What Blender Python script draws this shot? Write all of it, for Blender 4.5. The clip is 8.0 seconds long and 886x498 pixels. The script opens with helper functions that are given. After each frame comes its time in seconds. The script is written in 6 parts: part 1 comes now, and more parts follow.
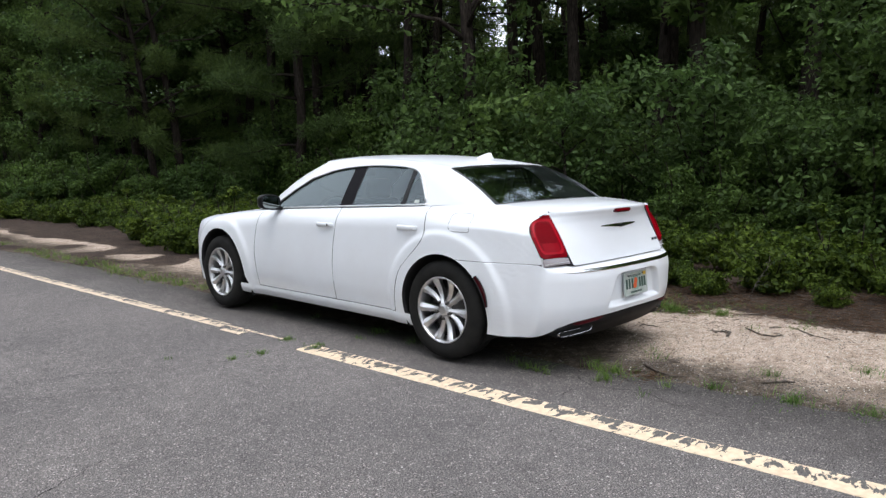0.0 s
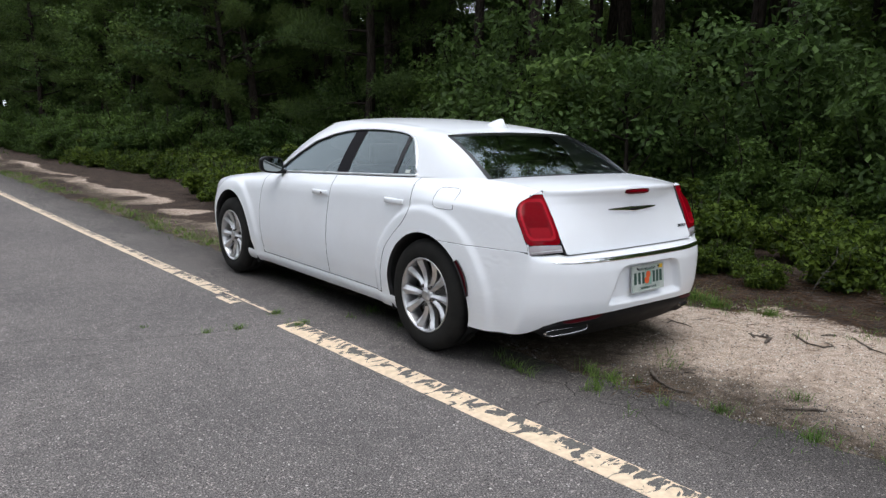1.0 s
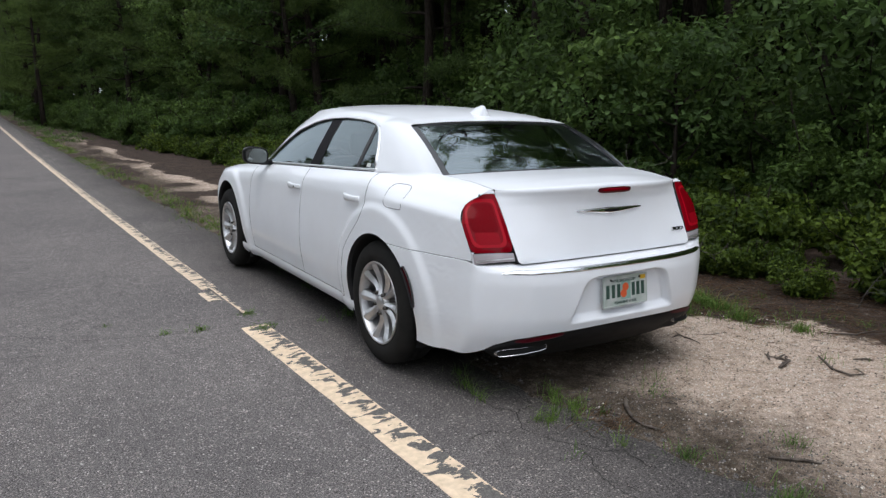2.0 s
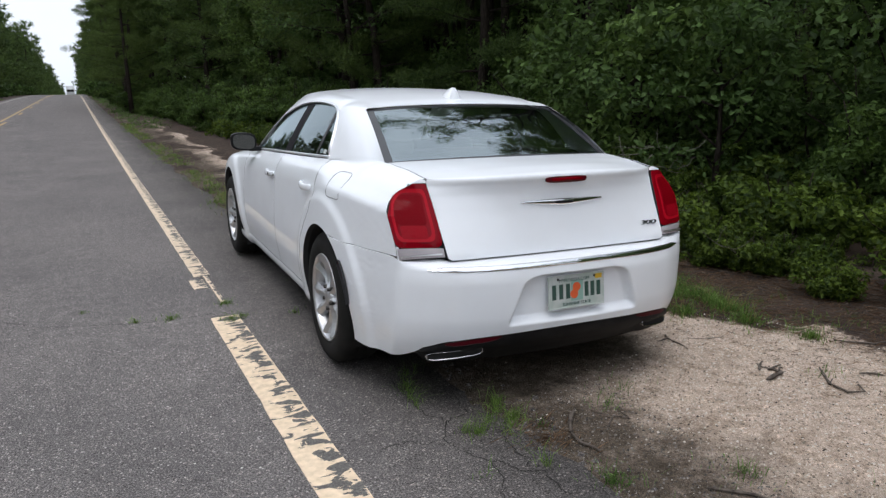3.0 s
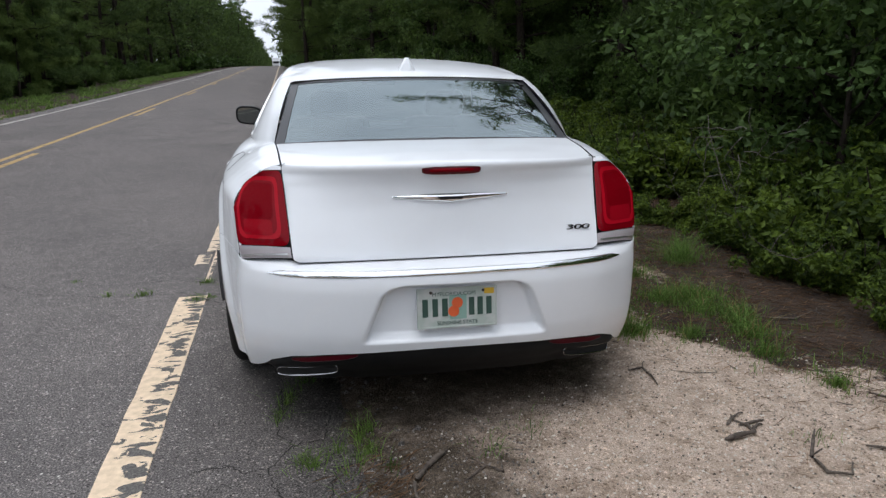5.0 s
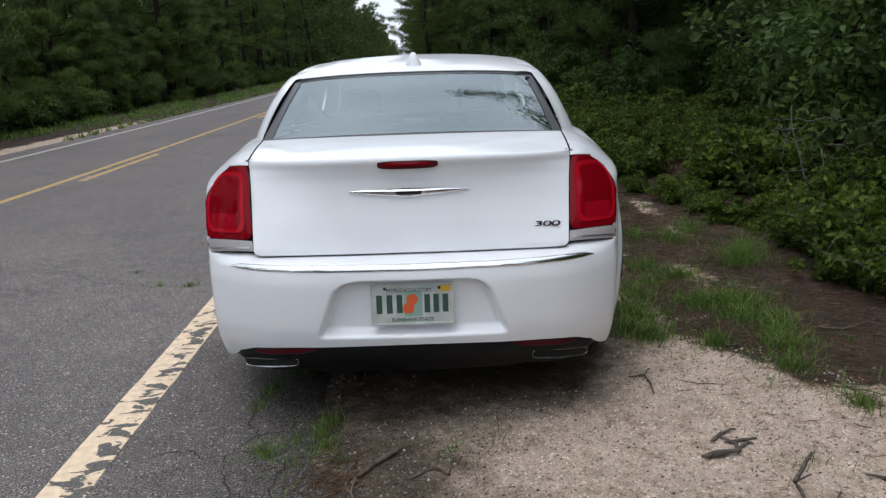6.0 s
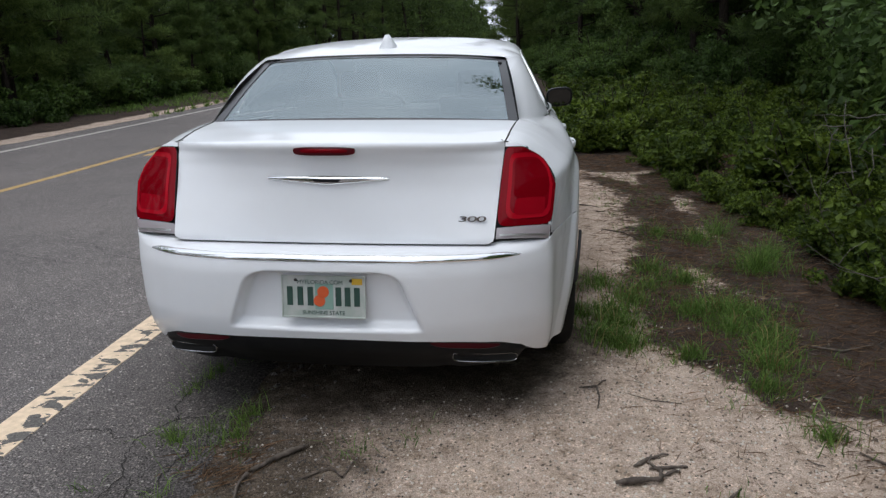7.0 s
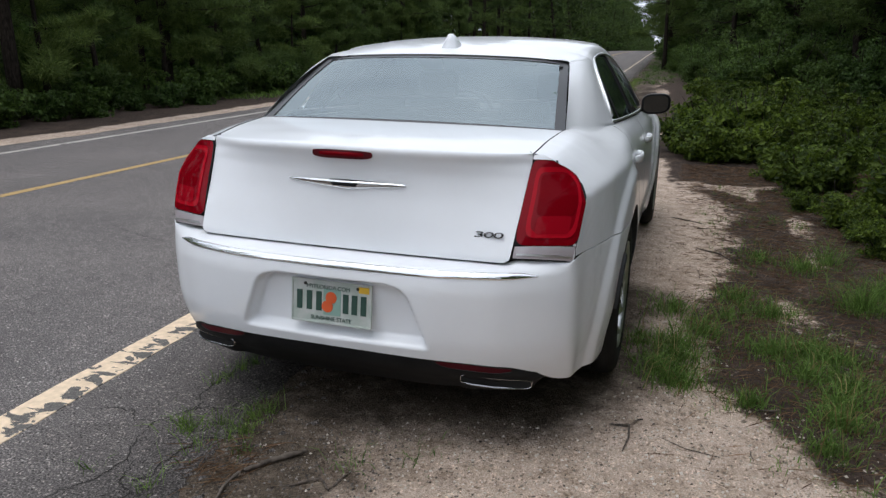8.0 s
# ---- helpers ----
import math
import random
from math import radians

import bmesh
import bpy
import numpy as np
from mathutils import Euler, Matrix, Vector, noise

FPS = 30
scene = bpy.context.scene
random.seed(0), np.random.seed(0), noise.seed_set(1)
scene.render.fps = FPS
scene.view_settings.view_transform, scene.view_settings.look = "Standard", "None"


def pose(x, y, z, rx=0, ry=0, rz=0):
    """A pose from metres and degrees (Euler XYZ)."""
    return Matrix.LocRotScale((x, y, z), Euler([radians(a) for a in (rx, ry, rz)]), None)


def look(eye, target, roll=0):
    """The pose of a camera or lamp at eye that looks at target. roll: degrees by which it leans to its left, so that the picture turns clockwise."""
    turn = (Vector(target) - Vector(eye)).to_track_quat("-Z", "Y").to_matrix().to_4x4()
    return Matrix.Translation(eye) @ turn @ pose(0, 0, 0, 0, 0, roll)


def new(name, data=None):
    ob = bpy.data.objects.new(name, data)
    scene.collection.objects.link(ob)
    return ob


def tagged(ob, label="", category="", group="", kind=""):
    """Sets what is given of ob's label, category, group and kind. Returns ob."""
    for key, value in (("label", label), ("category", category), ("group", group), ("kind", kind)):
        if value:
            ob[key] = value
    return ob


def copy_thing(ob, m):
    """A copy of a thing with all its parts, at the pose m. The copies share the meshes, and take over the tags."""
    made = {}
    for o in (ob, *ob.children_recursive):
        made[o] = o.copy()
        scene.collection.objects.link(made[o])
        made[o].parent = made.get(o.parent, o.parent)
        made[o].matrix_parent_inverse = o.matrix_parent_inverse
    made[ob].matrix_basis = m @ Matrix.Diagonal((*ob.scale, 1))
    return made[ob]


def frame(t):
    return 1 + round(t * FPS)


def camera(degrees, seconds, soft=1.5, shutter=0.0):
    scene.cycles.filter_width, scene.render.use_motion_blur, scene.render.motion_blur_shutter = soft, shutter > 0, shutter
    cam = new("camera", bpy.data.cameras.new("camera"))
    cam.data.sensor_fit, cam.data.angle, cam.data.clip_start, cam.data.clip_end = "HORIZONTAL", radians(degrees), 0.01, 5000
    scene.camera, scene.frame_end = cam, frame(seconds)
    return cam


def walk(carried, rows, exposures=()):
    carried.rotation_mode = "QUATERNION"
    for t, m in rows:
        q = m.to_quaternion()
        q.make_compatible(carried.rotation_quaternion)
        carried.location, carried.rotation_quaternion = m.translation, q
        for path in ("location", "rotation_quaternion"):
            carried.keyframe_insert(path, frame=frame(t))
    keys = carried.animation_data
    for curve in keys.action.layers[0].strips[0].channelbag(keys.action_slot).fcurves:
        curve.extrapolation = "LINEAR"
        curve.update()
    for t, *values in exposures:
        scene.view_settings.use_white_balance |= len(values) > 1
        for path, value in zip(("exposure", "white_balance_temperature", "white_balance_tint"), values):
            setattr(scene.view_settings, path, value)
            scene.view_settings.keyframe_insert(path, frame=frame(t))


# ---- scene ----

cam = camera(63.2, 8.0, soft=1.4)
PATH = [
    (0.0, (-4.458, -3.414, 1.410), (-3.024, -2.042, 1.162), -1.4),
    (0.5, (-4.008, -3.445, 1.378), (-2.685, -1.976, 1.071), -0.3),
    (1.0, (-3.552, -3.471, 1.435), (-2.320, -1.935, 1.084), 0.3),
    (1.5, (-3.120, -3.506, 1.451), (-2.001, -1.887, 1.098), -1.0),
    (1.7, (-2.929, -3.504, 1.460), (-1.847, -1.865, 1.082), -0.7),
    (2.8, (-2.026, -3.607, 1.452), (-1.158, -1.855, 1.029), -0.3),
    (3.0, (-1.897, -3.617, 1.440), (-1.076, -1.845, 1.007), -0.8),
    (3.5, (-1.529, -3.569, 1.432), (-0.782, -1.770, 0.977), 0.3),
    (4.0, (-1.135, -3.565, 1.421), (-0.476, -1.737, 0.948), -0.4),
    (4.2, (-0.993, -3.561, 1.431), (-0.407, -1.710, 0.952), 0.0),
    (5.3, (-0.344, -3.486, 1.397), (-0.072, -1.568, 0.900), -1.6),
    (5.5, (-0.221, -3.492, 1.381), (-0.007, -1.564, 0.893), -1.9),
    (6.0, (0.124, -3.508, 1.377), (0.118, -1.570, 0.884), -2.7),
    (6.5, (0.399, -3.421, 1.354), (0.253, -1.491, 0.852), -2.0),
    (7.0, (0.739, -3.327, 1.348), (0.483, -1.413, 0.826), -1.7),
    (7.5, (1.006, -3.237, 1.376), (0.594, -1.357, 0.833), -0.7),
    (8.0, (1.104, -3.091, 1.370), (0.493, -1.262, 0.840), 0.0),
]
walk(cam, [(t, look(eye, target, roll)) for t, eye, target, roll in PATH], [(0.0, 0.82), (0.5, 0.74), (1.5, 0.49), (3.5, 0.37), (4.0, 0.31), (5.5, 0.34), (6.5, 0.32), (7.5, 0.19), (8.0, 0.34)])

# ---- daylight: a bright overcast sky ----
world = bpy.data.worlds.new("overcast_sky")
scene.world = world
world.use_nodes = True
wn, wl = world.node_tree.nodes, world.node_tree.links
sky = wn.new("ShaderNodeTexSky")
sky.sky_type, sky.sun_disc = "NISHITA", False
sky.sun_elevation, sky.sun_rotation = radians(74), radians(219)
sky.dust_density, sky.air_density = 4.0, 1.0
grey = wn.new("ShaderNodeHueSaturation")
grey.inputs["Saturation"].default_value = 0.35
wl.new(sky.outputs[0], grey.inputs["Color"])
cloud = wn.new("ShaderNodeMix")
cloud.data_type = "RGBA"
cloud.inputs[0].default_value = 0.80
wl.new(grey.outputs[0], cloud.inputs[6])
drift = wn.new("ShaderNodeTexNoise")
drift.inputs["Scale"].default_value, drift.inputs["Detail"].default_value = 2.2, 5
veil = wn.new("ShaderNodeValToRGB")
veil.color_ramp.elements[0].position, veil.color_ramp.elements[0].color = 0.3, (5.25, 5.8, 6.8, 1)
veil.color_ramp.elements[1].position, veil.color_ramp.elements[1].color = 0.7, (8.1, 8.6, 9.55, 1)
wl.new(drift.outputs["Fac"], veil.inputs[0])
wl.new(veil.outputs[0], cloud.inputs[7])
wl.new(cloud.outputs[2], wn["Background"].inputs["Color"])
wn["Background"].inputs["Strength"].default_value = 0.138
sun = new("sun", bpy.data.lights.new("sun", "SUN"))
sun.data.energy, sun.data.angle, sun.data.color = 0.64, radians(32), (1.0, 0.985, 0.965)
sun.matrix_world = look((-1.8, -2.2, 10.0), (0, 0, 0))


# ---- small tools ----
def material(name, colour=(0.5, 0.5, 0.5), rough=0.5, metal=0.0, coat=0.0, spec=0.5):
    m = bpy.data.materials.new(name)
    m.use_nodes = True
    b = m.node_tree.nodes["Principled BSDF"]
    b.inputs["Base Color"].default_value = (*colour, 1)
    b.inputs["Roughness"].default_value, b.inputs["Metallic"].default_value = rough, metal
    b.inputs["Coat Weight"].default_value, b.inputs["Coat Roughness"].default_value = coat, 0.03
    b.inputs["Specular IOR Level"].default_value = spec
    return m


def node(m, kind, **values):
    """A node with its inputs set by name (underscores for spaces)."""
    n = m.node_tree.nodes.new("ShaderNode" + kind)
    for key, value in values.items():
        n.inputs[key.replace("_", " ")].default_value = value
    return n


def wire(m, a, b):
    m.node_tree.links.new(a, b)


def place(m, which="Object"):
    return node(m, "TexCoord").outputs[which]


def speck(m, scale, detail=4.0, where=None, rough=0.55):
    n = node(m, "TexNoise", Scale=scale, Detail=detail, Roughness=rough)
    wire(m, where or place(m), n.inputs["Vector"])
    return n.outputs["Fac"]


def ramp(m, fac, *stops):
    n = m.node_tree.nodes.new("ShaderNodeValToRGB")
    while len(n.color_ramp.elements) < len(stops):
        n.color_ramp.elements.new(0.5)
    for e, (at, c) in zip(n.color_ramp.elements, stops):
        e.position, e.color = at, (*c, 1) if len(c) == 3 else c
    wire(m, fac, n.inputs[0])
    return n.outputs[0]


def blend(m, fac, a, b, how="MIX"):
    n = m.node_tree.nodes.new("ShaderNodeMix")
    n.data_type, n.blend_type = "RGBA", how
    for slot, v in ((0, fac), (6, a), (7, b)):
        if isinstance(v, (int, float)):
            n.inputs[slot].default_value = v
        elif isinstance(v, tuple):
            n.inputs[slot].default_value = (*v, 1)
        else:
            wire(m, v, n.inputs[slot])
    return n.outputs[2]


def relief(m, height, strength, distance):
    n = node(m, "Bump", Strength=strength, Distance=distance)
    wire(m, height, n.inputs["Height"])
    wire(m, n.outputs[0], m.node_tree.nodes["Principled BSDF"].inputs["Normal"])


def base(m, colour):
    wire(m, colour, m.node_tree.nodes["Principled BSDF"].inputs["Base Color"])


def mesh_of(name, bm, mat, smooth=True):
    me = bpy.data.meshes.new(name)
    if smooth:
        for f in bm.faces:
            f.smooth = True
    bm.to_mesh(me)
    bm.free()
    if mat:
        me.materials.append(mat)
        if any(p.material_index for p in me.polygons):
            me.materials.append(FOLD_SHADE)
    return me


def part(name, bm, mat, parent=None, label="", smooth=True):
    """Links a bmesh as one mesh object, under a thing or a part."""
    ob = new(name, mesh_of(name, bm, mat, smooth))
    if parent:
        ob.parent = parent
    return tagged(ob, label)


def empty(name, label, category, group="", kind=""):
    return tagged(new(name), label, category, group, kind)


def curve_at(xs, ys):
    """A smooth function through the points (xs rising)."""
    xs, ys = np.array(xs, float), np.array(ys, float)
    d = np.diff(ys) / np.diff(xs)
    s = np.zeros(len(xs))
    s[1:-1] = [0 if a * b <= 0 else 2 * a * b / (a + b) for a, b in zip(d[:-1], d[1:])]
    s[0], s[-1] = d[0], d[-1]

    def f(x):
        x = min(max(x, xs[0]), xs[-1])
        i = min(max(int(np.searchsorted(xs, x)) - 1, 0), len(xs) - 2)
        h = xs[i + 1] - xs[i]
        t = (x - xs[i]) / h
        return float((1 + 2 * t) * (1 - t) ** 2 * ys[i] + t * (1 - t) ** 2 * h * s[i] + t * t * (3 - 2 * t) * ys[i + 1] + t * t * (t - 1) * h * s[i + 1])
    return f


def step(a, b, x):
    t = min(max((x - a) / (b - a), 0.0), 1.0)
    return t * t * (3 - 2 * t)


def sheet(P, nu, nv, flip=False, fold=0.0, keep=None, spare=None):
    """A surface P(u, v) on a grid, its rim folded back by fold; keep(u, v) leaves faces out."""
    bm = bmesh.new()
    grid = [[bm.verts.new(P(i / nu, j / nv)) for j in range(nv + 1)] for i in range(nu + 1)]
    for i in range(nu):
        for j in range(nv):
            if keep and not keep((i + 0.5) / nu, (j + 0.5) / nv):
                continue
            q = [grid[i][j], grid[i + 1][j], grid[i + 1][j + 1], grid[i][j + 1]]
            bm.faces.new(q[::-1] if flip else q)
    loose = [v for v in bm.verts if not v.link_faces]
    bmesh.ops.delete(bm, geom=loose, context="VERTS")
    if fold:
        fold_rim(bm, fold, spare)
    return bm


def fold_rim(bm, fold, spare=None):
    """Folds the open rim back; the fold is painted dark as gap shade. spare(edge) leaves an edge open."""
    bm.normal_update()
    rim = [e for e in bm.edges if len(e.link_faces) == 1 and not (spare and spare(e))]
    for e in rim:
        e.smooth = False
    source = {tuple(round(c, 6) for c in v.co): v.normal.copy() for e in rim for v in e.verts}
    got = bmesh.ops.extrude_edge_only(bm, edges=rim)["geom"]
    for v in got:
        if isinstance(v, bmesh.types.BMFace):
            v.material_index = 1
        if isinstance(v, bmesh.types.BMVert):
            v.co -= source[tuple(round(c, 6) for c in v.co)] * fold


def box(bm, x0, x1, y0, y1, z0, z1, bevel=0.0, m=None):
    r = bmesh.ops.create_cube(bm, size=1, matrix=(m or Matrix()) @ Matrix.Translation(((x0 + x1) / 2, (y0 + y1) / 2, (z0 + z1) / 2)) @ Matrix.Diagonal((x1 - x0, y1 - y0, z1 - z0, 1)))
    if bevel:
        edges = list({e for v in r["verts"] for e in v.link_edges})
        bmesh.ops.bevel(bm, geom=edges, offset=bevel, segments=3, affect="EDGES", profile=0.5)
    return bm


def tube(bm, points, radii, sides=8, cap=True):
    """A round, tapering limb along the points."""
    rings = []
    pts = [Vector(p) for p in points]
    for i, p in enumerate(pts):
        d = (pts[min(i + 1, len(pts) - 1)] - pts[max(i - 1, 0)]).normalized()
        a = d.orthogonal().normalized()
        ref = Vector((0.31, 0.95, 0.05)) if abs(d.y) < 0.9 else Vector((1, 0, 0))
        a = d.cross(ref).normalized()
        b = d.cross(a)
        rings.append([bm.verts.new(p + radii[i] * (math.cos(k * math.tau / sides) * a + math.sin(k * math.tau / sides) * b)) for k in range(sides)])
    for r, q in zip(rings, rings[1:]):
        for k in range(sides):
            bm.faces.new((r[k], q[k], q[(k + 1) % sides], r[(k + 1) % sides]))
    if cap:
        bm.faces.new(rings[0])
        bm.faces.new(rings[-1][::-1])
    return bm


# ---- materials ----
SLOPE = -0.027  # the road bends off the car's line by this much


def asphalt_material():
    m = material("asphalt", rough=0.88, spec=0.25)
    grain, fine, wide, mid = speck(m, 150, 3), speck(m, 420, 2), speck(m, 0.7, 5), speck(m, 9, 4)
    stones = node(m, "TexVoronoi", Scale=115)
    wire(m, place(m), stones.inputs["Vector"])
    tone = ramp(m, grain, (0.32, (0.047, 0.043, 0.041)), (0.52, (0.166, 0.152, 0.146)), (0.70, (0.40, 0.368, 0.352)))
    pick = m.node_tree.nodes.new("ShaderNodeSeparateColor")
    wire(m, stones.outputs["Color"], pick.inputs[0])
    pale = ramp(m, pick.outputs[0], (0.0, (0.66, 0.66, 0.66)), (0.35, (0.9, 0.9, 0.9)), (0.90, (1.05, 1.05, 1.05)), (0.97, (2.1, 2.02, 1.95)))
    tone = blend(m, 0.85, tone, pale, "MULTIPLY")
    tone = blend(m, 1.0, tone, ramp(m, fine, (0.3, (0.68, 0.68, 0.68)), (0.7, (1.32, 1.32, 1.32))), "MULTIPLY")
    patch = ramp(m, wide, (0.3, (0.80, 0.80, 0.81)), (0.7, (1.12, 1.11, 1.1)))
    tone = blend(m, 1.0, tone, patch, "MULTIPLY")
    tone = blend(m, 1.0, tone, ramp(m, mid, (0.3, (0.86, 0.86, 0.86)), (0.7, (1.1, 1.1, 1.1))), "MULTIPLY")
    for scale, share, near, far, colour in ((62, 0.90, 0.20, 0.34, (0.46, 0.425, 0.40)), (34, 0.955, 0.14, 0.22, (0.60, 0.56, 0.52)), (80, 0.80, 0.22, 0.40, (0.032, 0.029, 0.027))):
        bits = node(m, "TexVoronoi", Scale=scale)
        wire(m, place(m), bits.inputs["Vector"])
        lot = m.node_tree.nodes.new("ShaderNodeSeparateColor")
        wire(m, bits.outputs["Color"], lot.inputs[0])
        chosen = ramp(m, lot.outputs[1], (share, (0, 0, 0)), (share + 0.01, (1, 1, 1)))
        round_bit = ramp(m, bits.outputs["Distance"], (near, (1, 1, 1)), (far, (0, 0, 0)))
        tone = blend(m, blend(m, 1.0, chosen, round_bit, "MULTIPLY"), tone, colour)
    # the older, dirtier strip outside the edge line
    where = m.node_tree.nodes.new("ShaderNodeSeparateXYZ")
    wire(m, place(m), where.inputs[0])
    course = node(m, "Math")
    course.operation = "MULTIPLY_ADD"
    wire(m, where.outputs[1], course.inputs[0])
    course.inputs[1].default_value = -SLOPE
    wire(m, where.outputs[0], course.inputs[2])
    drift_in = node(m, "Math")
    drift_in.operation = "MULTIPLY_ADD"
    wire(m, speck(m, 2.5, 5), drift_in.inputs[0])
    drift_in.inputs[1].default_value = 0.7
    wire(m, course.outputs[0], drift_in.inputs[2])
    shift = node(m, "Math")
    shift.operation = "ADD"
    wire(m, drift_in.outputs[0], shift.inputs[0])
    shift.inputs[1].default_value = 1.25
    outer = ramp(m, shift.outputs[0], (0.25, (1, 1, 1)), (0.95, (0.66, 0.65, 0.64)))
    base(m, blend(m, 1.0, tone, outer, "MULTIPLY"))
    relief(m, blend(m, 0.5, grain, stones.outputs["Distance"]), 0.7, 0.007)
    return m


def ground_material():
    """Pale sand where the sheet's sand value says so, brown needle litter elsewhere, thin moss."""
    m = material("sandy_ground", rough=0.95, spec=0.15)
    at = m.node_tree.nodes.new("ShaderNodeAttribute")
    at.attribute_name = "sand"
    edge = node(m, "Math")
    edge.operation = "ADD"
    shift = node(m, "Math")
    shift.operation = "MULTIPLY_ADD"
    shift.inputs[1].default_value, shift.inputs[2].default_value = 1.9, -0.95
    wire(m, speck(m, 5, 9, rough=0.78), shift.inputs[0])
    wire(m, at.outputs["Fac"], edge.inputs[0])
    wire(m, shift.outputs[0], edge.inputs[1])
    mask = ramp(m, edge.outputs[0], (0.42, (0, 0, 0)), (0.62, (1, 1, 1)))
    grains, mid = speck(m, 220, 3), speck(m, 14, 6, rough=0.65)
    pebble = node(m, "TexVoronoi", Scale=105)
    wire(m, place(m), pebble.inputs["Vector"])
    sand = ramp(m, grains, (0.28, (0.26, 0.20, 0.155)), (0.5, (0.555, 0.455, 0.385)), (0.75, (0.80, 0.70, 0.615)))
    sand = blend(m, 0.8, sand, ramp(m, pebble.outputs["Color"], (0.12, (0.40, 0.36, 0.32)), (0.26, (0.92, 0.90, 0.88)), (0.76, (1.0, 0.99, 0.98)), (0.88, (1.5, 1.48, 1.44))), "MULTIPLY")
    sand = blend(m, 1.0, sand, ramp(m, mid, (0.3, (0.62, 0.58, 0.52)), (0.5, (0.95, 0.93, 0.9)), (0.7, (1.1, 1.1, 1.1))), "MULTIPLY")
    sand = blend(m, 1.0, sand, ramp(m, speck(m, 2.2, 6, rough=0.7), (0.32, (0.80, 0.77, 0.74)), (0.5, (0.98, 0.97, 0.97)), (0.68, (1.08, 1.08, 1.07))), "MULTIPLY")
    dirt_shade = m.node_tree.nodes.new("ShaderNodeAttribute")
    dirt_shade.attribute_name = "dirt_shade"
    dirt_shade_edge = node(m, "Math")
    dirt_shade_edge.operation = "ADD"
    wire(m, dirt_shade.outputs["Fac"], dirt_shade_edge.inputs[0])
    wire(m, shift.outputs[0], dirt_shade_edge.inputs[1])
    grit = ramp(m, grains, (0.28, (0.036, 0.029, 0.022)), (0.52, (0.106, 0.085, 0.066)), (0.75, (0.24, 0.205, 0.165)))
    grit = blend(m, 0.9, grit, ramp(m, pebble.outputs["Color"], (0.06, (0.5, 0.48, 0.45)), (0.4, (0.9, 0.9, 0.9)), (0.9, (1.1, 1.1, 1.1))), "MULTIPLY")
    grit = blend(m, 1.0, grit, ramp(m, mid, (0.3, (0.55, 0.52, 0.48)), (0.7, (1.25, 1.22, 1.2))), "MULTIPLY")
    # dark grit over the sand, its tone doubling as painted shade under the car
    sand = blend(m, ramp(m, dirt_shade_edge.outputs[0], (0.15, (0, 0, 0)), (1.05, (1, 1, 1))), sand, grit)
    needles = node(m, "TexNoise", Scale=60, Detail=6, Roughness=0.75, Distortion=2.0)
    wire(m, place(m), needles.inputs["Vector"])
    litter = ramp(m, needles.outputs["Fac"], (0.3, (0.020, 0.0145, 0.012)), (0.52, (0.066, 0.048, 0.039)), (0.75, (0.18, 0.14, 0.117)))
    litter = blend(m, 1.0, litter, ramp(m, speck(m, 3, 5), (0.35, (0.65, 0.65, 0.65)), (0.7, (1.2, 1.15, 1.1))), "MULTIPLY")
    base(m, blend(m, mask, litter, sand))
    relief(m, blend(m, 0.5, blend(m, 0.5, grains, pebble.outputs["Distance"]), needles.outputs["Fac"]), 0.9, 0.014)
    return m


def line_material(name, colour, wear, size=(10.0, 7.0)):
    """Old road paint with transverse flakes worn through to the asphalt."""
    m = material(name, rough=0.75, spec=0.3)
    stretch = node(m, "Mapping", Scale=(*size, 1.0))
    wire(m, place(m), stretch.inputs["Vector"])
    flakes = node(m, "TexNoise", Scale=1.0, Detail=6, Roughness=0.60, Distortion=0.8)
    wire(m, stretch.outputs[0], flakes.inputs["Vector"])
    across = m.node_tree.nodes.new("ShaderNodeAttribute")
    across.attribute_name = "across"
    track = ramp(m, across.outputs["Fac"], (0.0, (0.13, 0.13, 0.13)), (0.40, (0.07, 0.07, 0.07)), (0.58, (-0.085, -0.085, -0.085)), (0.78, (-0.10, -0.10, -0.10)), (0.90, (0.0, 0.0, 0.0)), (1.0, (0.07, 0.07, 0.07)))
    left = node(m, "Math")
    left.operation = "ADD"
    wire(m, flakes.outputs["Fac"], left.inputs[0])
    wire(m, track, left.inputs[1])
    hole = ramp(m, left.outputs[0], (wear, (0, 0, 0)), (wear + 0.012, (1, 1, 1)))
    grain = speck(m, 170, 3)
    old = ramp(m, grain, (0.3, (0.055, 0.050, 0.046)), (0.7, (0.19, 0.178, 0.165)))
    fresh = blend(m, 1.0, colour, ramp(m, speck(m, 25, 5), (0.3, (0.78, 0.76, 0.72)), (0.7, (1.06, 1.05, 1.04))), "MULTIPLY")
    base(m, blend(m, hole, old, fresh))
    relief(m, blend(m, 0.5, hole, grain), 0.5, 0.005)
    return m


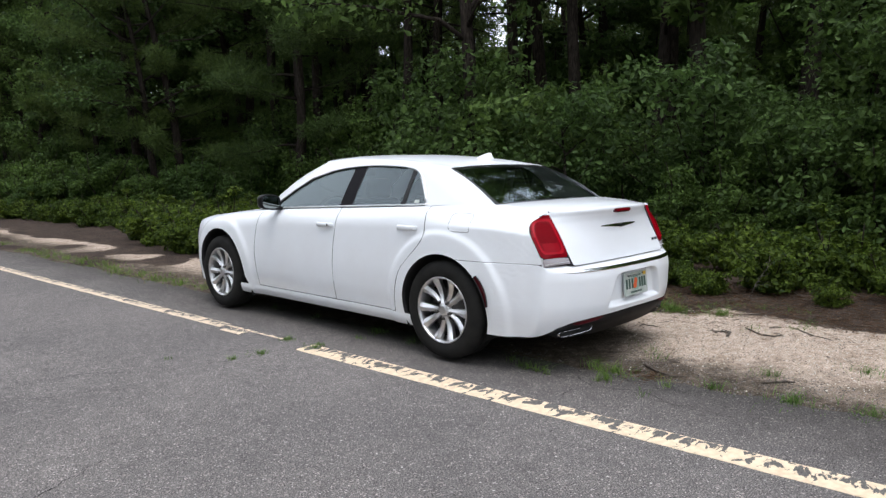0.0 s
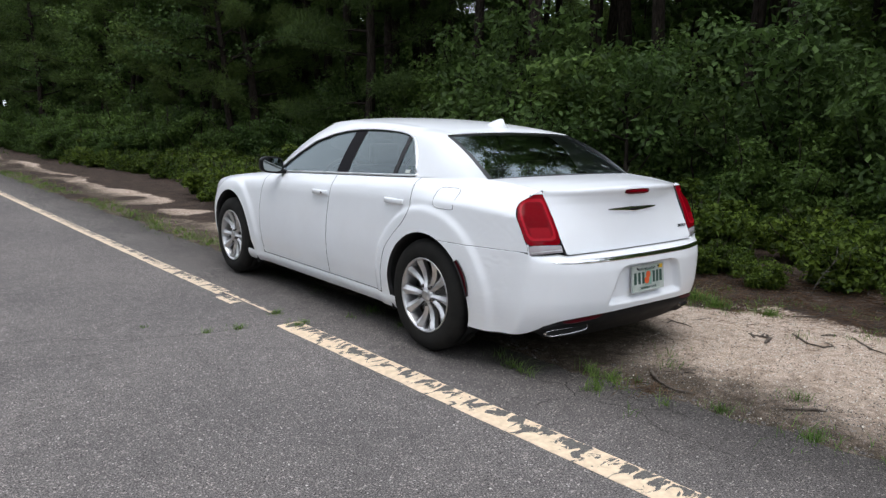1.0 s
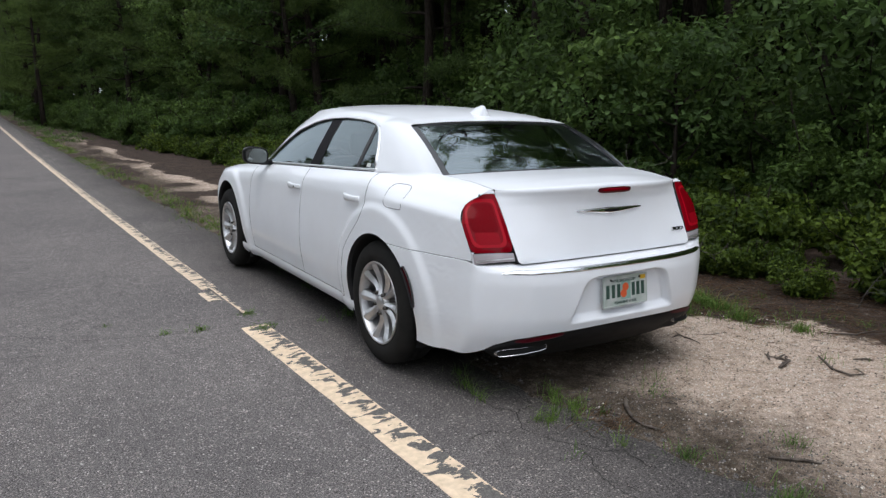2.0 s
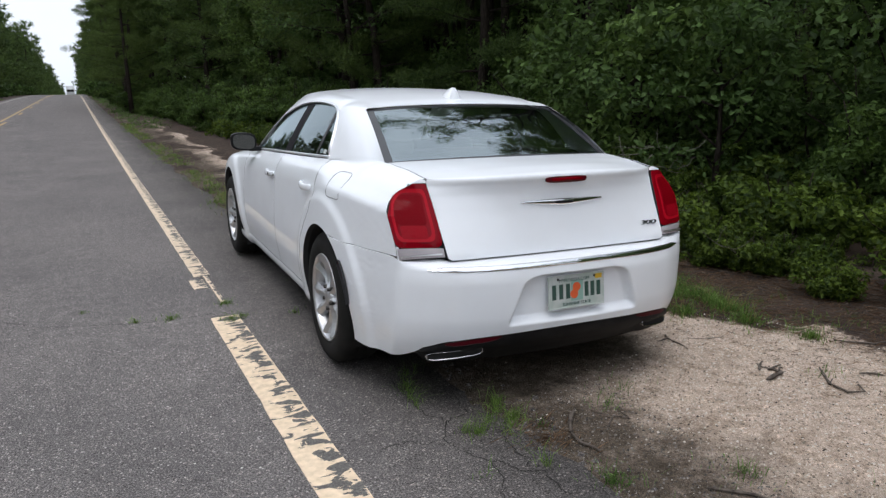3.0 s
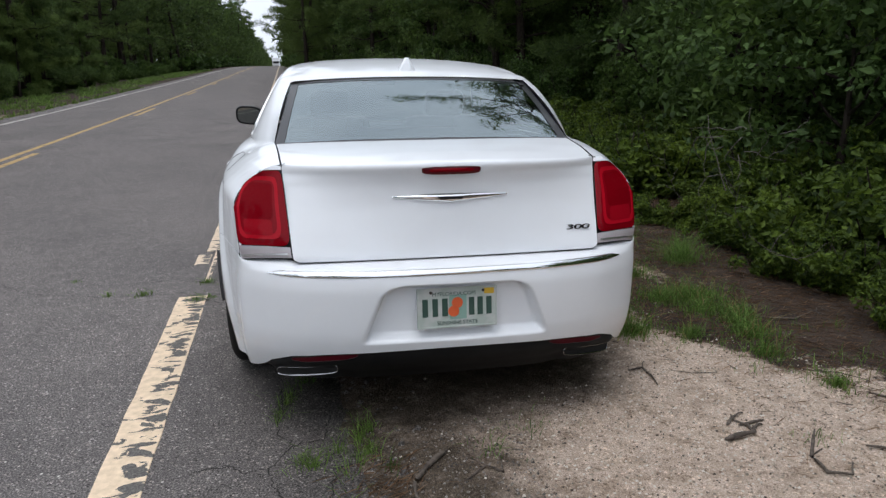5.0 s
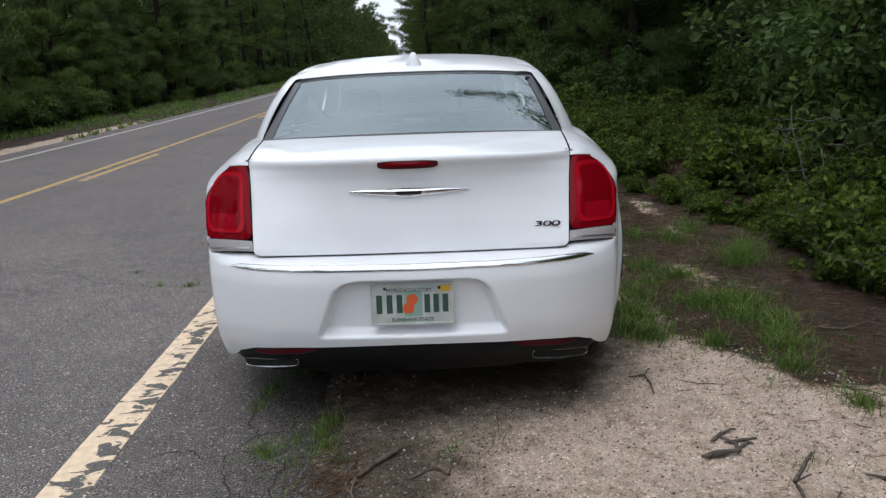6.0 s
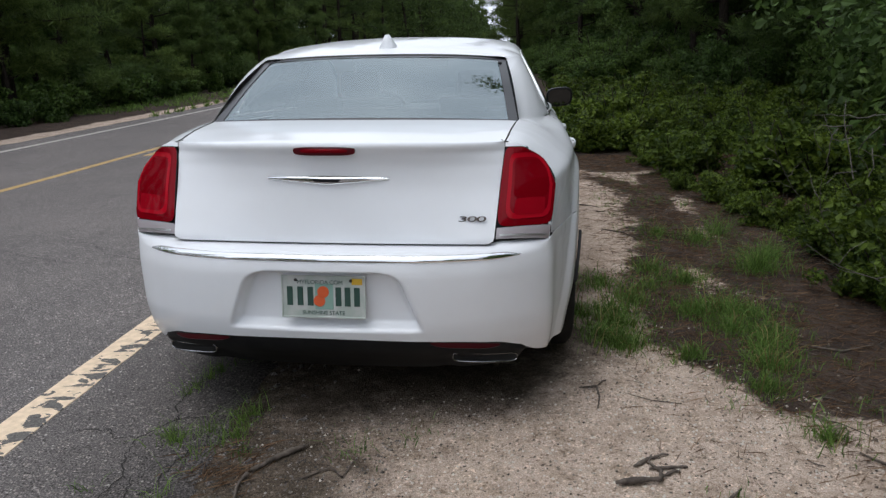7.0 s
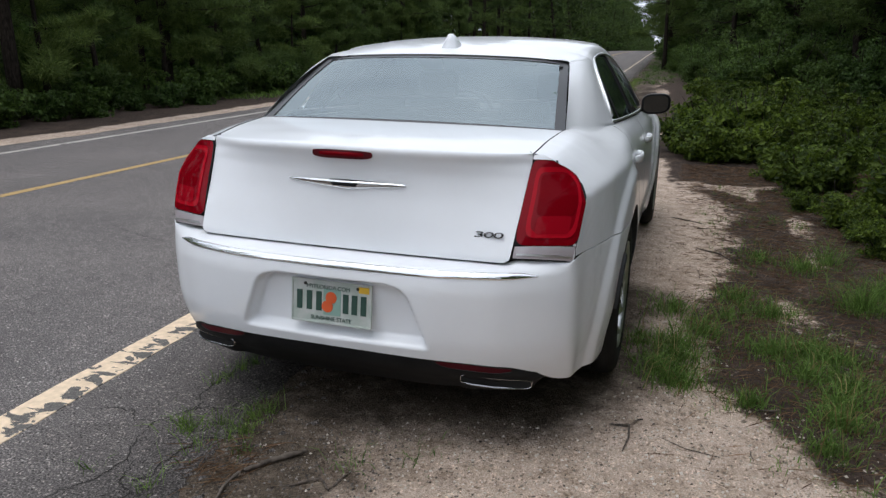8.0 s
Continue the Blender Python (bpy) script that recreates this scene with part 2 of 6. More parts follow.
def leaf_material(name, dark, light, rough=0.55):
    """Leaves that vary one by one, a little light passing through them."""
    m = material(name, rough=rough, spec=0.22)
    g = m.node_tree.nodes.new("ShaderNodeNewGeometry")
    o = m.node_tree.nodes.new("ShaderNodeObjectInfo")
    tone = ramp(m, g.outputs["Random Per Island"], (0.0, dark), (0.7, light), (1.0, tuple(min(1, c * 1.35) for c in light)))
    tone = blend(m, 1.0, tone, ramp(m, o.outputs["Random"], (0.0, (0.75, 0.8, 0.8)), (1.0, (1.2, 1.15, 1.0))), "MULTIPLY")
    base(m, tone)
    through_leaf = m.node_tree.nodes.new("ShaderNodeBsdfTranslucent")
    wire(m, tone, through_leaf.inputs["Color"])
    mix = m.node_tree.nodes.new("ShaderNodeMixShader")
    mix.inputs[0].default_value = 0.44
    wire(m, m.node_tree.nodes["Principled BSDF"].outputs[0], mix.inputs[1])
    wire(m, through_leaf.outputs[0], mix.inputs[2])
    wire(m, mix.outputs[0], m.node_tree.nodes["Material Output"].inputs["Surface"])
    return m


def bark_material():
    m = material("bark", rough=0.95, spec=0.1)
    stretch = node(m, "Mapping", Scale=(9.0, 9.0, 2.2))
    wire(m, place(m), stretch.inputs["Vector"])
    plates = node(m, "TexVoronoi", Scale=2.2)
    wire(m, stretch.outputs[0], plates.inputs["Vector"])
    n = speck(m, 4, 6, stretch.outputs[0])
    base(m, blend(m, 0.6, ramp(m, n, (0.3, (0.014, 0.011, 0.009)), (0.7, (0.060, 0.049, 0.041))), ramp(m, plates.outputs["Distance"], (0.1, (1, 1, 1)), (0.6, (0.45, 0.42, 0.4))), "MULTIPLY"))
    relief(m, plates.outputs["Distance"], 0.8, 0.03)
    return m


# shade of the panel gaps, painted on every folded rim
FOLD_SHADE = material("fold_shade", (0.045, 0.045, 0.047), 0.9, spec=0.1)
ASPHALT, GROUND, BARK = asphalt_material(), ground_material(), bark_material()
EDGE_PAINT = line_material("cream_road_paint", (0.82, 0.655, 0.48), 0.50, (7.5, 14.5))
EDGE_WORN = line_material("worn_cream_road_paint", (0.76, 0.62, 0.47), 0.50, (7.0, 22.0))
YELLOW_PAINT = line_material("yellow_road_paint", (0.50, 0.345, 0.15), 0.40)
WHITE_PAINT = line_material("white_road_paint", (0.54, 0.52, 0.48), 0.44)
SHRUB_LEAF = leaf_material("shrub_leaf", (0.030, 0.056, 0.014), (0.080, 0.136, 0.032))
BERRY_LEAF = leaf_material("berry_leaf", (0.022, 0.044, 0.009), (0.096, 0.142, 0.020))
OAK_LEAF = leaf_material("oak_leaf", (0.040, 0.070, 0.020), (0.096, 0.156, 0.042))
PINE_NEEDLE = leaf_material("pine_needle", (0.038, 0.065, 0.020), (0.093, 0.138, 0.036), 0.6)
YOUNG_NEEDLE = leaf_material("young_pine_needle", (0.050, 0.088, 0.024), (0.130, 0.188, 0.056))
GRASS_BLADE = leaf_material("grass_blade", (0.060, 0.115, 0.022), (0.155, 0.255, 0.066))
DRY_BLADE = leaf_material("dry_blade", (0.16, 0.12, 0.05), (0.30, 0.25, 0.12))
TWIG = material("dead_wood", (0.12, 0.095, 0.075), 0.9)
base(TWIG, ramp(TWIG, speck(TWIG, 40, 5), (0.3, (0.035, 0.026, 0.021)), (0.7, (0.15, 0.122, 0.10))))

# ---- the road, the shoulder and the ground ----
def road_x(offset, y):
    return offset + SLOPE * y


# the road climbs gently ahead of the car to a crest and falls away behind it
rise = curve_at([-1500, 4.0, 8.3, 15, 30, 55, 85, 120, 145, 170, 250, 400, 1500], [0, 0, 0.015, 0.06, 0.22, 0.55, 0.98, 1.33, 1.42, 1.38, 0.8, -1.0, -15])
FAR = [42, 45, 48, 51, 54, 57, 60, 64, 68, 72, 78, 86, 95, 104, 112, 120, 128, 136, 145, 153, 161, 170, 185, 200, 260, 350, 700, 1500]


def sand_value(x, y):
    """1 on bare sand, 0 on needle litter."""
    q = Vector((x * 0.9, y * 0.55, 3.1))
    rag = 0.35 * noise.noise(q * 1.5) + 0.2 * noise.noise(q * 4.1)
    if x < -6:
        r = x - road_x(0, y)
        return step(-9.35, -8.95, r + 0.5 * rag) * step(-7.4, -7.9, r) * (1 - 0.75 * step(13, 24, y))
    right = 1.85 - 0.65 * step(-0.8, 0.25, y) + 0.30 * step(0.6, 1.8, y) - 0.55 * step(3.2, 6.2, y)
    right = road_x(right, y * step(4, 8, y)) + rag * 0.6
    body = step(right + 0.34, right - 0.26, x)
    far = step(4.5, 7.5, y)
    gaps = step(-0.12, 0.22, noise.noise(Vector((x * 1.6, y * 0.75, 9.0))) + 0.1)
    bare = 0.62 * step(0.04, 0.36, noise.noise(Vector((x * 2.1, y * 1.7, 14.0)))) * step(2.35, 2.0, x) * step(8, 5, y)
    return max(body * (1 - far + far * gaps) * step(400, 60, y), bare)


def dirt_shade_value(x, y):
    """1 where grit and earth lie over the sand beside the crumbled asphalt; under the car it also paints in shade."""
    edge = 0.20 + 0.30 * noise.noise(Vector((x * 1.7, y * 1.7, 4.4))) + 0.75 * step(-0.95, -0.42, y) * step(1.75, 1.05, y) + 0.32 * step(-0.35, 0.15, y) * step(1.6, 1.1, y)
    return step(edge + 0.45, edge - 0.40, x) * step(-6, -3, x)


def ground_z(x, y):
    r = x - road_x(0, y)
    z = -0.012 - 0.010 * step(-0.4, 1.0, r) - 0.02 * step(1.0, 2.5, r)
    off = step(-0.45, 0.0, r) + step(-8.5, -9.0, r)
    z += off * (0.010 * noise.noise(Vector((x * 2.2, y * 2.2, 0))) + 0.003 * noise.noise(Vector((x * 4.5, y * 4.5, 5))))
    z += 0.10 * step(1.7, 3.5, r) * (0.6 + noise.noise(Vector((x * 0.5, y * 0.5, 7))))
    under = step(-0.62, -0.75, r) * step(-8.3, -8.1, r)
    return z - 0.03 * under + rise(y)


def build_ground():
    xs = [-1500, -400, -120, -50, -30, -20, -15, -13] + [-12 + 0.25 * i for i in range(14)] + [-8.3, -5, -2, -1.2, -0.9]
    xs += [-0.8 + 0.05 * i for i in range(75)] + [3.0 + 0.2 * i for i in range(12)] + [5.6, 6.5, 8, 11, 16, 25, 45, 120, 400, 1500]
    ys = [-1500, -400, -120, -40, -20, -12, -9, -7] + [-6 + 0.25 * i for i in range(8)] + [-4 + 0.06 * i for i in range(170)]
    ys += [6.25 + 0.15 * i for i in range(70)] + [17 + i for i in range(24)] + FAR
    bm = bmesh.new()
    layer, soil_shade = bm.verts.layers.float.new("sand"), bm.verts.layers.float.new("dirt_shade")
    rows = []
    for y in ys:
        row = []
        for x in xs:
            v = bm.verts.new((x, y, ground_z(x, y)))
            v[layer], v[soil_shade] = sand_value(x, y), dirt_shade_value(x, y)
            row.append(v)
        rows.append(row)
    for a, b in zip(rows, rows[1:]):
        for i in range(len(xs) - 1):
            bm.faces.new((a[i], a[i + 1], b[i + 1], b[i]))
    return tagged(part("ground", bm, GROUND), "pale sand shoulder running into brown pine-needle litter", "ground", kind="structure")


def build_road():
    """The asphalt, with a crumbled edge on both sides."""
    bm = bmesh.new()
    ys = [-300, -80, -30, -15, -8] + [-6 + 0.07 * i for i in range(330)] + [17.3 + 0.4 * i for i in range(60)] + FAR
    rows = []
    for y in ys:
        wob = 0.10 * noise.noise(Vector((0, y * 0.9, 1))) + 0.06 * noise.noise(Vector((0, y * 4.3, 2))) + 0.03 * noise.noise(Vector((0, y * 13, 3)))
        lob = 0.15 * noise.noise(Vector((7, y * 0.5, 1))) + 0.08 * noise.noise(Vector((7, y * 3, 2)))
        near = -0.43 + wob + 0.12 * step(-0.9, -2.2, y)
        cols = [(-8.45 + lob, -0.05), (-8.44 + lob, -0.004), (-8.2, 0.0), (-5.1, 0.0), (-1.3, 0.0), (-0.75, 0.0), (near - 0.02, -0.003), (near, -0.05)]
        rows.append([bm.verts.new((road_x(o, y), y, z + rise(y))) for o, z in cols])
    for a, b in zip(rows, rows[1:]):
        for i in range(len(a) - 1):
            bm.faces.new((a[i], a[i + 1], b[i + 1], b[i]))
    return tagged(part("road", bm, ASPHALT), "worn grey asphalt road with crumbling edges and cracks", "road", kind="structure")


def stripe(name, offset, width, y0, y1, mat, label, pieces=24):
    bm = bmesh.new()
    lane = bm.verts.layers.float.new("across")
    rows = []
    for i in range(pieces + 1):
        y = y0 + (y1 - y0) * (i / pieces) ** (1.0 if y1 < 50 else 2.2)
        j = 0.006 * noise.noise(Vector((offset, y * 6, 4)))
        row = []
        for d, z in ((-0.001, 0.0), (0, 0.003), (width, 0.003), (width + 0.001, 0.0)):
            v = bm.verts.new((road_x(offset + d + j, y), y, z + rise(y)))
            v[lane] = min(max(d / width, 0), 1)
            row.append(v)
        rows.append(row)
    for a, b in zip(rows, rows[1:]):
        for k in range(3):
            bm.faces.new((a[k], a[k + 1], b[k + 1], b[k]))
    bm.faces.new(rows[0])
    bm.faces.new(rows[-1][::-1])
    return tagged(part(name, bm, mat, smooth=False), label, "road marking", kind="structure")


build_ground()
build_road()
stripe("edge_line", -1.36, 0.175, -40, 1.10, EDGE_PAINT, "cream painted edge line flaked off in cross bands", 400)
stripe("edge_line", -1.355, 0.10, 1.88, 2.18, EDGE_WORN, "short remnant of the cream edge line", 6)
stripe("edge_line", -1.30, 0.125, 2.28, 300, EDGE_WORN, "cream painted edge line flaked off in cross bands", 600)
stripe("edge_line", -1.232, 0.030, 1.45, 2.30, EDGE_WORN, "thin worn rim of the cream edge line", 12)
stripe("centre_line", -5.20, 0.11, -60, 300, YELLOW_PAINT, "solid yellow centre line on the asphalt", 360)
for k in range(-3, 10):
    stripe("centre_dash", -4.93, 0.11, 12.0 * k + 6.8, 12.0 * k + 10.0, YELLOW_PAINT, "short yellow centre dash on the asphalt", 4)
stripe("far_edge_line", -7.80, 0.11, -60, 300, WHITE_PAINT, "faded white edge line beside the opposite shoulder", 360)

# ---- the car: axes with the rear axle at y = 0, nose towards +y ----
def paint_material():
    m = material("white_car_paint", (0.80, 0.81, 0.83), 0.5, coat=0.8, spec=0.0)
    dust = speck(m, 3.0, 6)
    low = blend(m, 1.0, (0.865, 0.89, 0.925), ramp(m, dust, (0.3, (0.965, 0.96, 0.955)), (0.65, (1.0, 1.0, 1.0))), "MULTIPLY")
    base(m, low)
    return m


def glass_material(name, tint, ior=1.5):
    m = bpy.data.materials.new(name)
    m.use_nodes = True
    out = m.node_tree.nodes["Material Output"]
    clear = m.node_tree.nodes.new("ShaderNodeBsdfTransparent")
    clear.inputs[0].default_value = (*tint, 1)
    gloss = m.node_tree.nodes.new("ShaderNodeBsdfGlossy")
    gloss.inputs["Roughness"].default_value = 0.0
    gloss.inputs["Color"].default_value = (0.84, 0.96, 0.99, 1)
    fres = node(m, "Fresnel", IOR=ior)
    mix = m.node_tree.nodes.new("ShaderNodeMixShader")
    wire(m, fres.outputs[0], mix.inputs[0])
    wire(m, clear.outputs[0], mix.inputs[1])
    wire(m, gloss.outputs[0], mix.inputs[2])
    wire(m, mix.outputs[0], out.inputs["Surface"])
    return m


PAINT = paint_material()
GLASS = glass_material("tinted_glass", (0.56, 0.62, 0.61), 1.95)
BACK_GLASS = glass_material("tinted_rear_glass", (0.74, 0.80, 0.79), 3.5)
CLEAR = glass_material("clear_glass", (0.80, 0.84, 0.83), 1.6)
CHROME = material("chrome", (0.86, 0.87, 0.88), 0.06, 1.0)
# chrome for the model number, its dark reflection put into the colour
DARK_REFLECTION_CHROME = material("dark_reflection_chrome", (0.20, 0.21, 0.23), 0.10, 1.0)
BRIGHT = material("satin_bright_metal", (0.80, 0.81, 0.82), 0.38, 1.0)
SILVERED = material("silvered_glass", (0.22, 0.24, 0.235), 0.02, 1.0)
ALLOY = material("silver_alloy", (0.62, 0.63, 0.64), 0.40, 1.0)
base(ALLOY, ramp(ALLOY, speck(ALLOY, 12, 5), (0.3, (0.54, 0.54, 0.545)), (0.6, (0.70, 0.70, 0.71))))
TRIM = material("black_trim", (0.010, 0.010, 0.011), 0.35, spec=0.2)
POST = material("black_post_film", (0.012, 0.011, 0.013), 0.6, spec=0.05)
PLASTIC = material("grey_black_plastic", (0.028, 0.028, 0.03), 0.6, spec=0.2)
base(PLASTIC, ramp(PLASTIC, speck(PLASTIC, 15, 6), (0.3, (0.006, 0.006, 0.007)), (0.7, (0.013, 0.013, 0.013))))
RUBBER = material("tyre_rubber", (0.018, 0.018, 0.019), 0.85, spec=0.2)
base(RUBBER, ramp(RUBBER, speck(RUBBER, 9, 6), (0.3, (0.009, 0.009, 0.009)), (0.7, (0.022, 0.021, 0.019))))
FRIT = material("dark_frit", (0.035, 0.036, 0.04), 0.3, coat=0.25)
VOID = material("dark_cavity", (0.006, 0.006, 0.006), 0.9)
CABIN = material("black_cabin_plastic", (0.03, 0.03, 0.032), 0.6)
LEATHER = material("black_leather", (0.035, 0.034, 0.034), 0.45)
HEADLINER = material("grey_headliner", (0.45, 0.44, 0.42), 0.9)
RED = material("red_lens", (0.205, 0.0015, 0.007), 0.3, coat=0.3, spec=0.0)
RED_PANE = material("inner_red_lens", (0.165, 0.001, 0.005), 0.3, coat=0.12, spec=0.0)
RED_LIT = material("red_light_guide", (0.40, 0.005, 0.015), 0.3, coat=0.25, spec=0.0)
RED_MID = material("red_lower_pane", (0.27, 0.003, 0.010), 0.3, coat=0.2, spec=0.0)
RED_DEEP = material("dark_red_lens", (0.075, 0.002, 0.006), 0.3, coat=0.5, spec=0.1)
LENS = material("clear_lens", (0.46, 0.42, 0.44), 0.15, 0.0, coat=0.8)
PIPE = material("dull_chrome", (0.34, 0.34, 0.35), 0.2, 1.0)
REFLECTOR = material("dark_red_reflector", (0.060, 0.002, 0.006), 0.3, coat=0.15, spec=0.1)
STEEL = material("brake_steel", (0.085, 0.08, 0.076), 0.5, 1.0)
PLATE_WHITE = material("plate_enamel", (0.62, 0.66, 0.64), 0.35)
base(PLATE_WHITE, ramp(PLATE_WHITE, speck(PLATE_WHITE, 18, 3), (0.4, (0.44, 0.50, 0.46)), (0.6, (0.55, 0.57, 0.55))))
PLATE_GREEN = material("plate_green", (0.030, 0.075, 0.058), 0.4)
PLATE_PALE = material("plate_pale_green", (0.26, 0.42, 0.36), 0.4)
PLATE_ORANGE = material("plate_orange", (0.72, 0.12, 0.035), 0.4)
PLATE_YELLOW = material("plate_yellow", (0.72, 0.45, 0.04), 0.4)

WHEEL_Y = (0.0, 2.99)
HUB_Z = 0.355
ARCH = {0.0: 0.395, 2.99: 0.428}
half_width = curve_at([-0.90, -0.82, -0.765, -0.69, -0.6, -0.42, 0, 0.5, 1.2, 2.4, 2.99, 3.33, 3.58, 3.78, 3.88], [0.742, 0.780, 0.800, 0.820, 0.847, 0.886, 0.915, 0.908, 0.905, 0.903, 0.908, 0.885, 0.82, 0.69, 0.57])
top_x = curve_at([-0.90, -0.70, -0.5, -0.25, 0, 0.33, 1.2, 2.15, 2.6, 3.4, 3.9], [0.612, 0.630, 0.645, 0.668, 0.745, 0.80, 0.822, 0.80, 0.77, 0.72, 0.58])
top_z = curve_at([-0.90, -0.70, -0.5, -0.25, 0, 0.33, 1.2, 2.15, 2.6, 3.4, 3.75, 3.95], [1.032, 1.047, 1.072, 1.085, 1.078, 1.062, 1.028, 0.985, 0.955, 0.885, 0.82, 0.74])
rear_blend = curve_at([-0.9, -0.3, 0.35, 4], [1, 1, 0, 0])


def arch_stretch(y, z, wy):
    return 1 + (1.5 * max(0.0, HUB_Z - z) if wy > 1 and y < wy else 0.0)


def arch_far(y, z, wy):
    """How far outside the wheel opening a place on the side lies (negative: inside it)."""
    return math.hypot((y - wy) / arch_stretch(y, z, wy), z - HUB_Z) - ARCH[wy]


def section_points(y):
    w, tx, tz, r, q = half_width(y), top_x(y), top_z(y), rear_blend(y), step(0.0, -0.3, y)
    front = [(0.86, tz - 0.20), (0.985 * w, tz - 0.14), (0.965 * w, tz - 0.075), (0.93 * w, tz - 0.028)]
    back = [(0.995 * w, tz - 0.26), (0.988 * w, tz - 0.150), (0.72 * 0.972 * w + 0.28 * (tx + 0.055), tz - 0.086), (tx + 0.055 * q + 0.030 * (1 - q), tz - 0.014 * q - 0.048 * (1 - q))]
    pts = [(0.945 * w, 0.20), (0.965 * w, 0.30), (0.992 * w, 0.45), (w, 0.60)]
    for k in range(1, 4):
        pts.append((front[k][0] * (1 - r) + back[k][0] * r, front[k][1] * (1 - r) + back[k][1] * r))
    return pts + [(tx, tz)]


SECTIONS = {}


def side_x(y, z):
    """Half width of the body side at that place."""
    key = round(y * 200)
    if key not in SECTIONS:
        pts = section_points(key / 200)
        SECTIONS[key] = curve_at([p[1] for p in pts], [p[0] for p in pts])
    x = SECTIONS[key](z)
    for wy in WHEEL_Y:
        d = math.hypot(y - wy, z - HUB_Z)
        x += (0.006 * step(0.66, 0.50, d) + 0.017 * step(0.575, 0.522, d)) * step(1.03, 0.92, z)
    return x


def side_panel(sgn, rear, front, low, high, nu, nv, cut=True, seam=None, spare=None):
    """A piece of the body side between two upright cuts rear(z), front(z) and two lengthwise ones; the wheel arch is cut out."""
    bm = bmesh.new()
    grid, inside = [], {}

    def level(y, v):
        if seam is None:
            return low(y) + v * (high(y) - low(y))
        if v < 0.5:
            return low(y) + 2 * v * (seam - low(y))
        return seam + (2 * v - 1) * (high(y) - seam)
    for i in range(nu + 1):
        col = []
        for j in range(nv + 1):
            u, v = i / nu, j / nv
            y = 0.5 * (rear(0.6) + front(0.6))
            for _ in range(3):
                z = level(y, v)
                y = rear(z) + u * (front(z) - rear(z))
            z = level(y, v)
            hit = False
            if cut:
                for wy in WHEEL_Y:
                    d = arch_far(y, z, wy) + ARCH[wy]
                    if d < ARCH[wy]:
                        hit = True
                        if d > 1e-6:
                            k = ARCH[wy] / d
                            s0 = arch_stretch(y, z, wy)
                            dy, z = (y - wy) / s0 * k, HUB_Z + (z - HUB_Z) * k
                            y = wy + dy * arch_stretch(y, z, wy)
            p = bm.verts.new((sgn * side_x(y, z), y, z))
            inside[p] = hit
            col.append(p)
        grid.append(col)
    for i in range(nu):
        for j in range(nv):
            q = [grid[i][j], grid[i + 1][j], grid[i + 1][j + 1], grid[i][j + 1]]
            below = seam is not None and j < nv / 2 and sum(p.co.y for p in q) < 0
            if not all(inside[p] for p in q) and not below:
                bm.faces.new(q if sgn > 0 else q[::-1])
    bmesh.ops.delete(bm, geom=[v for v in bm.verts if not v.link_faces], context="VERTS")
    bmesh.ops.remove_doubles(bm, verts=bm.verts, dist=0.0008)
    bmesh.ops.delete(bm, geom=[f for f in bm.faces if f.calc_area() < 1e-8], context="FACES_ONLY")
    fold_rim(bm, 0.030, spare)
    return bm


GAP = 0.0030
door_rear = curve_at([0.2, 0.45, 0.6, 0.7, 0.8, 0.87, 0.95, 1.1], [0.50, 0.465, 0.41, 0.315, 0.205, 0.160, 0.165, 0.205])
door_mid = curve_at([0.2, 0.3, 0.5, 0.71, 0.9, 1.06], [1.215, 1.225, 1.228, 1.215, 1.188, 1.18])
door_front = curve_at([0.2, 0.3, 0.6, 0.85, 1.0], [2.36, 2.365, 2.385, 2.35, 2.32])
SEAM = 0.722


def under_pillar(e):
    return all(v.co.y > -0.302 and v.co.z > top_z(v.co.y) - 0.004 for v in e.verts)


quarter_rear = curve_at([0.2, 0.74, 0.80, 0.87, 0.90, 0.93, 0.955, 0.975, 0.99, 1.005, 1.02, 1.06], [-0.768, -0.768, -0.742, -0.708, -0.692, -0.674, -0.661, -0.657, -0.663, -0.677, -0.696, -0.702])


def rear_plan(x, deck):
    """How far the tail lies forward of its middle, at the half width x: bumper, or with deck the lid above it."""
    b = BULGE(abs(x))
    d = DECK_BULGE(abs(x))
    return b * (1 - deck) + d * deck


BULGE = curve_at([0, 0.3, 0.55, 0.69, 0.780, 0.803, 0.822, 0.860, 0.895], [0, 0.012, 0.062, 0.137, 0.212, 0.246, 0.335, 0.46, 0.60])
DECK_BULGE = curve_at([0, 0.3, 0.60, 0.68, 0.74, 0.79, 0.83], [0, 0.006, 0.028, 0.05, 0.085, 0.14, 0.24])
bumper_y = curve_at([0.20, 0.24, 0.30, 0.375, 0.45, 0.60, 0.66, 0.685, 0.70], [-0.86, -0.91, -0.955, -0.990, -1.006, -1.012, -1.003, -0.982, -0.95])
lid_y = curve_at([0.68, 0.72, 0.80, 0.91, 0.97, 1.02, 1.047, 1.07], [-0.890, -0.886, -0.874, -0.856, -0.853, -0.866, -0.880, -0.874])


def lid_point(x, z):
    return Vector((x, lid_y(z) + lid_bow(x, z) + 0.020 * step(0.98, 1.047, z) * min(abs(x) / 0.62, 1) ** 4, z - 0.012 * (x / 0.6) ** 2 * step(0.9, 1.05, z)))


def lid_bow(x, z):
    """The lid's rear face curves forward to its corners, more so higher up."""
    return (0.022 + 0.130 * max(z - 0.72, 0) / 0.32) * (abs(x) / 0.62) ** 2.3


BUMPER_X = curve_at([0, 0.40, 0.54, 0.64, 0.72, 0.80], [0, 0.55, 0.69, 0.79, 0.845, 0.878])


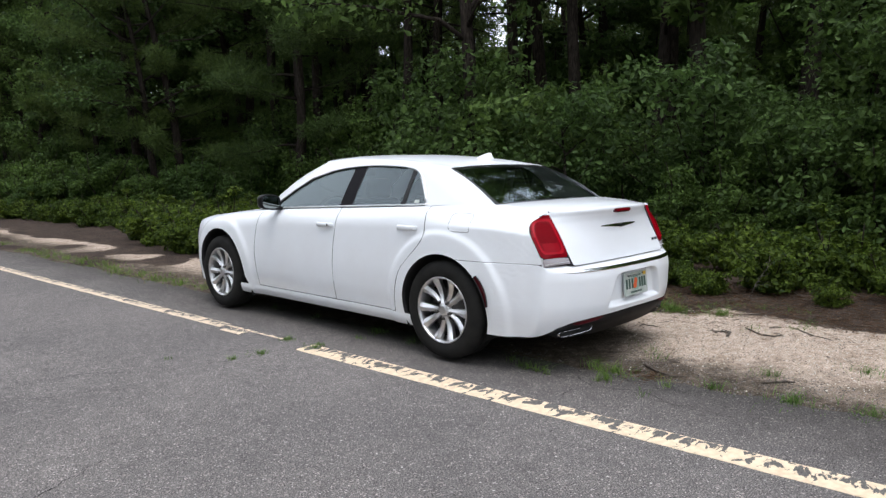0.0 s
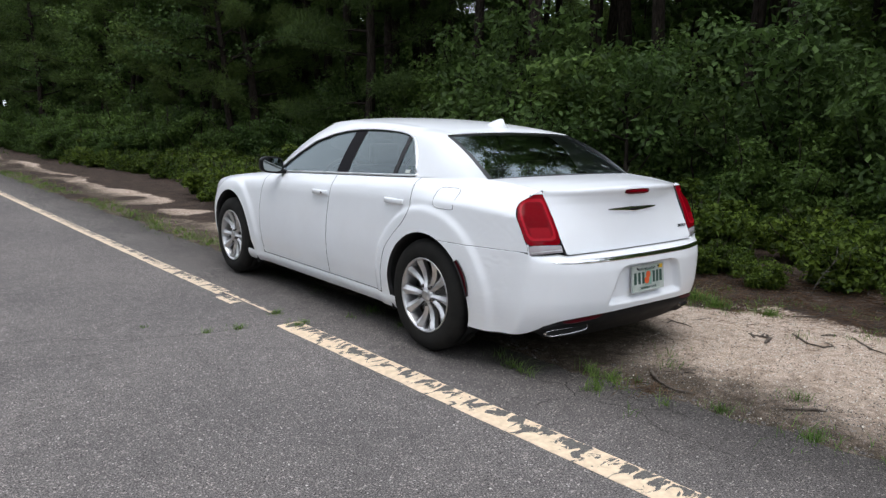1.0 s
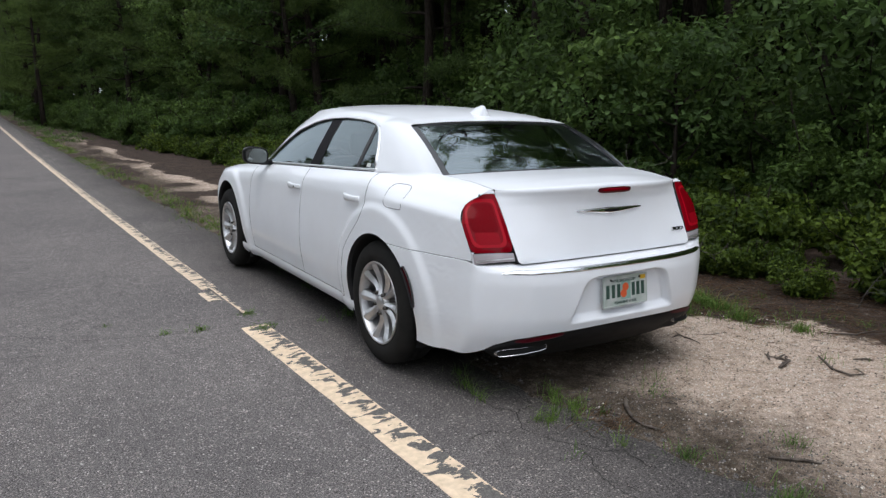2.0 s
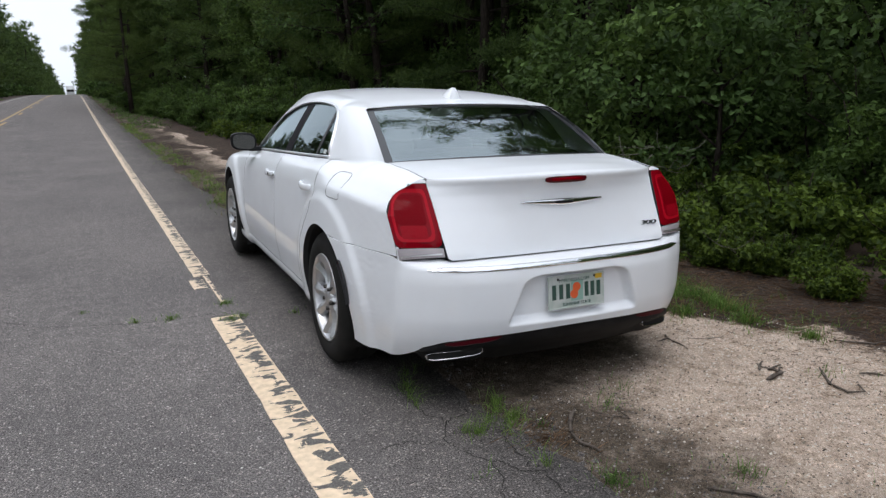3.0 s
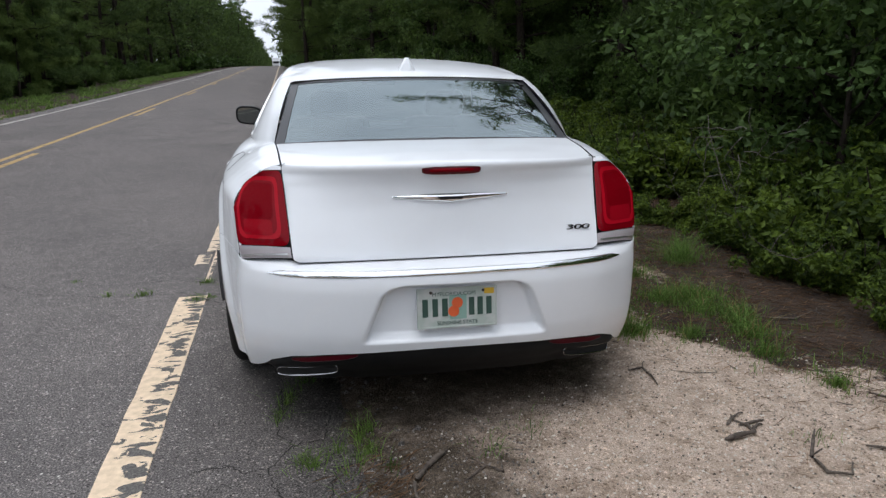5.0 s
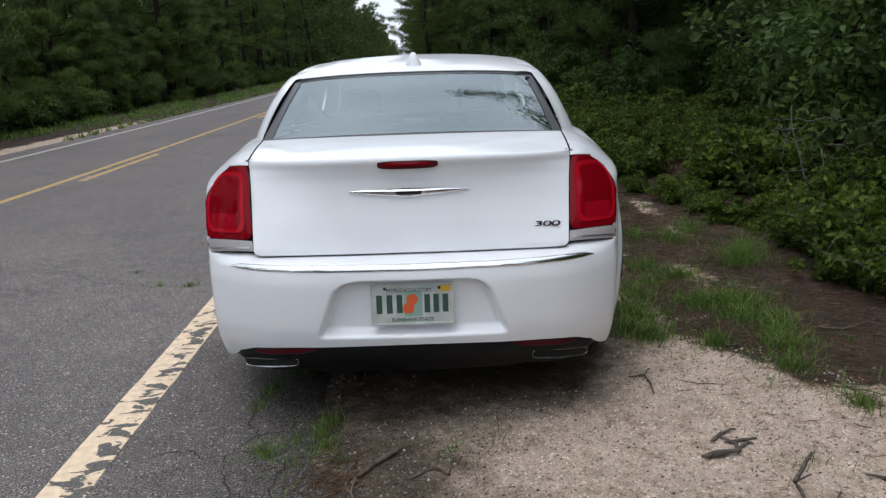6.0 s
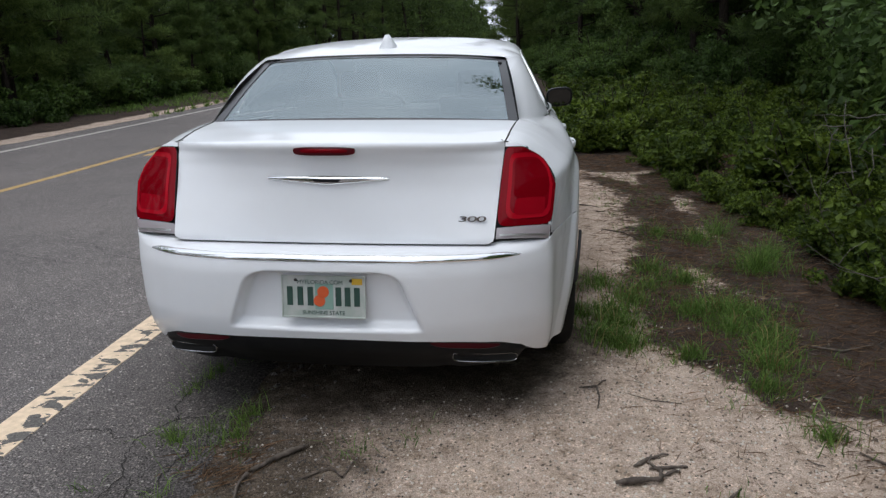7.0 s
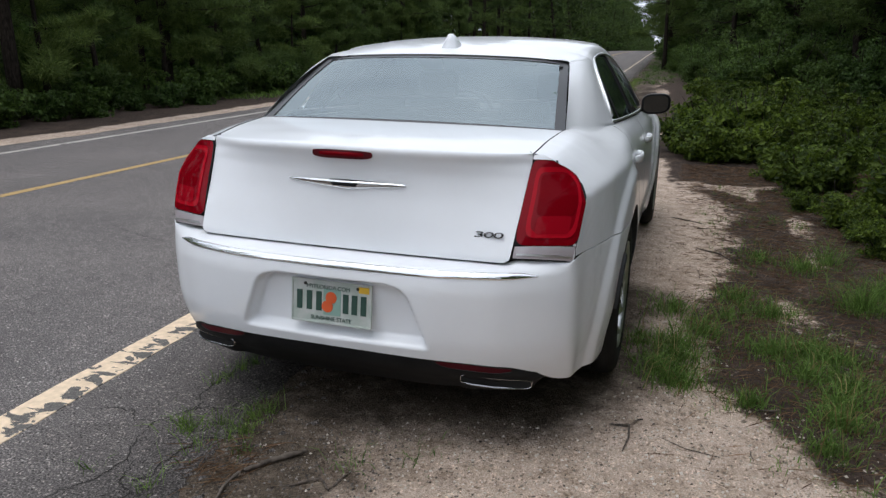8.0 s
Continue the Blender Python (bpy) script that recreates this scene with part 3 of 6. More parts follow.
bumper_edge = curve_at([0, 0.37, 0.60, 0.68, 0.76, 0.83], [0.374, 0.366, 0.346, 0.315, 0.258, 0.236])


def bumper_low(x):
    return bumper_edge(abs(x))


def bumper_high(x):
    return 0.690 + 0.010 * step(0.60, 0.75, abs(x)) + 0.0205 * step(0.765, 0.82, abs(x))


def bumper_point(s, v):
    """A place on the bumper: s from the left arch (-1) round the tail to the right one, v from its lower to its upper edge."""
    a = abs(s)
    x = BUMPER_X(min(a, 0.80))
    z = bumper_low(x) + v * (bumper_high(x) - bumper_low(x))
    ze = z if z < 0.6 else 0.6 + (z - 0.6) * 0.09 / (bumper_high(x) - 0.6)
    q = step(0.72, 0.81, x)
    y = bumper_y(ze) * (1 - q) + bumper_y(min(ze, 0.66)) * q + rear_plan(x, 0.0)
    corner = min(max((z - 0.572) / 0.05, 0.0), 1.0)
    edge = 0.262 + 0.080 * (0.621 - z) / 0.203 - 0.05 * (1 - math.sqrt(1 - corner * corner))
    y += 0.046 * step(edge + 0.013, edge - 0.013, x) * step(0.630, 0.613, z) * step(0.402, 0.440, z)
    if a > 0.80:
        arch = -math.sqrt(max(ARCH[0.0] ** 2 - (z - HUB_Z) ** 2, 0.0064))
        y += (arch - y) * (a - 0.80) / 0.20
    k = max(step(-0.74, -0.58, y), step(0.62, 0.72, z) * step(-0.815, -0.75, y))
    x = x * (1 - k) + side_x(min(y, -0.05), z) * k
    return Vector((math.copysign(x, s), y, z))


def build_bumper(car):
    def skin(u, v):
        s, w = 2 * u - 1, v * 1.18
        if w <= 1:
            return bumper_point(s, w)
        f = (w - 1) / 0.18
        a = bumper_point(abs(s), 1.0)
        k, side = step(0.575, 0.635, a.x), step(0.812, 0.85, a.x)
        shelf = Vector((a.x, lid_y(0.70) + lid_bow(a.x, 0.7) + 0.03, 0.698))
        t = min(max((a.x - 0.597) / 0.19, 0), 1)
        b = shelf.lerp(Vector((min(a.x, 0.80), lamp_point(1, t, 0.735).y + 0.014, 0.711 - 0.009 * t)), k)
        b = b.lerp(Vector((a.x - 0.02, a.y, a.z - 0.004)), side)
        c = a + Vector((0, 0.006, 0.006 * k * (1 - side)))
        p = a * (1 - f) ** 2 + c * 2 * f * (1 - f) + b * f * f
        return Vector((math.copysign(p.x, s), p.y, p.z))
    bumper = part("rear_bumper", sheet(skin, 300, 76, fold=0.02, spare=lambda e: all(v.co.z > 0.685 for v in e.verts)), PAINT, car)
    # dark valance under it
    def under(u, v):
        x = -0.738 + 1.476 * u
        top = bumper_low(x) + 0.006
        floor = 0.214 + 0.026 * step(0.36, 0.46, abs(x))
        low = floor + max(top - 0.012 - floor, 0) * step(0.690, 0.745, abs(x))
        z = top + v * (min(low, top - 0.01) - top)
        tuck = 0.012 + (0.10 - 0.070 * step(0.35, 0.50, abs(x))) * v * v
        return Vector((x * (1 - 0.02 * v), -0.973 + rear_plan(x, 0) + tuck + 0.03 * step(0.69, 0.738, abs(x)) - 0.012 * math.sin(math.pi * min(v * 1.5, 1)), z))
    part("valance", sheet(under, 110, 14, flip=True, fold=0.015), PLASTIC, bumper, "matt black plastic lower valance")
    for sgn in (-1, 1):
        def strip(u, v):
            x = sgn * (0.375 + 0.245 * u)
            z = bumper_low(x) - 0.004 - v * 0.022 * (1 - 0.6 * abs(2 * u - 1) ** 4)
            return Vector((x, -0.9845 + rear_plan(x, 0) + 0.004, z))
        part("reflector", sheet(strip, 14, 3, flip=sgn > 0, fold=-0.003), REFLECTOR, bumper, "thin dark red reflector")
        # tailpipe finisher: a flattened chrome ring with a dark mouth
        bm = bmesh.new()
        outer, inner, deep, back = [], [], [], []
        for k in range(40):
            a = k * math.tau / 40
            ca, sa = math.cos(a), math.sin(a)
            px = math.copysign(abs(ca) ** 0.35, ca) * 0.116
            pz = math.copysign(abs(sa) ** 0.45, sa) * 0.0185
            cx, cz = sgn * 0.566, 0.277
            skew = -0.014 * px / 0.108 * sgn
            yy = -0.959 + rear_plan(cx + px, 0)
            outer.append(bm.verts.new((cx + px, yy, cz + pz + skew)))
            inner.append(bm.verts.new((cx + px * 0.984, yy - 0.001, cz + pz * 0.87 + skew)))
            deep.append(bm.verts.new((cx + px * 0.978, yy + 0.03, cz + pz * 0.82 + skew)))
            back.append(bm.verts.new((cx + px * 0.97, yy + 0.09, cz + pz + skew)))
        for k in range(40):
            n = (k + 1) % 40
            for a, b in ((back, outer), (outer, inner), (inner, deep)):
                q = (a[k], a[n], b[n], b[k])
                bm.faces.new(q)
        bmesh.ops.recalc_face_normals(bm, faces=bm.faces)
        pipe = part("tailpipe", bm, PIPE, bumper, "flattened chrome tailpipe finisher")
        bm = bmesh.new()
        ring = []
        for k in range(24):
            ca, sa = math.cos(k * math.tau / 24), math.sin(k * math.tau / 24)
            px, pz = math.copysign(abs(ca) ** 0.35, ca) * 0.115, math.copysign(abs(sa) ** 0.45, sa) * 0.0165
            ring.append(bm.verts.new((sgn * 0.566 + px, -0.9550 + rear_plan(sgn * 0.566 + px, 0), 0.277 + pz - 0.014 * px / 0.108 * sgn)))
        bm.faces.new(ring)
        part("mouth", bm, VOID, pipe)
    # chrome strip along the upper edge
    def chrome(u, v):
        x = -0.692 + 1.384 * u
        taper = 1 - abs(2 * u - 1) ** 16
        thick = 0.004 + 0.020 * taper
        zc = 0.672 - 0.002 * (x / 0.69) ** 2
        a = v * math.pi
        y = bumper_y(0.655) + rear_plan(x, 0)
        return Vector((x, y - 0.009 * math.sin(a) + 0.004 + 0.012 * (1 - math.cos(a)) / 2, zc - thick * math.cos(a) * 0.5 + thick * 0.1))
    part("chrome_strip", sheet(chrome, 90, 8), CHROME, bumper, "long bright chrome strip")
    return bumper


def build_plate(car):
    tilt = Matrix.Translation((0, -0.990, 0.532)) @ Matrix.Rotation(radians(-6), 4, "X")
    bm = box(bmesh.new(), -0.1525, 0.1525, 0.004, 0.010, -0.0765, 0.0765, 0.0028)
    bm.transform(tilt)
    plate = part("number_plate", bm, PLATE_WHITE, car, "white and green embossed number plate", smooth=False)

    def bar(name, x0, x1, z0, z1, mat, proud=0.0025, label=""):
        b = box(bmesh.new(), x0, x1, 0.004 - proud, 0.0042, z0, z1, 0.0008)
        b.transform(tilt)
        return part(name, b, mat, plate, label, smooth=False)
    rim = bmesh.new()
    for a in ((-0.1525, 0.1525, 0.0705, 0.0765), (-0.1525, 0.1525, -0.0765, -0.0705), (-0.1525, -0.1475, -0.0705, 0.0705), (0.1475, 0.1525, -0.0705, 0.0705)):
        box(rim, a[0], a[1], 0.0005, 0.0042, a[2], a[3], 0.001)
    rim.transform(tilt)
    part("plate_rim", rim, PLATE_WHITE, plate, smooth=False)
    bar("green_field", -0.030, 0.036, -0.045, 0.048, PLATE_PALE, 0.001)
    for x in (-0.122, -0.084, -0.047, 0.055, 0.088, 0.122):
        bar("character_bar", x - 0.0105, x + 0.0105, -0.032, 0.036, PLATE_GREEN)
    for dx, dz, r in ((0.0, 0.018, 0.021), (-0.014, -0.014, 0.021)):
        b = bmesh.new()
        bmesh.ops.create_cone(b, cap_ends=True, segments=20, radius1=r, radius2=r, depth=0.0025, matrix=Matrix.Translation((dx, 0.0022, dz)) @ Matrix.Rotation(radians(90), 4, "X"))
        b.transform(tilt)
        part("orange_disc", b, PLATE_ORANGE, plate, smooth=False)
    bar("sticker", 0.104, 0.142, 0.046, 0.068, PLATE_YELLOW)
    for words, z, size in (("MYFLORIDA.COM", 0.046, 0.021), ("SUNSHINE STATE", -0.064, 0.020)):
        c = bpy.data.curves.new("lettering", "FONT")
        c.body, c.size, c.align_x, c.extrude = words, size, "CENTER", 0.0008
        ob = new("lettering", c)
        ob.matrix_world = tilt @ Matrix.Translation((-0.012 if z > 0 else 0.0, 0.0028, z)) @ Matrix.Rotation(radians(90), 4, "X")
        me = bpy.data.meshes.new_from_object(ob)
        me.transform(ob.matrix_world)
        me.materials.clear()
        me.materials.append(PLATE_GREEN)
        bpy.data.objects.remove(ob)
        bpy.data.curves.remove(c)
        made = new("lettering", me)
        made.parent = plate
    for sx in (-0.10, 0.10):
        b = bmesh.new()
        bmesh.ops.create_uvsphere(b, u_segments=10, v_segments=6, radius=0.006, matrix=tilt @ Matrix.Translation((sx, 0.003, 0.060)))
        part("screw", b, STEEL, plate)


def build_lid(car):
    """The boot lid: deck, raised lip and upright rear face, all one skin."""
    deck = curve_at([-0.86, -0.7, -0.5, -0.29], [1.066, 1.084, 1.090, 1.092])

    def edge_x(y):
        return top_x(y) - 0.006

    def P(u, v):
        if v < 0.55:  # rear face, upwards
            z = 0.7035 + (1.052 - 0.7035) * (v / 0.55)
            w = lamp_in_x(max(z, 0.72)) - 0.0025
            w -= 0.022 * (1 - math.sqrt(1 - min(max(1 - (z - 0.7035) / 0.022, 0), 1) ** 2))
            x = (2 * u - 1) * w
            return lid_point(x, z)
        f = (v - 0.55) / 0.45
        y0 = lid_y(1.05)
        x = (2 * u - 1)
        yy = y0 + 0.002 + f ** 1.4 * (-0.300 - y0)
        xx = x * 0.63
        for _ in range(3):
            xx = x * edge_x(min(yy + lid_bow(xx, 1.05) * (1 - f) ** 1.2, -0.305))
        back = (lid_bow(xx, 1.05) + 0.020 * abs(x) ** 4) * (1 - f) ** 1.2
        rim = top_z(min(yy + back, -0.305)) - 0.001
        z = deck(yy) + (rim - deck(yy)) * abs(x) ** 2.4 - 0.006 * step(0.12, 0.0, f) * (1 - abs(x) ** 2)
        return Vector((xx, yy + back, z))
    lid = part("boot_lid", sheet(P, 80, 70, fold=0.02), PAINT, car)

    def brake(half, tall, proud):
        def P(u, v):
            a = u * math.tau
            ca, sa = math.cos(a), math.sin(a)
            x = half * v * math.copysign(abs(ca) ** 0.45, ca)
            z = 1.0335 + tall * v * math.copysign(abs(sa) ** 0.6, sa)
            return Vector((x, lid_y(1.03) + lid_bow(x, 1.03) - proud - 0.004 * (1 - v * v), z))
        return P
    lamp = part("brake_lamp", sheet(brake(0.112, 0.0165, 0.007), 48, 5, flip=True, fold=0.014), RED_DEEP, lid, "dark red high brake lamp")
    part("light_strip", sheet(brake(0.085, 0.007, 0.0115), 40, 3, flip=True), RED_PANE, lamp, "redder strip inside the lamp")

    def wing(u, v):
        x = -0.222 + 0.444 * u
        a = abs(2 * u - 1)
        half = 0.0035 + 0.0140 * (1 - a) ** 0.8
        zc = 0.930 + 0.002 * a - 0.005 * (1 - a) ** 1.5
        t = (2 * v - 1)
        p = lid_point(x, zc + half * t)
        ridge = min((t + 1) / 0.35, (1 - t) / 0.5, 1)
        return p + Vector((0, -0.002 - 0.009 * ridge * (0.35 + 0.65 * (1 - a)), 0))
    emblem = part("winged_emblem", sheet(wing, 60, 8, fold=0.004), CHROME, lid, "slim chrome winged emblem")

    def core(u, v):
        x = (2 * u - 1) * (0.042 + 0.012 * v)
        return lid_point(x, 0.9205 + 0.0115 * v) + Vector((0, -0.0125, 0))
    part("emblem_inlay", sheet(core, 10, 3, fold=0.003), TRIM, emblem)
    c = bpy.data.curves.new("model_number", "FONT")
    c.body, c.size, c.align_x, c.extrude, c.space_character = "300", 0.038, "CENTER", 0.003, 0.86
    ob = new("model_number", c)
    ob.matrix_world = Matrix.Translation((0.515, lid_y(0.79) + lid_bow(0.5, 0.79) - 0.003, 0.780)) @ Matrix.Rotation(radians(3), 4, "Z") @ Matrix.Rotation(radians(86), 4, "X") @ Matrix.Diagonal((2.0, 0.72, 1, 1)) @ Matrix(((1, 0.10, 0, 0), (0, 1, 0, 0), (0, 0, 1, 0), (0, 0, 0, 1)))
    me = bpy.data.meshes.new_from_object(ob)
    me.transform(ob.matrix_world)
    me.materials.clear()
    me.materials.append(DARK_REFLECTION_CHROME)
    bpy.data.objects.remove(ob)
    bpy.data.curves.remove(c)
    number = new("model_number", me)
    number.parent = lid
    tagged(number, "chrome model number, dark reflection in its colour")


lamp_in_x = curve_at([0.72, 1.04], [0.598, 0.627])
lamp_in_y = curve_at([0.72, 0.80, 1.04], [-0.846, -0.822, -0.697])


def lamp_out_y(z):
    return quarter_rear(max(z, 0.74)) - 0.002 - 0.004 * step(0.76, 0.70, z)


def lamp_out_x(z):
    return side_x(quarter_rear(max(z, 0.74)), max(z, 0.74)) - 0.001 - 0.008 * step(0.76, 0.70, z)


def lamp_point(sgn, u, z, proud=0.0):
    z = min(z, 1.04)
    a = Vector((lamp_in_x(z), lamp_in_y(z), z))
    b = Vector((lamp_out_x(z), lamp_out_y(z), z))
    p = a.lerp(b, u)
    n = Vector((0.30 + 0.5 * u, -1.0 + 0.4 * u, 0.35)).normalized()
    p += n * (proud + 0.55 * u * (1 - u) * (b - a).length * 0.42)
    return Vector((sgn * p.x, p.y, p.z))


def build_lamp(car, sgn):
    low, split, top = 0.712, 0.757, 1.024

    def disc(u0, u1, z0, z1, r0, r1, proud, round_u=0.34, dome=0.0):
        """A rounded pane (r0 = 0) or a ring of it on the lens."""
        def P(u, v):
            a = u * math.tau
            r = r0 + v * (r1 - r0)
            ca, sa = math.cos(a), math.sin(a)
            pu = math.copysign(abs(ca) ** round_u, ca) * r
            pv = math.copysign(abs(sa) ** round_u, sa) * r
            return lamp_point(sgn, u0 + (u1 - u0) * (0.5 + 0.5 * pu), z0 + (z1 - z0) * (0.5 + 0.5 * pv), proud + dome * (1 - r ** 4))
        return P
    lamp = part("tail_lamp", sheet(disc(0.0, 1.0, split, top, 0.0, 1.0, 0.004, 0.26, 0.007), 72, 14, flip=sgn > 0, fold=0.016), RED, car, "tall deep red tail lamp lens")
    part("light_guide", sheet(disc(0.10, 0.92, 0.776, 1.004, 0.82, 0.97, 0.0105, 0.34), 64, 2, flip=sgn > 0), RED_LIT, lamp, "brighter red ring behind the lens")
    part("dark_pane", sheet(disc(0.22, 0.82, 0.848, 0.976, 0.0, 1.0, 0.0118, 0.30), 48, 4, flip=sgn > 0), RED_PANE, lamp, "darker upper pane behind the lens")
    part("light_guide", sheet(disc(0.26, 0.78, 0.792, 0.848, 0.0, 1.0, 0.0118, 0.26), 48, 3, flip=sgn > 0), RED_MID, lamp, "brighter lower pane")

    def clear(u, v):
        z = low + 0.004 - 0.012 * u + v * (split - 0.007 - low + 0.012 * u)
        return lamp_point(sgn, 0.01 + 0.97 * u, z, 0.004 + 0.006 * (1 - abs(2 * u - 1) ** 4))
    lens = part("reversing_lens", sheet(clear, 24, 6, flip=sgn < 0, fold=0.015), LENS, lamp, "clear lower lens")

    def bead(u, v):
        z = low + 0.004 - 0.012 * u + 0.009 + 0.007 * v
        return lamp_point(sgn, 0.06 + 0.86 * u, z, 0.0125)
    part("lens_bead", sheet(bead, 20, 2, flip=sgn < 0), BRIGHT, lens)

    def house(u, v):
        z = low - 0.004 + v * (top + 0.004 - low + 0.004)
        return lamp_point(sgn, u * 1.01, z, -0.012)
    part("lamp_housing", sheet(house, 16, 12, flip=sgn < 0), TRIM, lamp)

    def corner(u, v):
        return lamp_point(sgn, 0.95 + 0.09 * u, 0.705 + 0.06 * v, -0.003)
    part("lamp_corner", sheet(corner, 6, 6, flip=sgn < 0), PAINT, lamp, "white body corner beside the lamp")

    def brow(u, v):
        p = lamp_point(sgn, u, 1.0265 + 0.0135 * v, 0.003)
        return p if v < 0.99 else p + Vector((0, 0.004, 0.004))
    part("lamp_brow", sheet(brow, 20, 6, flip=sgn < 0, fold=0.01), PAINT, lamp, "white body strip over the lamp")


# ---- greenhouse ----
roof_mid = curve_at([0.17, 0.3, 0.6, 1.0, 1.4, 1.8, 2.02], [1.352, 1.386, 1.424, 1.450, 1.456, 1.444, 1.424])
rail_x = curve_at([0.17, 0.45, 0.9, 1.4, 1.8, 2.02], [0.590, 0.622, 0.640, 0.635, 0.610, 0.585])
rail_z = curve_at([0.17, 0.45, 0.9, 1.35, 1.75, 2.02], [1.328, 1.360, 1.392, 1.400, 1.372, 1.315])
dlo_top = curve_at([0.25, 0.32, 0.42, 0.53, 0.75, 0.95, 1.32, 1.75, 2.16, 2.24], [1.075, 1.20, 1.300, 1.340, 1.357, 1.363, 1.346, 1.258, 1.035, 0.992])


def belt(y):
    return Vector((top_x(y) - 0.006, y, top_z(y) + 0.008))


def glass_side(y, z):
    """The plane of the side glass: it leans in from belt to roof."""
    b = belt(y)
    k = (z - b.z) / 0.34
    return Vector((b.x - 0.005 - 0.165 * k - 0.03 * k * k, y, z))


def roof_point(sgn_u, y):
    a = abs(sgn_u)
    x = rail_x(y) * sgn_u
    z = roof_mid(y) + (rail_z(y) - roof_mid(y)) * (0.62 * a ** 2 + 0.38 * a ** 7)
    return Vector((x, y, z))


def roof_edge(y):
    """The lower edge of the roof's side: the rear pillar's top, then the side glass."""
    if y < 0.455:
        t = max((y - 0.186) / (0.455 - 0.186), 0)
        g = glass_side(0.455, dlo_top(0.455)) + Vector((0.012, 0, 0.0))
        p = Vector((rail_x(0.186), 0.186, rail_z(0.186))).lerp(g, t)
        return p + Vector((0.75, -0.15, 0.6)).normalized() * 0.021 * math.sin(math.pi * t)
    return glass_side(y, dlo_top(y)) + Vector((0.012, 0, 0.004))


def build_greenhouse(car):
    # roof with its rounded sides, down to the side glass, as one skin
    def shell(u, v):
        s = 2 * u - 1
        a = abs(s)
        y = 0.186 + v * (1.72 - 0.186)
        if a <= 0.78:
            return roof_point(s / 0.78 * 0.86, y)
        t = (a - 0.78) / 0.22
        p0 = roof_point(0.86, y)
        lo = roof_edge(y)
        k = step(0.186, 0.50, y)
        p1 = lo + Vector((-0.020, 0, 0.030 + 0.014 * k)) * (0.35 + 0.65 * k)
        p = p0 * (1 - t) ** 2 + p1 * 2 * t * (1 - t) + lo * t * t
        return Vector((math.copysign(p.x, s), p.y, p.z))
    part("roof", sheet(shell, 72, 50), PAINT, car)

    def header(u, v):
        s = 2 * u - 1
        return roof_point(s * 0.88, 1.70 + v * (0.28 - 0.24 * s * s)) - Vector((0, 0, 0.001))
    part("roof_header", sheet(header, 40, 8), PAINT, car)
    # antenna fin on the roof
    bm = bmesh.new()
    rows = []
    for i in range(13):
        t = i / 12
        y = 0.285 + 0.175 * t
        h = max(0.076 * (1 - t) ** 0.8 if t > 0.12 else 0.076 * (0.55 + 0.45 * t / 0.12), 0.002)
        w = 0.040 * math.sin(math.pi * min(0.35 + 0.62 * t, 1.0)) + 0.004
        z0 = roof_mid(y) - 0.004
        rows.append([bm.verts.new((dx * w, y + (0.0 if k != 2 else 0.004), z0 + h * k / 2)) for dx, k in ((-1, 0), (-0.62, 1), (-0.22, 2), (0.22, 2), (0.62, 1), (1, 0))])
    for a, b in zip(rows, rows[1:]):
        for k in range(5):
            bm.faces.new((a[k], a[k + 1], b[k + 1], b[k]))
    bm.faces.new(rows[0][::-1])
    bmesh.ops.recalc_face_normals(bm, faces=bm.faces)
    part("antenna_fin", bm, PAINT, car, "white shark-fin antenna")
    # backlight
    def back(u, v):
        s = 2 * u - 1
        lo = Vector((0.663 * s, -0.308 + 0.015 * s * s - 0.02 * (1 - s * s), 1.084 + 0.012 * (1 - s * s) - 0.008))
        hi = roof_point(s, 0.178) + Vector((-0.004 * s, -0.012 + 0.02 * s * s, -0.008))
        p = lo.lerp(hi, v)
        p.z += 0.030 * math.sin(math.pi * v) * (1 - 0.7 * s * s)
        return p
    back_glass = part("rear_window", sheet(back, 66, 40), BACK_GLASS, car, "sloping tinted rear window")
    part("window_border", sheet(lambda u, v: back(u, v) + Vector((0, -0.0015, 0.0025)), 66, 40, keep=lambda u, v: u < 0.034 or u > 0.966 or v < 0.03 or v > 0.98), FRIT, back_glass, "dark printed border")
    part("window_catch", box(bmesh.new(), -0.009, 0.009, -0.006, 0.006, -0.003, 0.003, 0.002, Matrix.Translation(back(0.975, 0.90) + Vector((0, -0.004, 0.006))) @ Matrix.Rotation(radians(30), 4, "X")), TRIM, back_glass)
    # windscreen
    def front(u, v):
        s = 2 * u - 1
        lo = Vector((0.70 * s, 2.78 - 0.30 * s * s, 0.965 - 0.01 * s * s))
        hi = roof_point(s * 0.88, 1.97 - 0.24 * s * s) + Vector((0, 0.006, -0.008))
        p = lo.lerp(hi, v)
        p.z += 0.015 * math.sin(math.pi * v)
        return p
    part("windscreen", sheet(front, 30, 16, flip=True), CLEAR, car)
    for sgn in (-1, 1):
        # C pillar and roof side above the doors, down to the belt
        def pillar(u, v):
            # u: from the side glass edge back to the rear window; v: belt to roof
            s = 0.985
            yb = 0.255 * (1 - u) + (-0.296) * u
            deep = 0.045 * step(0.17, -0.08, yb)
            zb = top_z(yb) - 0.004
            w = v * 1.16 - 0.16
            if w < 0:
                z = zb + w / 0.16 * deep
                pull = (side_x(yb, zb) - 0.6655) * step(0.72, 1.0, u) * (1 + w / 0.16) ** 2
                return Vector((sgn * (side_x(yb, z) + 0.0006 - pull), yb, z))
            v = w
            lo = Vector((side_x(yb, zb) + 0.0006 - (side_x(yb, zb) - 0.6655) * step(0.72, 1.0, u), yb, zb))
            hi = roof_edge(0.455 + (0.186 - 0.455) * u)
            g = roof_edge(0.455)
            p = lo.lerp(hi, v)
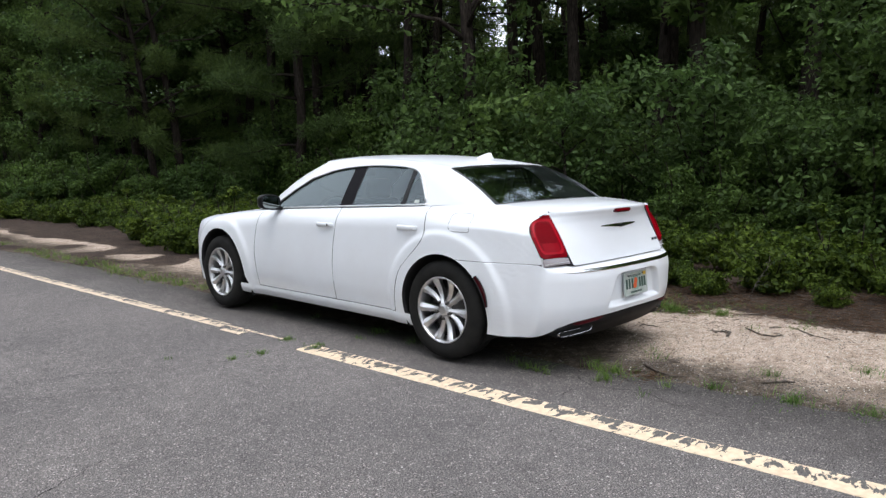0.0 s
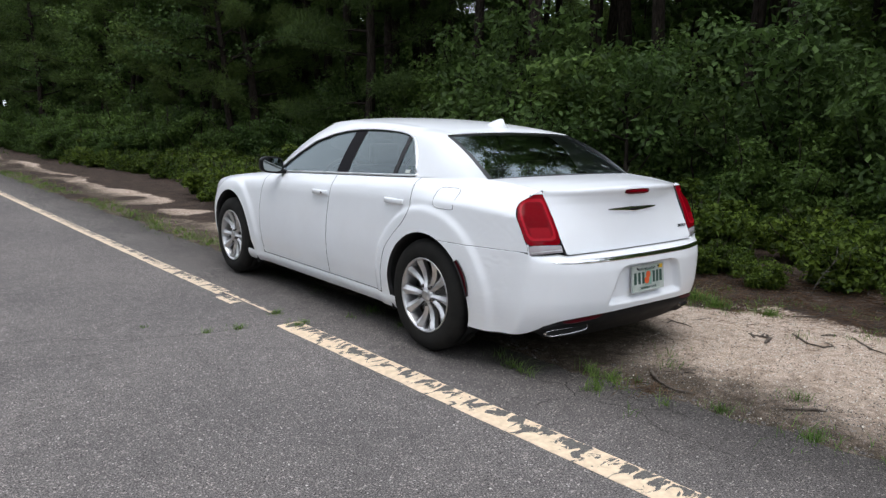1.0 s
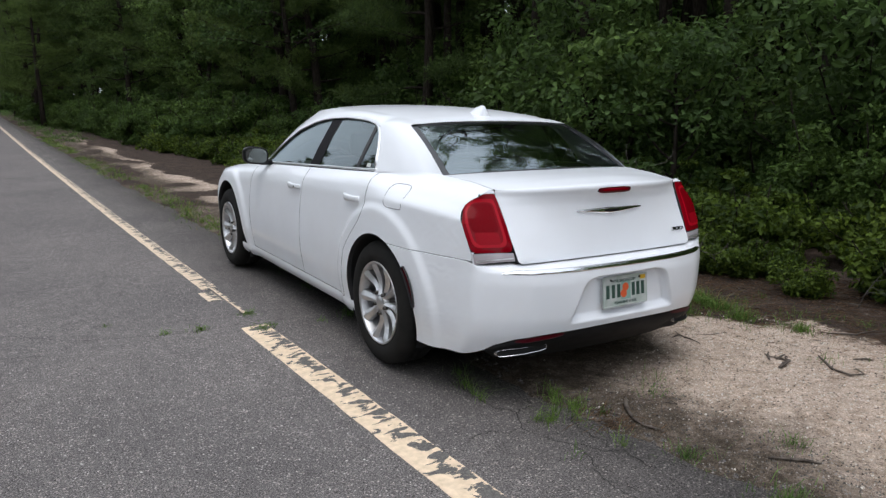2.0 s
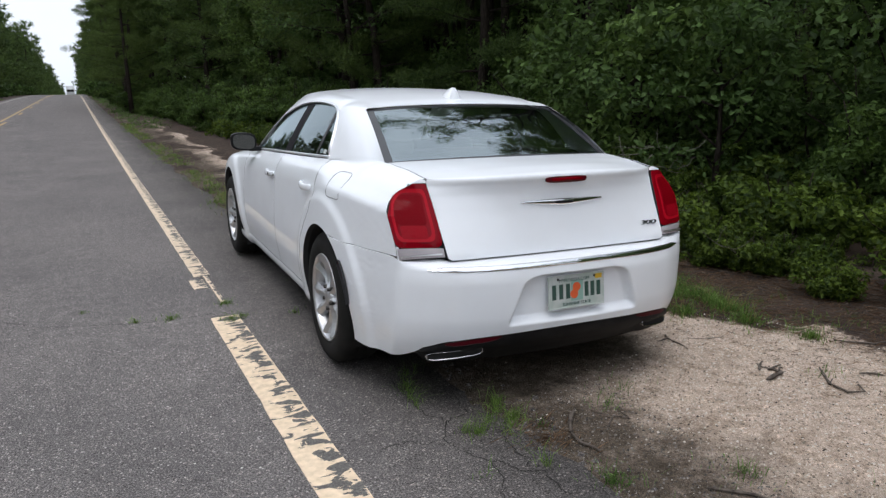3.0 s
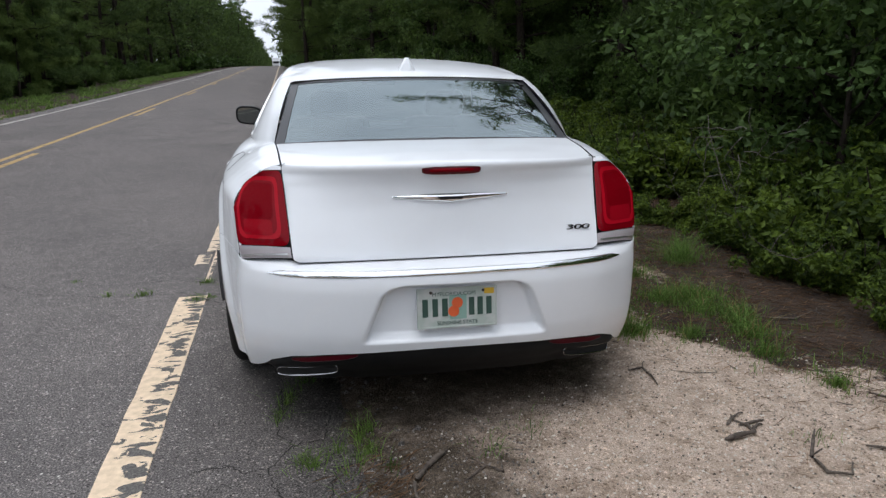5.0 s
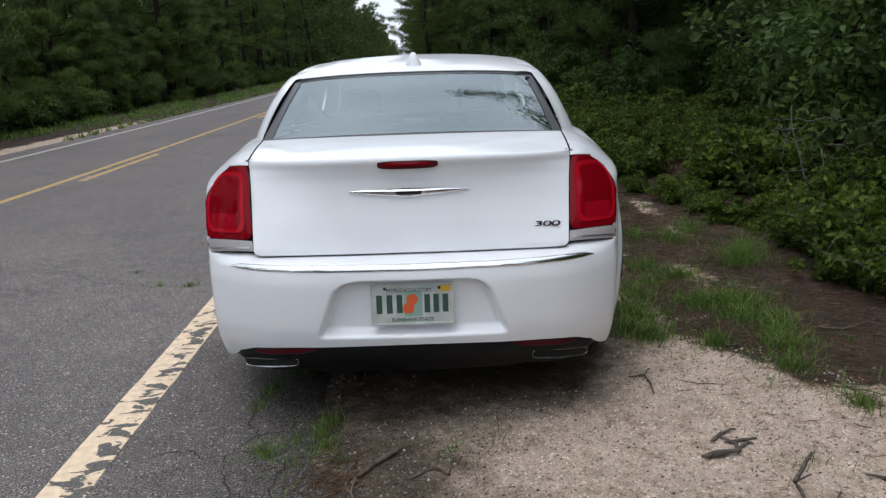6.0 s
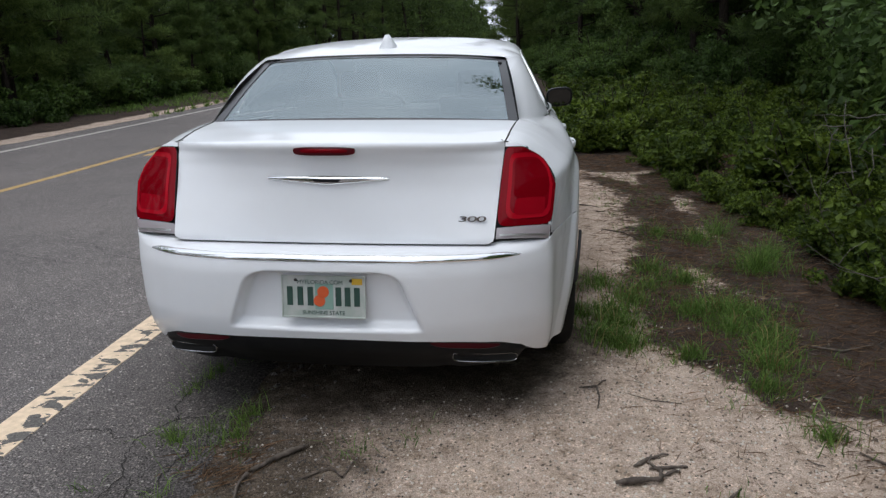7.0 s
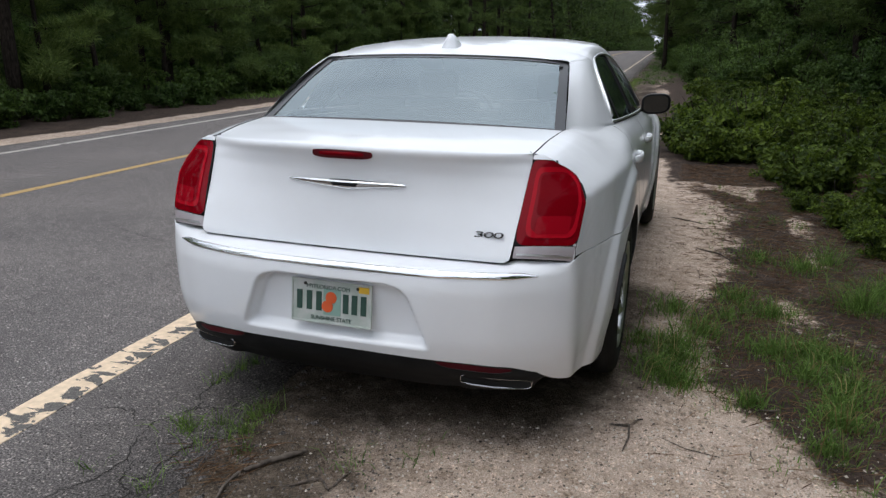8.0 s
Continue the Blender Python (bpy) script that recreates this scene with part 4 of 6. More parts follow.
            out = Vector((0.65, -0.3, 0.65)).normalized()
            p += out * (0.021 * math.sin(math.pi * u) * (0.35 + 0.65 * v) * (1 - v) + 0.010 * math.sin(math.pi * u ** 1.6) * (4 * v * (1 - v)) ** 0.7) + Vector((0.15, -0.1, 1.0)) * 0.020 * math.sin(math.pi * v) * u
            if u < 0.02:
                z = lo.z + v * (g.z - lo.z)
                y = 0.255 + 0.20 * v ** 1.3
                p = glass_side(y, z) + Vector((0.010, 0, 0))
            return Vector((sgn * p.x, p.y, p.z))
        part("rear_pillar", sheet(pillar, 28, 36, flip=sgn > 0), PAINT, car)

        def pillar_front(u, v):
            t = u
            y = 1.70 + u * (2.235 - 1.70)
            lo = roof_edge(y)
            p0 = roof_point(0.86, 1.70).lerp(Vector((0.70, 2.46, 0.985)), t) + Vector((0, 0, 0.040 * math.sin(math.pi * t)))
            p1 = lo + Vector((-0.020, 0, 0.044)) * (1 - 0.6 * t)
            p = p0 * v * v + p1 * 2 * v * (1 - v) + lo * (1 - v) ** 2
            return Vector((sgn * p.x, p.y, p.z))
        part("front_pillar", sheet(pillar_front, 24, 10, flip=sgn > 0), PAINT, car)

        def pane(y0, y1, lean0, lean1):
            def P(u, v):
                y = y0 + u * (y1 - y0)
                for _ in range(2):
                    ymid = y
                    z0, z1 = top_z(ymid) + 0.006, max(dlo_top(ymid), top_z(ymid) + 0.008)
                    z = z0 + v * (z1 - z0)
                    k = (z - z0) / 0.33
                    y = y0 + lean0 * k + u * (y1 + lean1 * k - y0 - lean0 * k)
                z0, z1 = top_z(y) + 0.006, max(dlo_top(y), top_z(y) + 0.008)
                z = z0 + v * (z1 - z0)
                p = glass_side(y, z)
                return Vector((sgn * p.x, p.y, p.z))
            return P
        part("door_glass", sheet(pane(1.212, 2.20, -0.02, 0.0), 26, 12, flip=sgn < 0), GLASS, car, "tinted front door glass")
        part("door_glass", sheet(pane(0.505, 1.080, 0.0, -0.012), 20, 12, flip=sgn < 0), GLASS, car, "tinted rear door glass")
        part("quarter_glass", sheet(pane(0.275, 0.478, 0.14, 0.0), 10, 12, flip=sgn < 0), GLASS, car, "small tinted quarter glass")

        def post(y0, y1, l0, l1):
            f = pane(y0, y1, l0, l1)
            return lambda u, v: f(u, v) + Vector((sgn * 0.004, 0, 0))
        part("door_post", sheet(post(1.070, 1.222, -0.012, -0.02), 4, 12, flip=sgn < 0, fold=0.012), POST, car, "black post between the doors")
        part("glass_divider", sheet(post(0.472, 0.510, 0.0, 0.0), 2, 12, flip=sgn < 0, fold=0.012), TRIM, car)
        if sgn < 0:
            def sticker(u, v):
                p = glass_side(0.335 + 0.05 * u, 1.086 + 0.022 * v)
                return Vector((-p.x - 0.003, p.y, p.z))
            part("sticker", sheet(sticker, 2, 1, flip=True, fold=0.001), PLATE_WHITE, car, "small white sticker in the quarter glass", smooth=False)
        # bright trim round the side glass
        bm = bmesh.new()
        path = [belt(y) + Vector((0.004, 0, 0.004)) for y in np.linspace(2.20, 0.235, 30)]
        tube(bm, [(sgn * p.x, p.y, p.z) for p in path], [0.0075] * len(path), 6)
        path = [glass_side(y, dlo_top(y)) + Vector((0.012, 0, 0.002)) for y in (0.262, 0.28, 0.31, 0.35, 0.39, 0.44, 0.50, 0.60, 0.75, 0.95, 1.15, 1.32, 1.5, 1.75, 1.95, 2.16)]
        tube(bm, [(sgn * p.x, p.y, p.z) for p in path], [0.009] * 7 + [0.0065] * (len(path) - 7), 6)
        part("window_trim", bm, BRIGHT, car, "thin bright window trim")


def build_body(car):
    for sgn in (-1, 1):
        part("quarter_panel", side_panel(sgn, quarter_rear, lambda z: door_rear(z) - GAP, lambda y: 0.235, top_z, 84, 60, seam=SEAM + 0.002, spare=under_pillar), PAINT, car)
        part("rear_door", side_panel(sgn, lambda z: door_rear(z) + GAP, lambda z: door_mid(z) - GAP, lambda y: 0.288, top_z, 44, 40), PAINT, car)
        part("front_door", side_panel(sgn, lambda z: door_mid(z) + GAP, lambda z: door_front(z) - GAP, lambda y: 0.288, top_z, 44, 40), PAINT, car)
        part("front_fender", side_panel(sgn, lambda z: door_front(z) + GAP, lambda z: 3.86 - 0.06 * step(0.5, 0.2, z), lambda y: 0.235, top_z, 80, 48), PAINT, car)

        def rocker(u, v):
            y = 0.33 + 2.40 * u
            z = 0.192 + 0.090 * v
            x = side_x(y, 0.285) - 0.002 - 0.035 * (1 - v) ** 2 + 0.003 * math.sin(math.pi * v)
            return Vector((sgn * x, y, z))
        part("rocker_sill", sheet(rocker, 40, 6, flip=sgn < 0, fold=0.02), PAINT, car)
        # added near-black wall that puts shade into the panel gaps, and wheel housings
        def inner(u, v):
            y = -0.62 + 4.4 * u
            z = 0.22 + v * (top_z(y) - 0.03 - 0.22)
            return Vector((sgn * (side_x(y, z) - 0.034), y, z))

        def far_from_wheels(u, v):
            y = -0.62 + 4.4 * u
            z = 0.22 + v * (top_z(y) - 0.03 - 0.22)
            return all(arch_far(y, z, w) > 0.03 for w in WHEEL_Y)
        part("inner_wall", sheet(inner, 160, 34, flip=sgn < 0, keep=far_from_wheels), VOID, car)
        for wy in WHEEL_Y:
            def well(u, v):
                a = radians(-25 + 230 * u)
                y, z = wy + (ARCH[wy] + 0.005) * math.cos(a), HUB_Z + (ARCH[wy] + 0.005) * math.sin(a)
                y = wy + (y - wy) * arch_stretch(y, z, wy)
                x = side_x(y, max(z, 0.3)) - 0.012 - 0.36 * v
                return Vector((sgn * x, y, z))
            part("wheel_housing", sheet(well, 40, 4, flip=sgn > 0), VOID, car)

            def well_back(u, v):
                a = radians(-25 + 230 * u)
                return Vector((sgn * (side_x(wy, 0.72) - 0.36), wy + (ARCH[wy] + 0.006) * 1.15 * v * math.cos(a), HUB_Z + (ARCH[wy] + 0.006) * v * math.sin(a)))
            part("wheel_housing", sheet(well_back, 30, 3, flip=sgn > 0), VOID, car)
        # red marker behind the rear arch
        def marker(u, v):
            a = radians(140 + 30 * u)
            r = ARCH[0.0] + 0.008 + 0.034 * v * (0.45 + 0.55 * math.sin(math.pi * (0.2 + 0.8 * u)))
            y, z = r * math.cos(a), HUB_Z + r * math.sin(a)
            return Vector((sgn * (side_x(y, z) + 0.004), y, z))
        part("side_marker", sheet(marker, 16, 4, flip=sgn < 0, fold=0.012), RED_DEEP, car, "dark red side marker lens")
        # door handles
        for hy in (1.325, 0.345):
            handle = bmesh.new()
            hz = 0.895 if hy > 1 else 0.915
            rows = []
            for i in range(15):
                t = i / 14
                y = hy - 0.105 + 0.21 * t
                out = 0.008 + 0.030 * math.sin(math.pi * min(max((t - 0.02) / 0.96, 0), 1)) ** 0.45
                h = 0.016 + 0.004 * math.sin(math.pi * t)
                x = side_x(y, hz)
                gap = 0.62 * step(0.06, 0.24, t) * step(0.94, 0.76, t)
                rows.append([handle.verts.new((sgn * (x + a * out), y, hz + b * h)) for a, b in ((gap, -0.75), (0.86, -1), (1, -0.3), (1, 0.4), (0.86, 0.95), (gap, 0.75))])
            for a, b in zip(rows, rows[1:]):
                for k in range(6):
                    n = (k + 1) % 6
                    handle.faces.new((a[k], a[n], b[n], b[k]))
            handle.faces.new(rows[0])
            handle.faces.new(rows[-1][::-1])
            bmesh.ops.recalc_face_normals(handle, faces=handle.faces)
            grip = part("door_handle", handle, PAINT, car, "body-coloured pull handle")

            def cup(u, v):
                a = u * math.tau
                y, z = hy + 0.060 * v * math.cos(a), hz + 0.002 + 0.030 * v * math.sin(a)
                return Vector((sgn * (side_x(y, z) + 0.0012), y, z))
            part("handle_recess", sheet(cup, 24, 3, flip=sgn > 0), PAINT, grip)
            if sgn < 0 and hy > 1:
                lock = bmesh.new()
                bmesh.ops.create_cone(lock, cap_ends=True, segments=14, radius1=0.008, radius2=0.007, depth=0.005, matrix=Matrix.Translation((-side_x(hy - 0.075, hz) - 0.037, hy - 0.075, hz)) @ Matrix.Rotation(radians(90), 4, "Y"))
                part("key_lock", lock, TRIM, grip, "small black key lock")
        # mirror: a rounded shell on a foot, glass facing back
        mx, mz = (0.938, 1.060) if sgn < 0 else (0.900, 1.040)
        shell = bmesh.new()
        bmesh.ops.create_uvsphere(shell, u_segments=32, v_segments=20, radius=1.0)
        for v in shell.verts:
            x, y, z = v.co
            x, z = math.copysign(abs(x) ** 0.62, x), math.copysign(abs(z) ** 0.62, z)
            y = max(y, -0.35)
            v.co = (sgn * (mx + 0.094 * x), 2.05 + 0.085 * y + 0.012 * x, mz + 0.068 * z + 0.006 * x)
        if sgn < 0:
            bmesh.ops.reverse_faces(shell, faces=shell.faces)
        mirror = part("door_mirror", shell, TRIM, car, "gloss black door mirror shell")

        def silver(u, v):
            a, r = u * math.tau, v
            x = math.copysign(abs(math.cos(a)) ** 0.6, math.cos(a)) * 0.098 * r
            z = math.copysign(abs(math.sin(a)) ** 0.6, math.sin(a)) * 0.054 * r
            return Vector((sgn * (mx + x * 0.80), 2.0185 + 0.012 * x * 0.80 / 0.096, mz + z + 0.006 * x * 0.80 / 0.096))
        part("mirror_glass", sheet(silver, 32, 3, flip=sgn > 0), SILVERED, mirror, "silvered mirror glass")
        foot = bmesh.new()
        box(foot, 0.80, 0.90, 2.04, 2.12, 0.985, 1.02, 0.01)
        if sgn < 0:
            foot.transform(Matrix.Diagonal((-1, 1, 1, 1)))
            bmesh.ops.reverse_faces(foot, faces=foot.faces)
        part("mirror_foot", foot, TRIM, mirror)

    # fuel flap on the left haunch: a seam ring
    bm = bmesh.new()
    ring = []
    for k in range(40):
        a = k * math.tau / 40
        y = -0.150 + 0.088 * math.copysign(abs(math.cos(a)) ** 0.35, math.cos(a)) + 0.022 * math.sin(a)
        z = 0.968 + 0.060 * math.copysign(abs(math.sin(a)) ** 0.35, math.sin(a))
        ring.append((-(side_x(y, z) - 0.0006), y, z))
    tube(bm, ring + ring[:1], [0.0021] * 41, 5, cap=False)
    part("fuel_flap_seam", bm, TRIM, car)
    # hood and nose
    def hood(u, v):
        s = 2 * u - 1
        y = 2.52 + v * 1.33 + 0.25 * (1 - s * s) * (1 - v)
        x = s * (top_x(y) - 0.004)
        z = top_z(y) + 0.030 * (1 - s * s) * (1 - 0.5 * v) + 0.006 * (1 - abs(abs(s) - 0.45) * 2)
        return Vector((x, y, z - 0.10 * step(0.93, 1.0, v)))
    part("hood", sheet(hood, 40, 30, fold=0.02), PAINT, car)

    def nose(u, v):
        s = 2 * u - 1
        z = 0.20 + 0.52 * v
        x = s * 0.70
        return Vector((x, 3.915 - 0.10 * s * s - 0.05 * (1 - v) ** 2, z))
    part("front_bumper", sheet(nose, 30, 16, flip=True, fold=0.02), PAINT, car)
    part("grille", sheet(lambda u, v: nose(0.2 + 0.6 * u, 0.55 + 0.42 * v) + Vector((0, 0.006, 0)), 12, 6, flip=True), TRIM, car)
    # cowl in front of the windscreen
    part("cowl", sheet(lambda u, v: Vector(((2 * u - 1) * 0.74, 2.46 + 0.36 * v - 0.05, 0.945)), 8, 3), TRIM, car)
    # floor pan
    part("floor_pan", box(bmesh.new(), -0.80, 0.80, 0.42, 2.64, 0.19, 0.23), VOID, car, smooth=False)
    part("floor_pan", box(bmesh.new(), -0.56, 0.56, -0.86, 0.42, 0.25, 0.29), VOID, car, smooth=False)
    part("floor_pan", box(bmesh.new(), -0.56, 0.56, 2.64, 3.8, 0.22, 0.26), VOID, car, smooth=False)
    # unseen lower plate, added to block light from the ground under the tail
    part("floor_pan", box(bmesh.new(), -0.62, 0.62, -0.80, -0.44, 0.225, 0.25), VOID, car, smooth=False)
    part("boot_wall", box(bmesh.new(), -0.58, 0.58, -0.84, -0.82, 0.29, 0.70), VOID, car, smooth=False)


def build_wheel(car, sgn, wy):
    face = sgn * 0.912
    hub = Matrix.Translation((face, wy, HUB_Z)) @ Matrix.Rotation(radians(90 * sgn), 4, "Y")
    # local z points out of the car
    def lathe(profile, n=56, mat=None):
        bm = bmesh.new()
        rings = [[bm.verts.new((r * math.cos(k * math.tau / n), r * math.sin(k * math.tau / n), h)) for k in range(n)] for r, h in profile]
        for a, b in zip(rings, rings[1:]):
            for k in range(n):
                bm.faces.new((a[k], a[(k + 1) % n], b[(k + 1) % n], b[k]))
        return bm
    tyre = lathe([(0.226, -0.02), (0.234, -0.004), (0.252, 0.004), (0.288, 0.008), (0.318, 0.002), (0.338, -0.012), (0.349, -0.030), (0.352, -0.05), (0.352, -0.085), (0.346, -0.088), (0.346, -0.096), (0.352, -0.099), (0.352, -0.135), (0.346, -0.138), (0.346, -0.146), (0.352, -0.149), (0.350, -0.19), (0.335, -0.214), (0.29, -0.225), (0.23, -0.21)])
    bmesh.ops.recalc_face_normals(tyre, faces=tyre.faces)
    tyre.transform(hub)
    wheel = empty("wheel", "", "")
    wheel.parent = car
    wheel["label"] = "silver alloy wheel with black tyre"
    part("tyre", tyre, RUBBER, wheel, "black rubber tyre")
    rim = lathe([(0.231, -0.016), (0.236, -0.002), (0.233, 0.003), (0.226, 0.000), (0.220, -0.014), (0.214, -0.06), (0.208, -0.17)])
    bmesh.ops.recalc_face_normals(rim, faces=rim.faces)
    rim.transform(hub)
    part("rim", rim, ALLOY, wheel, "silver alloy rim")
    back = lathe([(0.214, -0.10), (0.15, -0.10), (0.05, -0.10), (0.001, -0.10)])
    back.transform(hub)
    part("wheel_back", back, VOID, wheel)
    disc = lathe([(0.155, -0.085), (0.155, -0.075), (0.08, -0.075), (0.075, -0.05), (0.001, -0.05)])
    bmesh.ops.recalc_face_normals(disc, faces=disc.faces)
    disc.transform(hub)
    part("brake_disc", disc, STEEL, wheel)
    # five pairs of blades, each with a sharp ridge, opening towards the rim
    for k in range(10):
        turn = 1 if k % 2 else -1
        a = (k // 2) * math.tau / 5 + turn * 0.20 + 0.62
        bm = bmesh.new()
        rows = []
        for i in range(10):
            t = i / 9
            r = 0.040 + t * 0.186
            w = 0.0150 + 0.0165 * t ** 1.2 + 0.006 * step(0.85, 1.0, t)
            h = -0.020 - 0.020 * math.sin(math.pi * min(t * 1.1, 1)) + 0.012 * t
            lean = a + turn * 0.10 * t
            ca, sa = math.cos(lean), math.sin(lean)
            edge = ((-1.05, -0.040), (-1.0, -0.010), (-0.12, 0.005), (0.12, 0.005), (1.0, -0.010), (1.05, -0.040))
            rows.append([bm.verts.new((r * ca - o * w * sa, r * sa + o * w * ca, h + dz)) for o, dz in edge])
        for p, q in zip(rows, rows[1:]):
            for j in range(5):
                bm.faces.new((p[j], q[j], q[j + 1], p[j + 1]))
        bmesh.ops.recalc_face_normals(bm, faces=bm.faces)
        bm.transform(hub)
        part("spoke", bm, ALLOY, wheel, smooth=False)
    cap = lathe([(0.052, -0.05), (0.048, -0.022), (0.040, -0.016), (0.034, -0.015), (0.031, -0.010), (0.022, -0.008), (0.0005, -0.007)], 28)
    bmesh.ops.recalc_face_normals(cap, faces=cap.faces)
    cap.transform(hub)
    part("centre_cap", cap, ALLOY, wheel)
    for k in range(5):
        a = k * math.tau / 5 + 0.62
        b = bmesh.new()
        bmesh.ops.create_cone(b, cap_ends=True, segments=8, radius1=0.012, radius2=0.010, depth=0.03, matrix=hub @ Matrix.Translation((0.062 * math.cos(a), 0.062 * math.sin(a), -0.022)))
        part("wheel_nut", b, STEEL, wheel)


def build_cabin(car):
    """What shows through the glass: shelf, seats, dashboard, steering wheel, roof lining."""
    def seat(x, y, wide, head):
        b = box(bmesh.new(), x - wide, x + wide, y, y + 0.14, 0.55, 1.085, 0.05, Matrix.Translation((0, y, 0.55)) @ Matrix.Rotation(radians(14), 4, "X") @ Matrix.Translation((0, -y, -0.55)))
        part("seat_back", b, LEATHER, car)
        b = box(bmesh.new(), x - wide, x + wide, y + 0.05, y + 0.60, 0.38, 0.58, 0.05)
        part("seat_cushion", b, LEATHER, car)
        for h in head:
            b = box(bmesh.new(), h - 0.125, h + 0.125, y - 0.14, y - 0.04, 1.09, 1.255, 0.04)
            part("headrest", b, LEATHER, car)
    seat(-0.37, 1.33, 0.25, (-0.37,))
    seat(0.37, 1.33, 0.25, (0.37,))
    seat(0.0, 0.42, 0.64, ())
    for h in (-0.37, 0.37):
        part("headrest", box(bmesh.new(), h - 0.12, h + 0.12, 0.30, 0.38, 1.06, 1.15, 0.03), LEATHER, car)
    part("parcel_shelf", box(bmesh.new(), -0.62, 0.62, -0.25, 0.42, 1.03, 1.05, 0.008), CABIN, car)
    part("dashboard", box(bmesh.new(), -0.70, 0.70, 2.10, 2.62, 0.55, 0.965, 0.05), CABIN, car)
    part("door_lining", box(bmesh.new(), -0.775, -0.74, 0.35, 2.35, 0.30, 0.995, 0.01), CABIN, car)
    part("door_lining", box(bmesh.new(), 0.74, 0.775, 0.35, 2.35, 0.30, 0.960, 0.01), CABIN, car)
    part("roof_lining", sheet(lambda u, v: roof_point((2 * u - 1) * 0.97, 0.22 + v * 1.58) - Vector((0, 0, 0.032)), 20, 16, flip=True), HEADLINER, car)
    wheel = bmesh.new()
    ring = [(-0.37 + 0.185 * math.cos(k * math.tau / 28), 1.90 - 0.185 * math.sin(k * math.tau / 28) * math.sin(radians(24)), 0.93 + 0.185 * math.sin(k * math.tau / 28) * math.cos(radians(24))) for k in range(28)]
    tube(wheel, ring + ring[:1], [0.015] * 29, 8, cap=False)
    tube(wheel, [(-0.37, 1.92, 0.93), (-0.37, 2.14, 0.86)], [0.05, 0.05], 10)
    tube(wheel, [(-0.55, 1.90, 0.93), (-0.19, 1.90, 0.93)], [0.014, 0.014], 8)
    part("steering_wheel", wheel, LEATHER, car)
    part("inner_mirror", box(bmesh.new(), -0.12, 0.12, 1.83, 1.86, 1.27, 1.33, 0.012), TRIM, car)


def build_car():
    car = empty("car", "glossy white four-door saloon parked half on the sand shoulder", "car")
    build_body(car)
    build_bumper(car)
    build_lid(car)
    for sgn in (-1, 1):
        build_lamp(car, sgn)
        for wy in WHEEL_Y:
            build_wheel(car, sgn, wy)
    build_greenhouse(car)
    build_plate(car)
    build_cabin(car)
    # the right wheels stand a little lower, on the sand
    car.matrix_world = Matrix.Translation((-0.013, 0, 0.0)) @ Matrix.Rotation(radians(0.75), 4, "Y")
    return car


build_car()

# ---- woods ----
def leaf_cloud(bm_rows, centre, radius, count, size, rng, flat=0.75, shape="leaf", thin=0.07):
    """Adds loose leaves round a centre to lists of places and faces."""
    verts, faces = bm_rows
    c = np.array(centre)
    d = rng.normal(size=(count, 3))
    d /= np.linalg.norm(d, axis=1)[:, None]
    r = radius * rng.random(count) ** 0.45
    p = c + d * r[:, None] * np.array([1, 1, flat])
    n = d * 0.5 + rng.normal(size=(count, 3)) * 0.6 + np.array([0, 0, 0.55])
    n /= np.linalg.norm(n, axis=1)[:, None]
    t = np.cross(n, rng.normal(size=(count, 3)))
    t /= np.linalg.norm(t, axis=1)[:, None] + 1e-9
    b = np.cross(n, t)
    s = size * (0.6 + 0.8 * rng.random(count))[:, None]
    if shape == "leaf":
        quad = [p - t * s, p + t * s * 0.3 + b * s * 0.52 + n * s * 0.14, p + t * s * 0.9, p + t * s * 0.2 - b * s * 0.52 + n * s * 0.14]
        k0 = len(verts)
        verts.extend(np.stack(quad, 1).reshape(-1, 3).tolist())
        faces.extend([(k0 + 4 * i, k0 + 4 * i + 1, k0 + 4 * i + 2, k0 + 4 * i + 3) for i in range(count)])
    else:  # needles, standing out from the bough
        k0 = len(verts)
        out = d * 0.6 + rng.normal(size=(count, 3)) * 0.5 + np.array([0, 0, 0.25])
        out /= np.linalg.norm(out, axis=1)[:, None]
        w = np.cross(out, rng.normal(size=(count, 3)))
        w /= np.linalg.norm(w, axis=1)[:, None] + 1e-9
        tri = [p - w * s * thin, p + w * s * thin, p + out * s * 1.5]
        verts.extend(np.stack(tri, 1).reshape(-1, 3).tolist())
        faces.extend([(k0 + 3 * i, k0 + 3 * i + 1, k0 + 3 * i + 2) for i in range(count)])


def leaf_mesh(name, rows, mat):
    me = bpy.data.meshes.new(name)
    me.from_pydata(rows[0], [], rows[1])
    me.materials.append(mat)
    return me


def crown_part(name, rows, mat, parent, label=""):
    ob = new(name, leaf_mesh(name, rows, mat))
    ob.parent = parent
    return tagged(ob, label)


def bent(start, way, length, rng, n=6, sway=0.12, rise=0.0):
    p, d, pts = Vector(start), Vector(way).normalized(), [Vector(start)]
    for _ in range(n):
        d = (d + Vector(rng.normal(size=3)) * sway + Vector((0, 0, rise))).normalized()
        p = p + d * (length / n)
        pts.append(p.copy())
    return pts


